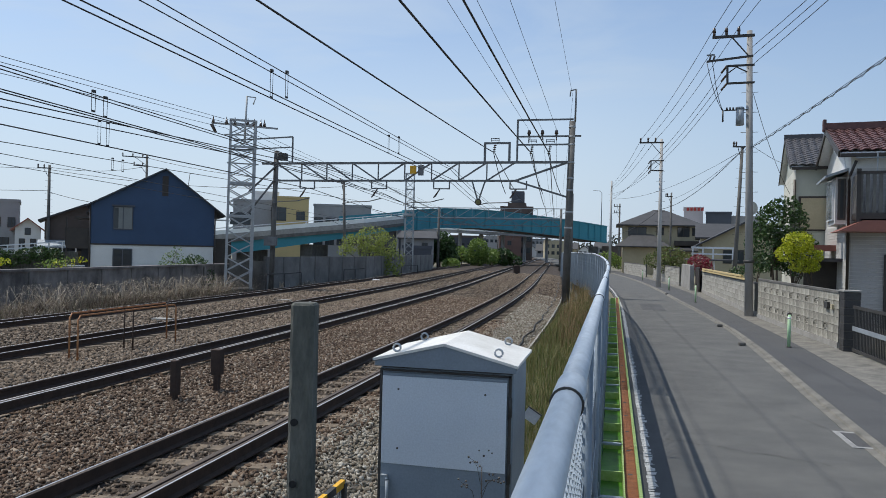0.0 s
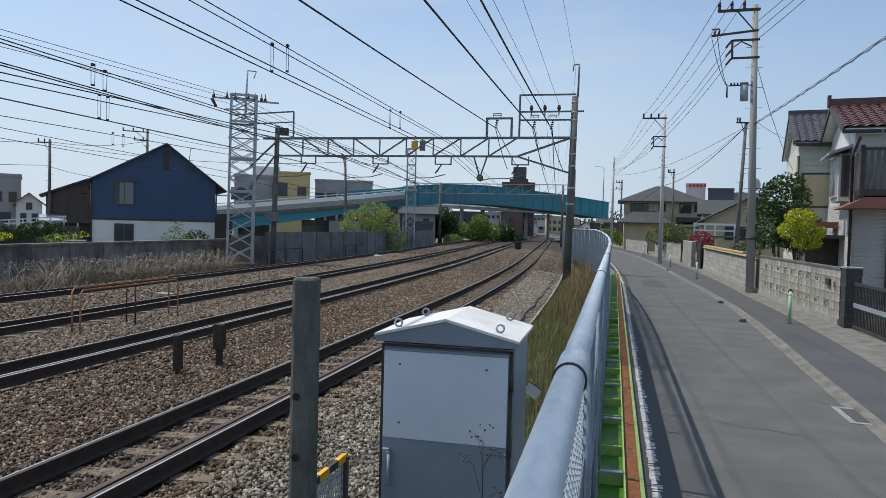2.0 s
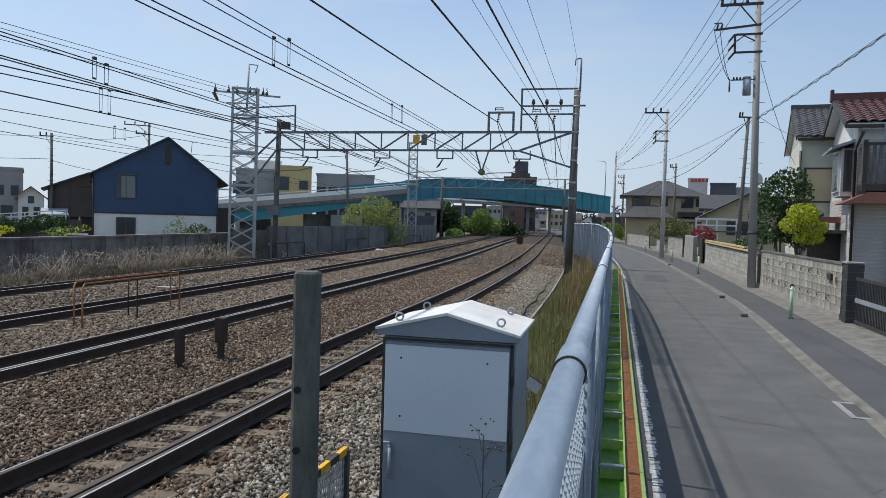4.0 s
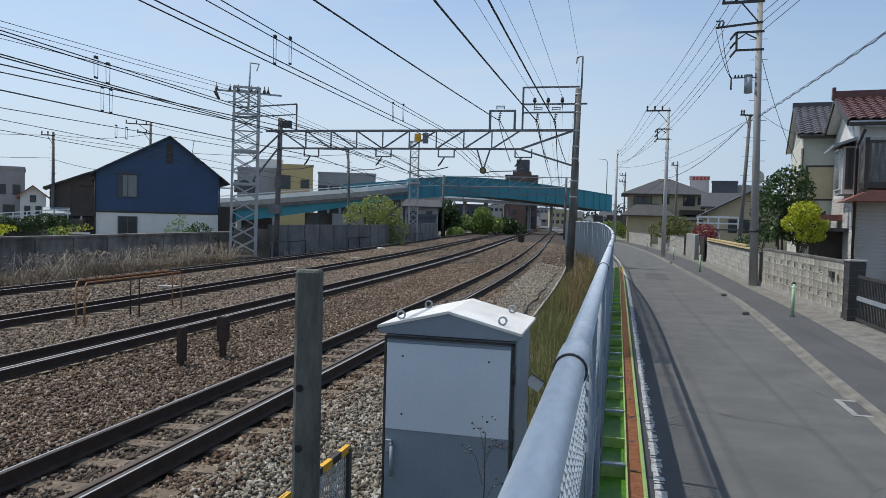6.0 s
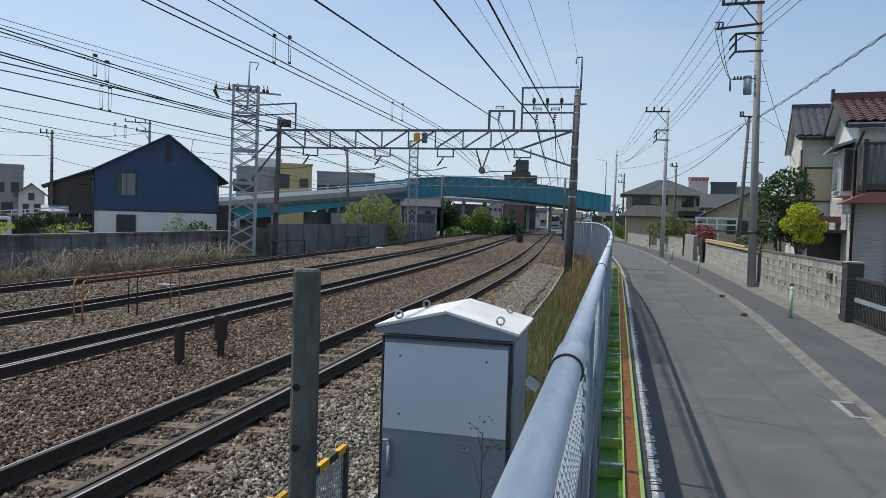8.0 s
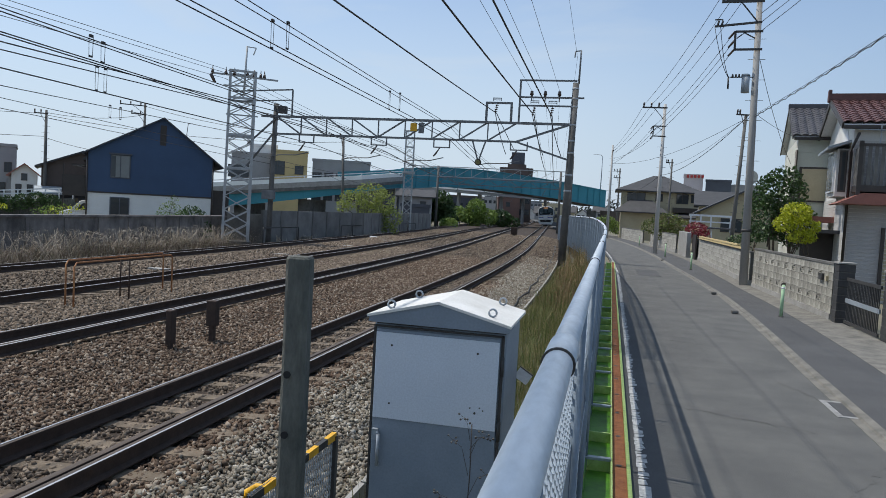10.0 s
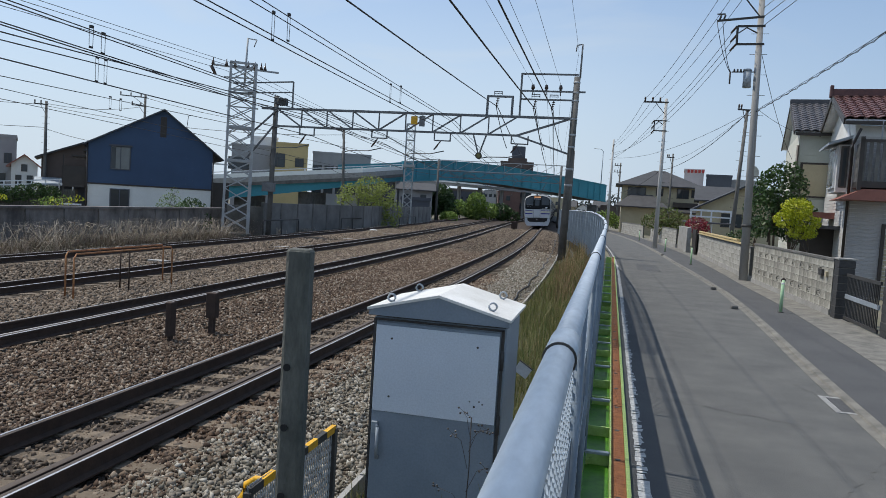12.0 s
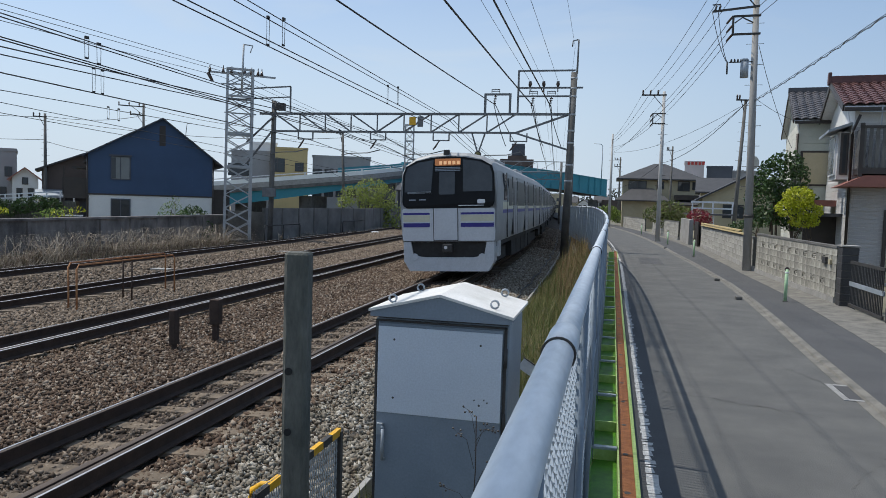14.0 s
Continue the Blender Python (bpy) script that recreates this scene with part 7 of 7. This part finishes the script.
def house_red():
    x0, x1, y0, y1, eave, peak = 0.0, 8.0, 0.0, 7.2, 5.72, 6.9
    h = thing("red_roof_house", "two-storey grey-sided house with a red pantile roof", "house", pose(7.55, 26.2, 0, 0, 0, -8.5))
    b = prism([(y0, -0.1), (y1, -0.1), (y1, eave), ((y0 + y1) / 2, peak - 0.1), (y0, eave)], x0, x1)
    for v in b.verts:
        v.co.x, v.co.y = v.co.y, v.co.x
    bmesh.ops.recalc_face_normals(b, faces=b.faces)
    part("wall", b, WHITE_WALL, h, "white rendered gable wall")
    clad(h, x0 + 0.02, x1, y0 - 0.002, 3.4, 5.1, SIDING_DARK, 0.13)
    clad(h, x0 + 0.02, x1, y0 - 0.002, 0.0, 3.3, SIDING_DARK, 0.13)
    clad_side(h, x0 - 0.002, y0, y1, 0.0, 3.4, GREY_SIDING, 0.11)
    part("band", box(x0, x1, y0 - 0.05, y0, 5.1, 5.2), GREY_SIDING, h)
    gable_roof(h, x0, x1, y0, y1, eave, peak - eave, WHITE_PLAIN, 0.36, 0.1, "x", "roof")
    ym = (y0 + y1) / 2
    k = (peak - eave) / (ym - y0)
    o = 0.38
    tile_slope(h, TILE_RED, x0 - o, 5.0, y0 - o, eave - k * o + 0.12, ym, peak + 0.12)
    part("ridge", bar((x0 - o - 0.05, ym, peak + 0.28), (x1 + o, ym, peak + 0.28), 0.26, 0.26), RED_TILE, h, "dark red ridge tiles")
    part("ridge_end", box(x0 - o - 0.12, x0 - o, ym - 0.16, ym + 0.16, peak + 0.1, peak + 0.55, bevel=0.03), RED_TILE, h)
    for sgn, ye in ((1, y0 - o), (-1, y1 + o)):
        part("bargeboard", bar((x0 - o - 0.02, ye, eave - k * o + 0.05), (x0 - o - 0.02, ym, peak + 0.1), 0.05, 0.2), DARK_TRIM, h)
    part("gutter", box(x0 - o, x1, y0 - o - 0.12, y0 - o, eave - k * o - 0.06, eave - k * o + 0.06, bevel=0.02), DARK_TRIM, h, "dark brown eaves gutter")
    part("downpipe", tube([(x0 + 0.1, y0 - o, eave - 0.3), (x0 - 0.05, y0 - 0.2, eave - 0.75), (x0 - 0.05, y0 - 0.06, eave - 0.9), (x0 - 0.05, y0 - 0.06, 0)], 0.045, 8), DARK_TRIM, h)
    # bay window with a small roof on the street gable
    part("bay", box(x0 - 0.35, x0, y0 + 0.75, y0 + 2.9, 3.4, 5.0), GREY_SIDING, h, "projecting window bay")
    bw = wall_window(h, pose(x0 - 0.36, y0 + 1.85, 3.55, 0, 0, -90), 1.7, 1.4, WHITE_PLAIN, PANE_PALE, 1)
    bw2 = wall_window(h, pose(x0 - 0.16, y0 + 0.74, 3.55), 0.24, 1.4, DARK_TRIM, PANE, 0)
    b = bmesh.new()
    prism([(x0 - 0.7, 4.95), (x0 + 0.05, 5.2), (x0 + 0.05, 5.3), (x0 - 0.7, 5.03)], y0 + 0.4, y0 + 3.2, b)
    part("bay_roof", b, GALV_DULL, h)
    part("gable_vent", prism([(y0 + 1.0, 5.3), (y0 + 2.2, 5.3), (y0 + 1.5, 5.75)], x0 - 0.03, x0 - 0.001), WHITE_PLAIN, h).matrix_local = Matrix(((0, 1, 0, 0), (1, 0, 0, 0), (0, 0, 1, 0), (0, 0, 0, 1)))
    # balcony
    bal = part("balcony", box(x0 + 0.05, 5.0, y0 - 1.15, y0 - 0.02, 3.5, 3.7), DARK_TRIM, h, "grey-brown balcony with vertical slats")
    for i in range(26):
        x = x0 + 0.1 + i * 0.18
        part("slat", box(x, x + 0.1, y0 - 1.13, y0 - 1.09, 3.7, 4.92), CONCRETE_OLD, bal)
    for i in range(6):
        yy = y0 - 1.1 + i * 0.18
        part("slat", box(x0 + 0.06, x0 + 0.1, yy, yy + 0.1, 3.7, 4.92), CONCRETE_OLD, bal)
    part("balcony_rail", box(x0 + 0.02, 5.0, y0 - 1.17, y0 - 1.05, 4.92, 5.0), DARK_TRIM, bal)
    part("balcony_post", box(x0 + 0.02, x0 + 0.14, y0 - 1.17, y0 - 1.05, 3.4, 5.08), DARK_TRIM, bal)
    part("porch_roof", prism([(x0 - 0.5, 3.1), (x0 + 0.2, 3.45), (x0 + 1.2, 3.45), (x0 + 1.2, 3.1)], y0 - 1.3, y0 + 0.9), RED_METAL, h, "red sheet-metal porch roof")
    part("aerial", bar((x0 + 0.6, y0 - 1.0, 4.9), (x0 + 0.6, y0 - 1.0, 5.6), 0.03), GALV_DULL, h)
    part("laundry_pole", bar((x0 + 0.0, y0 - 1.0, 5.45), (x0 + 2.5, y0 - 1.0, 5.4), 0.03), GALV_DULL, h)
    sh = part("roller_shutter", box(x0 + 1.1, 5.0, y0 - 0.08, y0 - 0.01, 0, 2.3), GREY_SIDING, h, "brown-grey roller shutter")
    for i in range(17):
        part("shutter_slat", box(x0 + 1.12, 5.0, y0 - 0.1, y0 - 0.08, 0.05 + i * 0.12, 0.14 + i * 0.12), CREAM_WALL, sh)
    part("shutter_frame", box(x0 + 1.0, x0 + 1.1, y0 - 0.12, y0 - 0.01, 0, 2.4), DARK_TRIM, h)
    part("entrance_porch", box(x0 - 1.15, x0 - 0.02, y0 + 1.3, y0 + 2.9, 2.12, 2.24), GREY_TILE, h)
    part("entrance_wall", box(x0 - 1.1, x0 - 0.02, y0 + 2.7, y0 + 2.85, 0, 2.12), DARK_TRIM, h)
    part("side_canopy", box(x0 - 0.8, x0 - 0.02, y0 + 3.0, y0 + 4.6, 2.5, 2.72), RED_METAL, h)


house_red()


def house_grey():
    x0, x1, y0, y1, eave, peak = 0.0, 7.0, 0.0, 7.4, 6.05, 7.6
    h = thing("grey_roof_house", "two-storey pale green-grey house with a dark pantile roof", "house", pose(7.4, 32.9, 0, 0, 0, -8.5))
    b = prism([(y0, -0.1), (y1, -0.1), (y1, eave), ((y0 + y1) / 2, peak - 0.1), (y0, eave)], x0, x1)
    for v in b.verts:
        v.co.x, v.co.y = v.co.y, v.co.x
    bmesh.ops.recalc_face_normals(b, faces=b.faces)
    part("wall", b, SIDING_GREEN, h, "pale green-grey siding")
    clad(h, x0, x1, y0 - 0.002, 0.0, 5.8, SIDING_GREEN, 0.3)
    clad_side(h, x0 - 0.002, y0, y1, 0.0, 6.0, SIDING_GREEN_LIT, 0.25)
    gable_roof(h, x0, x1, y0, y1, eave, peak - eave, WHITE_PLAIN, 0.22, 0.08, "x", "roof")
    ym = (y0 + y1) / 2
    k = (peak - eave) / (ym - y0)
    tile_slope(h, TILE_GREY, x0 - 0.24, 4.2, y0 - 0.24, eave - k * 0.24 + 0.1, ym, peak + 0.12)
    part("ridge", bar((x0 - 0.28, ym, peak + 0.24), (x1, ym, peak + 0.24), 0.24, 0.22), GREY_TILE, h)
    for ye in (y0 - 0.24, y1 + 0.24):
        part("bargeboard", bar((x0 - 0.25, ye, eave - k * 0.24 + 0.04), (x0 - 0.25, ym, peak + 0.08), 0.04, 0.16), DARK_TRIM, h)
    part("gutter", box(x0 - 0.2, x1, y0 - 0.34, y0 - 0.23, eave - k * 0.24 - 0.06, eave - k * 0.24 + 0.06), DARK_TRIM, h)
    part("downpipe", rod((x0 - 0.05, y0 - 0.06, 0), (x0 - 0.05, y0 - 0.06, 5.5), 0.05), DARK_TRIM, h)
    b = box(x0 + 0.1, 4.0, y0 - 0.06, y0 - 0.02, 3.35, 3.42)
    box(x0 + 0.1, 4.0, y0 - 0.06, y0 - 0.02, 4.72, 4.8, b)
    box(x0 + 0.1, x0 + 0.2, y0 - 0.06, y0 - 0.02, 3.42, 4.72, b)
    part("panel_frame", b, DARK_TRIM, h)
    part("shutter_box", box(x0 + 0.2, 4.0, y0 - 0.05, y0 - 0.022, 3.42, 4.72), CREAM_WALL, h, "closed beige storm shutter")
    wall_window(h, pose(x0 - 0.02, y0 + 1.5, 3.2, 0, 0, -90), 1.0, 1.3, DARK_TRIM, PANE, 1)


house_grey()
dish = thing("satellite_dish", "pale satellite dish on a bracket", "satellite dish", pose(6.6, 38, 4.6, 0, 0, 30))
bm = bmesh.new()
rod((0, 0, 0), (0, 0.12, 0), 0.32, 0.12, 18, bm)
part("reflector", bm, GALV_DULL, dish)
part("bracket", bar((0, 0.1, 0), (0.7, 0.2, -0.3), 0.04), DARK_STEEL, dish)

# garden walls
block_bm = box(-0.195, 0.195, -0.055, 0.055, -0.095, 0.095, bevel=0.006)
BLOCK_MESH = mesh_of("block", block_bm, BLOCK)
BLOCK_PALE = mesh_of("block", box(-0.195, 0.195, -0.055, 0.055, -0.095, 0.095), BLOCK_TILE)
hole_bm = bmesh.new()
for bx in (-1, 1):
    box(bx * 0.195 - (0.03 if bx > 0 else 0), bx * 0.195 + (0.03 if bx < 0 else 0), -0.055, 0.055, -0.095, 0.095, hole_bm)
    box(-0.165, 0.165, -0.055, 0.055, bx * 0.095 - (0.022 if bx > 0 else 0), bx * 0.095 + (0.022 if bx < 0 else 0), hole_bm)
bar((-0.165, 0, -0.073), (0.165, 0, 0.073), 0.1, 0.035, hole_bm)
bar((-0.165, 0, 0.073), (0.165, 0, -0.073), 0.09, 0.034, hole_bm)
rod((0, -0.05, 0), (0, 0.05, 0), 0.05, seg=10, bm=hole_bm)
BLOCK_OPEN = mesh_of("openwork_block", hole_bm, BLOCK)


def block_wall(label, p, q, z0, courses, mesh, openwork=(), base=0.0):
    w = thing("garden_wall", label, "wall", kind="structure")
    p, q = Vector(p), Vector(q)
    n = int((q - p).length / 0.4)
    turn = math.degrees(math.atan2(q.y - p.y, q.x - p.x))
    d = (q - p).normalized()
    side = Vector((-d.y, d.x, 0))
    if base:
        part("footing", bar((p.x, p.y, z0 + base / 2 - 0.1), (q.x, q.y, z0 + base / 2 - 0.1), 0.16, base + 0.2), CONCRETE, w, "stained concrete footing")
    zb = z0 + base
    zm = zb + courses * 0.1
    if not openwork:
        part("mortar", bar((p.x, p.y, zm), (q.x, q.y, zm), 0.096, courses * 0.2), MORTAR, w)
    else:
        for j in range(courses):
            if j not in openwork:
                part("mortar", bar((p.x, p.y, zb + 0.2 * j + 0.1), (q.x, q.y, zb + 0.2 * j + 0.1), 0.096, 0.2), MORTAR, w)
    for j in range(courses):
        for i in range(n):
            c = p + d * (0.4 * i + 0.2)
            b = new("block", BLOCK_OPEN if (j in openwork and i % 2 == 0 and 1 < i < n - 2) else mesh)
            b.parent = w
            b.matrix_local = pose(c.x, c.y, zb + 0.2 * j + 0.1, random.uniform(-0.3, 0.3), 0, turn + random.uniform(-0.3, 0.3))
    part("coping", bar((p.x, p.y, zb + courses * 0.2 + 0.03), (q.x, q.y, zb + courses * 0.2 + 0.03), 0.14, 0.06), CONCRETE_OLD, w)
    return w


gw = block_wall("pale concrete block garden wall with openwork blocks", (5.42, 19.3, 0), (5.12, 27.7, 0), 0.04, 6, BLOCK_MESH, (1, 4), 0.16)
part("letter_box", box(5.28, 5.36, 19.95, 20.25, 0.98, 1.14), DARK_STEEL, gw)
part("wall_plate", box(5.3, 5.36, 19.62, 19.75, 0.98, 1.1), CREAM_WALL, gw)
block_wall("pale square-faced block garden wall on a footing", (5.12, 28.3, 0), (5.15, 46.2, 0), 0.04, 5, BLOCK_PALE, (), 0.2)
block_wall("low weathered block wall with dark streaks", (4.55, 52.6, 0), (3.5, 66, 0), 0.0, 5, BLOCK_PALE, (), 0.3)
block_wall("far low garden wall", (3.0, 69, 0), (1.2, 82, 0), 0.0, 6, BLOCK_PALE)
gp = thing("wall_pier", "plain grey concrete wall end", "pier")
part("slab", box(4.6, 4.85, 46.6, 52.2, -0.1, 1.6, bevel=0.02), CONCRETE, gp)
part("slab_gate", box(4.9, 4.98, 44.6, 46.4, 0, 1.5), DARK_TRIM, gp, "dark gate leaf")


def gate_pillar(x, y, label):
    p = thing("gate_pillar", label, "pillar", pose(x, y, 0), "gate pillars")
    part("shaft", box(-0.17, 0.17, -0.17, 0.17, -0.1, 1.46, bevel=0.012), MORTAR, p)
    for j in range(8):
        o = 0.012 if j % 2 else 0.006
        part("stone", box(-0.17 - o, 0.17 + o, -0.17 - o, 0.17 + o, 0.0 + j * 0.182, 0.168 + j * 0.182, bevel=0.01), BLACK_STONE, p)
    part("cap", box(-0.2, 0.2, -0.2, 0.2, 1.46, 1.5, bevel=0.008), CONCRETE, p, "pale cap stone")


gate_pillar(5.5, 18.9, "black stone gate pillar with a pale cap")
gate_pillar(5.7, 16.2, "black stone gate pillar with a pale cap")
gate = thing("garden_gate", "black metal sliding gate with vertical bars", "gate")
for z in (0.12, 0.62, 1.12):
    part("gate_bar", bar((5.52, 16.5, z), (5.5, 18.64, z), 0.04, 0.07 if z != 0.62 else 0.1), DARK_STEEL if z != 0.62 else GALV_DULL, gate)
for i in range(22):
    y = 16.55 + i * 0.097
    part("picket", bar((5.51, y, 0.1), (5.51, y, 1.15), 0.022), DARK_STEEL, gate)
for z in (1.42, 1.52):
    solo("stored_plank", box(5.0, 5.1, 29.5 if z < 1.5 else 31, 44, z - 0.03, z + 0.04), YELLOW_WALL, "long yellow timber plank lying along the wall top", "plank", "stored planks").location.z = 0.02 - 0.1


def delineator(x, y, h, label):
    d = thing("marker_post", label, "marker post", pose(x, y, 0.045), "green marker posts")
    part("tube", rod((0, 0, 0), (0, 0, h), 0.04, seg=14), mat_green(), d)
    part("collar", rod((0, 0, h - 0.1), (0, 0, h - 0.06), 0.043, seg=14), WHITE_PLAIN, d)
    part("reflector", rod((0, -0.02, h), (0, 0.02, h), 0.055, seg=14), INSULATOR, d, "round amber-brown reflector")
    part("foot", rod((0, 0, 0), (0, 0, 0.02), 0.07, seg=14), DARK_STEEL, d)


PALE_GREEN = mat("pale_green_plastic", (0.42, 0.62, 0.38), (0.34, 0.53, 0.32), 4.0, 0.5, 0, 0.02)


def mat_green():
    return PALE_GREEN


for x, y in ((4.22, 19.1), (3.75, 35.2), (3.35, 46.0), (2.4, 62.0)):
    delineator(x, y, 0.8, "pale green plastic marker post with round reflector")
for x, y in ((3.32, 24.2), (3.2, 19.4), (2.95, 42)):
    s = solo("road_stud", box(x - 0.08, x + 0.08, y - 0.1, y + 0.1, 0.0, 0.09, bevel=0.03), CONCRETE_OLD, "small worn road stud by the kerb", "road stud", "road studs")

hatch = thing("manhole_cover", "square access cover ringed with white paint", "manhole cover", pose(0.16, 0.5, 0))
part("cover", box(2.75, 3.15, 9.05, 9.75, -0.02, 0.007), ASPHALT_NEW, hatch)
bm = box(2.66, 2.74, 8.98, 9.82, 0.002, 0.008)
box(2.74, 3.2, 8.98, 9.05, 0.002, 0.008, bm)
box(2.74, 3.2, 9.75, 9.82, 0.002, 0.008, bm)
part("paint_mark", bm, FADED_PAINT, hatch, "worn white paint strokes")
part("yellow_mark", box(3.2, 3.32, 9.8, 9.9, 0.0, 0.016), YELLOW_PAINT, hatch)

tree("dense dark green camellia tree behind the wall", pose(6.3, 30.2, 0), 4.2, [(0, 0, 3.5, 0.95, 0.9, 0.9), (-0.3, 0, 2.6, 1.0, 0.9, 0.9), (0.6, 0.1, 2.4, 0.8, 0.8, 0.9), (0.1, 0, 4.1, 0.6, 0.6, 0.5)], 4200, 0.085, LEAF_DARK, 0.06, 21, 2)
tree("rounded yellow-green garden tree behind the wall", pose(5.82, 25.4, 0), 2.8, [(0, 0, 2.75, 0.45, 0.45, 0.32), (-0.32, 0, 2.35, 0.36, 0.36, 0.28), (0.36, 0, 2.3, 0.38, 0.36, 0.3), (0.2, 0, 1.95, 0.45, 0.4, 0.2)], 3000, 0.05, LEAF_LIME, 0.035, 22, 3)
tree("loose spring-green garden tree by the footpath", pose(4.3, 60, 0), 3.0, [(0, 0, 2.3, 1.2, 1.0, 0.6), (1.0, 0, 1.7, 1.0, 1.0, 0.7), (-1.0, 0, 1.7, 1.0, 0.9, 0.6), (0.3, 0, 1.2, 1.3, 1.0, 0.6)], 2000, 0.1, LEAF_OLIVE, 0.06, 23, 2)
tree("deep red flowering shrub behind the wall", pose(5.7, 51.5, 0), 1.9, [(0, 0, 1.7, 0.75, 0.7, 0.55), (0.3, 0, 1.3, 0.6, 0.6, 0.5)], 1100, 0.08, LEAF_RED, 0.04, 24, 2, "shrub", "shrub")
tree("trimmed garden pine behind the block wall", pose(6.6, 36, 0), 2.6, [(0, 0, 1.8, 0.7, 0.7, 0.3), (-0.6, 0.5, 1.5, 0.6, 0.6, 0.25), (0.5, 1.5, 2.1, 0.6, 0.7, 0.3)], 1300, 0.07, LEAF_DARK, 0.05, 25, 2)
tree("low hedge at the corner beyond the bridge", pose(-0.6, 88, 0), 1.9, [(0, 0, 1.5, 1.3, 1.0, 0.9), (1.2, 0, 1.1, 0.9, 0.9, 0.8)], 1200, 0.12, LEAF_SPRING, 0.05, 26, 2, "shrub", "shrub")


# ---- vans on the lane behind the boundary wall ----
def van(label):
    v = thing("white_van", label, "van", group="passing vans")
    prof_ = [(0.0, 0.35), (0.0, 0.85), (0.12, 1.0), (0.75, 1.2), (1.35, 1.82), (1.6, 1.92), (4.2, 1.94), (4.45, 1.8), (4.5, 1.1), (4.5, 0.35)]
    b = bmesh.new()
    a = [b.verts.new((x, -0.84, z)) for x, z in prof_]
    c = [b.verts.new((x, 0.84, z)) for x, z in prof_]
    n = len(prof_)
    for i in range(n):
        b.faces.new((a[i], a[(i + 1) % n], c[(i + 1) % n], c[i]))
    b.faces.new(a[::-1])
    b.faces.new(c)
    bmesh.ops.recalc_face_normals(b, faces=b.faces)
    bmesh.ops.bevel(b, geom=list(b.edges), offset=0.05, segments=2, affect="EDGES")
    part("body", b, VAN_WHITE, v)
    for s in (-1, 1):
        y0, y1 = sorted((s * 0.83, s * 0.855))
        for x0, x1 in ((1.25, 2.0), (2.1, 3.15), (3.25, 4.25)):
            out = [(x0 + (0.35 if x0 < 2 else 0), 1.72), (x1, 1.72), (x1, 1.2), (x0 - (0.15 if x0 < 2 else 0), 1.2)]
            part("side_window", prism(out, y0, y1), PANE, v)
        for x in (0.85, 3.65):
            w = part("wheel", rod((x, s * 0.66, 0.31), (x, s * 0.86, 0.31), 0.31, seg=20), TYRE, v)
            part("rim", rod((x, s * 0.85, 0.31), (x, s * 0.868, 0.31), 0.19, seg=14), GALV_DULL, w)
        part("headlight", box(0.0, 0.16, min(s * 0.5, s * 0.8), max(s * 0.5, s * 0.8), 0.72, 0.9), WHITE_PLAIN, v)
    bm_ = bmesh.new()
    bar((0.72, 0, 1.21), (1.33, 0, 1.82), 1.45, 0.03, bm_)
    part("windscreen", bm_, PANE, v)
    part("bumper", box(-0.04, 0.1, -0.8, 0.8, 0.35, 0.6, bevel=0.04), GALV_DULL, v)
    return v


vans = [van("white delivery van driving along the lane"), van("white delivery van following along the lane")]
solo("lane", bar((-78, 16.6, -0.72), (-33, 57, -0.72), 4.6, 0.06), ASPHALT, "narrow asphalt lane behind the boundary wall", "road", kind="structure")


# ---- motion ----
def motions():
    for i, car in enumerate(cars):
        rows = []
        for k in range(29):
            t = k * 0.5
            front = 20.4 + 30.0 * (14.0 - t) + 20.0 * i
            back = front + 19.5
            xa, xb = TRACKS[0] - bend(front), TRACKS[0] - bend(back)
            turn = math.degrees(math.atan2(xa - xb, back - front))
            rows.append((t, pose(xa, front, RAIL_Z - 0.02, 0, -2.6, turn)))
        walk(car, rows)
    d = Vector((-0.744, -0.668, 0))
    turn = math.degrees(math.atan2(-d.y, -d.x))
    for v, t0 in zip(vans, (7.13, 10.72)):
        rows = []
        for k in range(29):
            t = k * 0.5
            p = Vector((-43.25, 47.1, -0.66)) + d * (max(-9.0, 5.15 * (t - t0)) + 1.96)
            rows.append((t, pose(p.x, p.y, p.z, 0, 0, turn)))
        walk(v, rows)


motions()
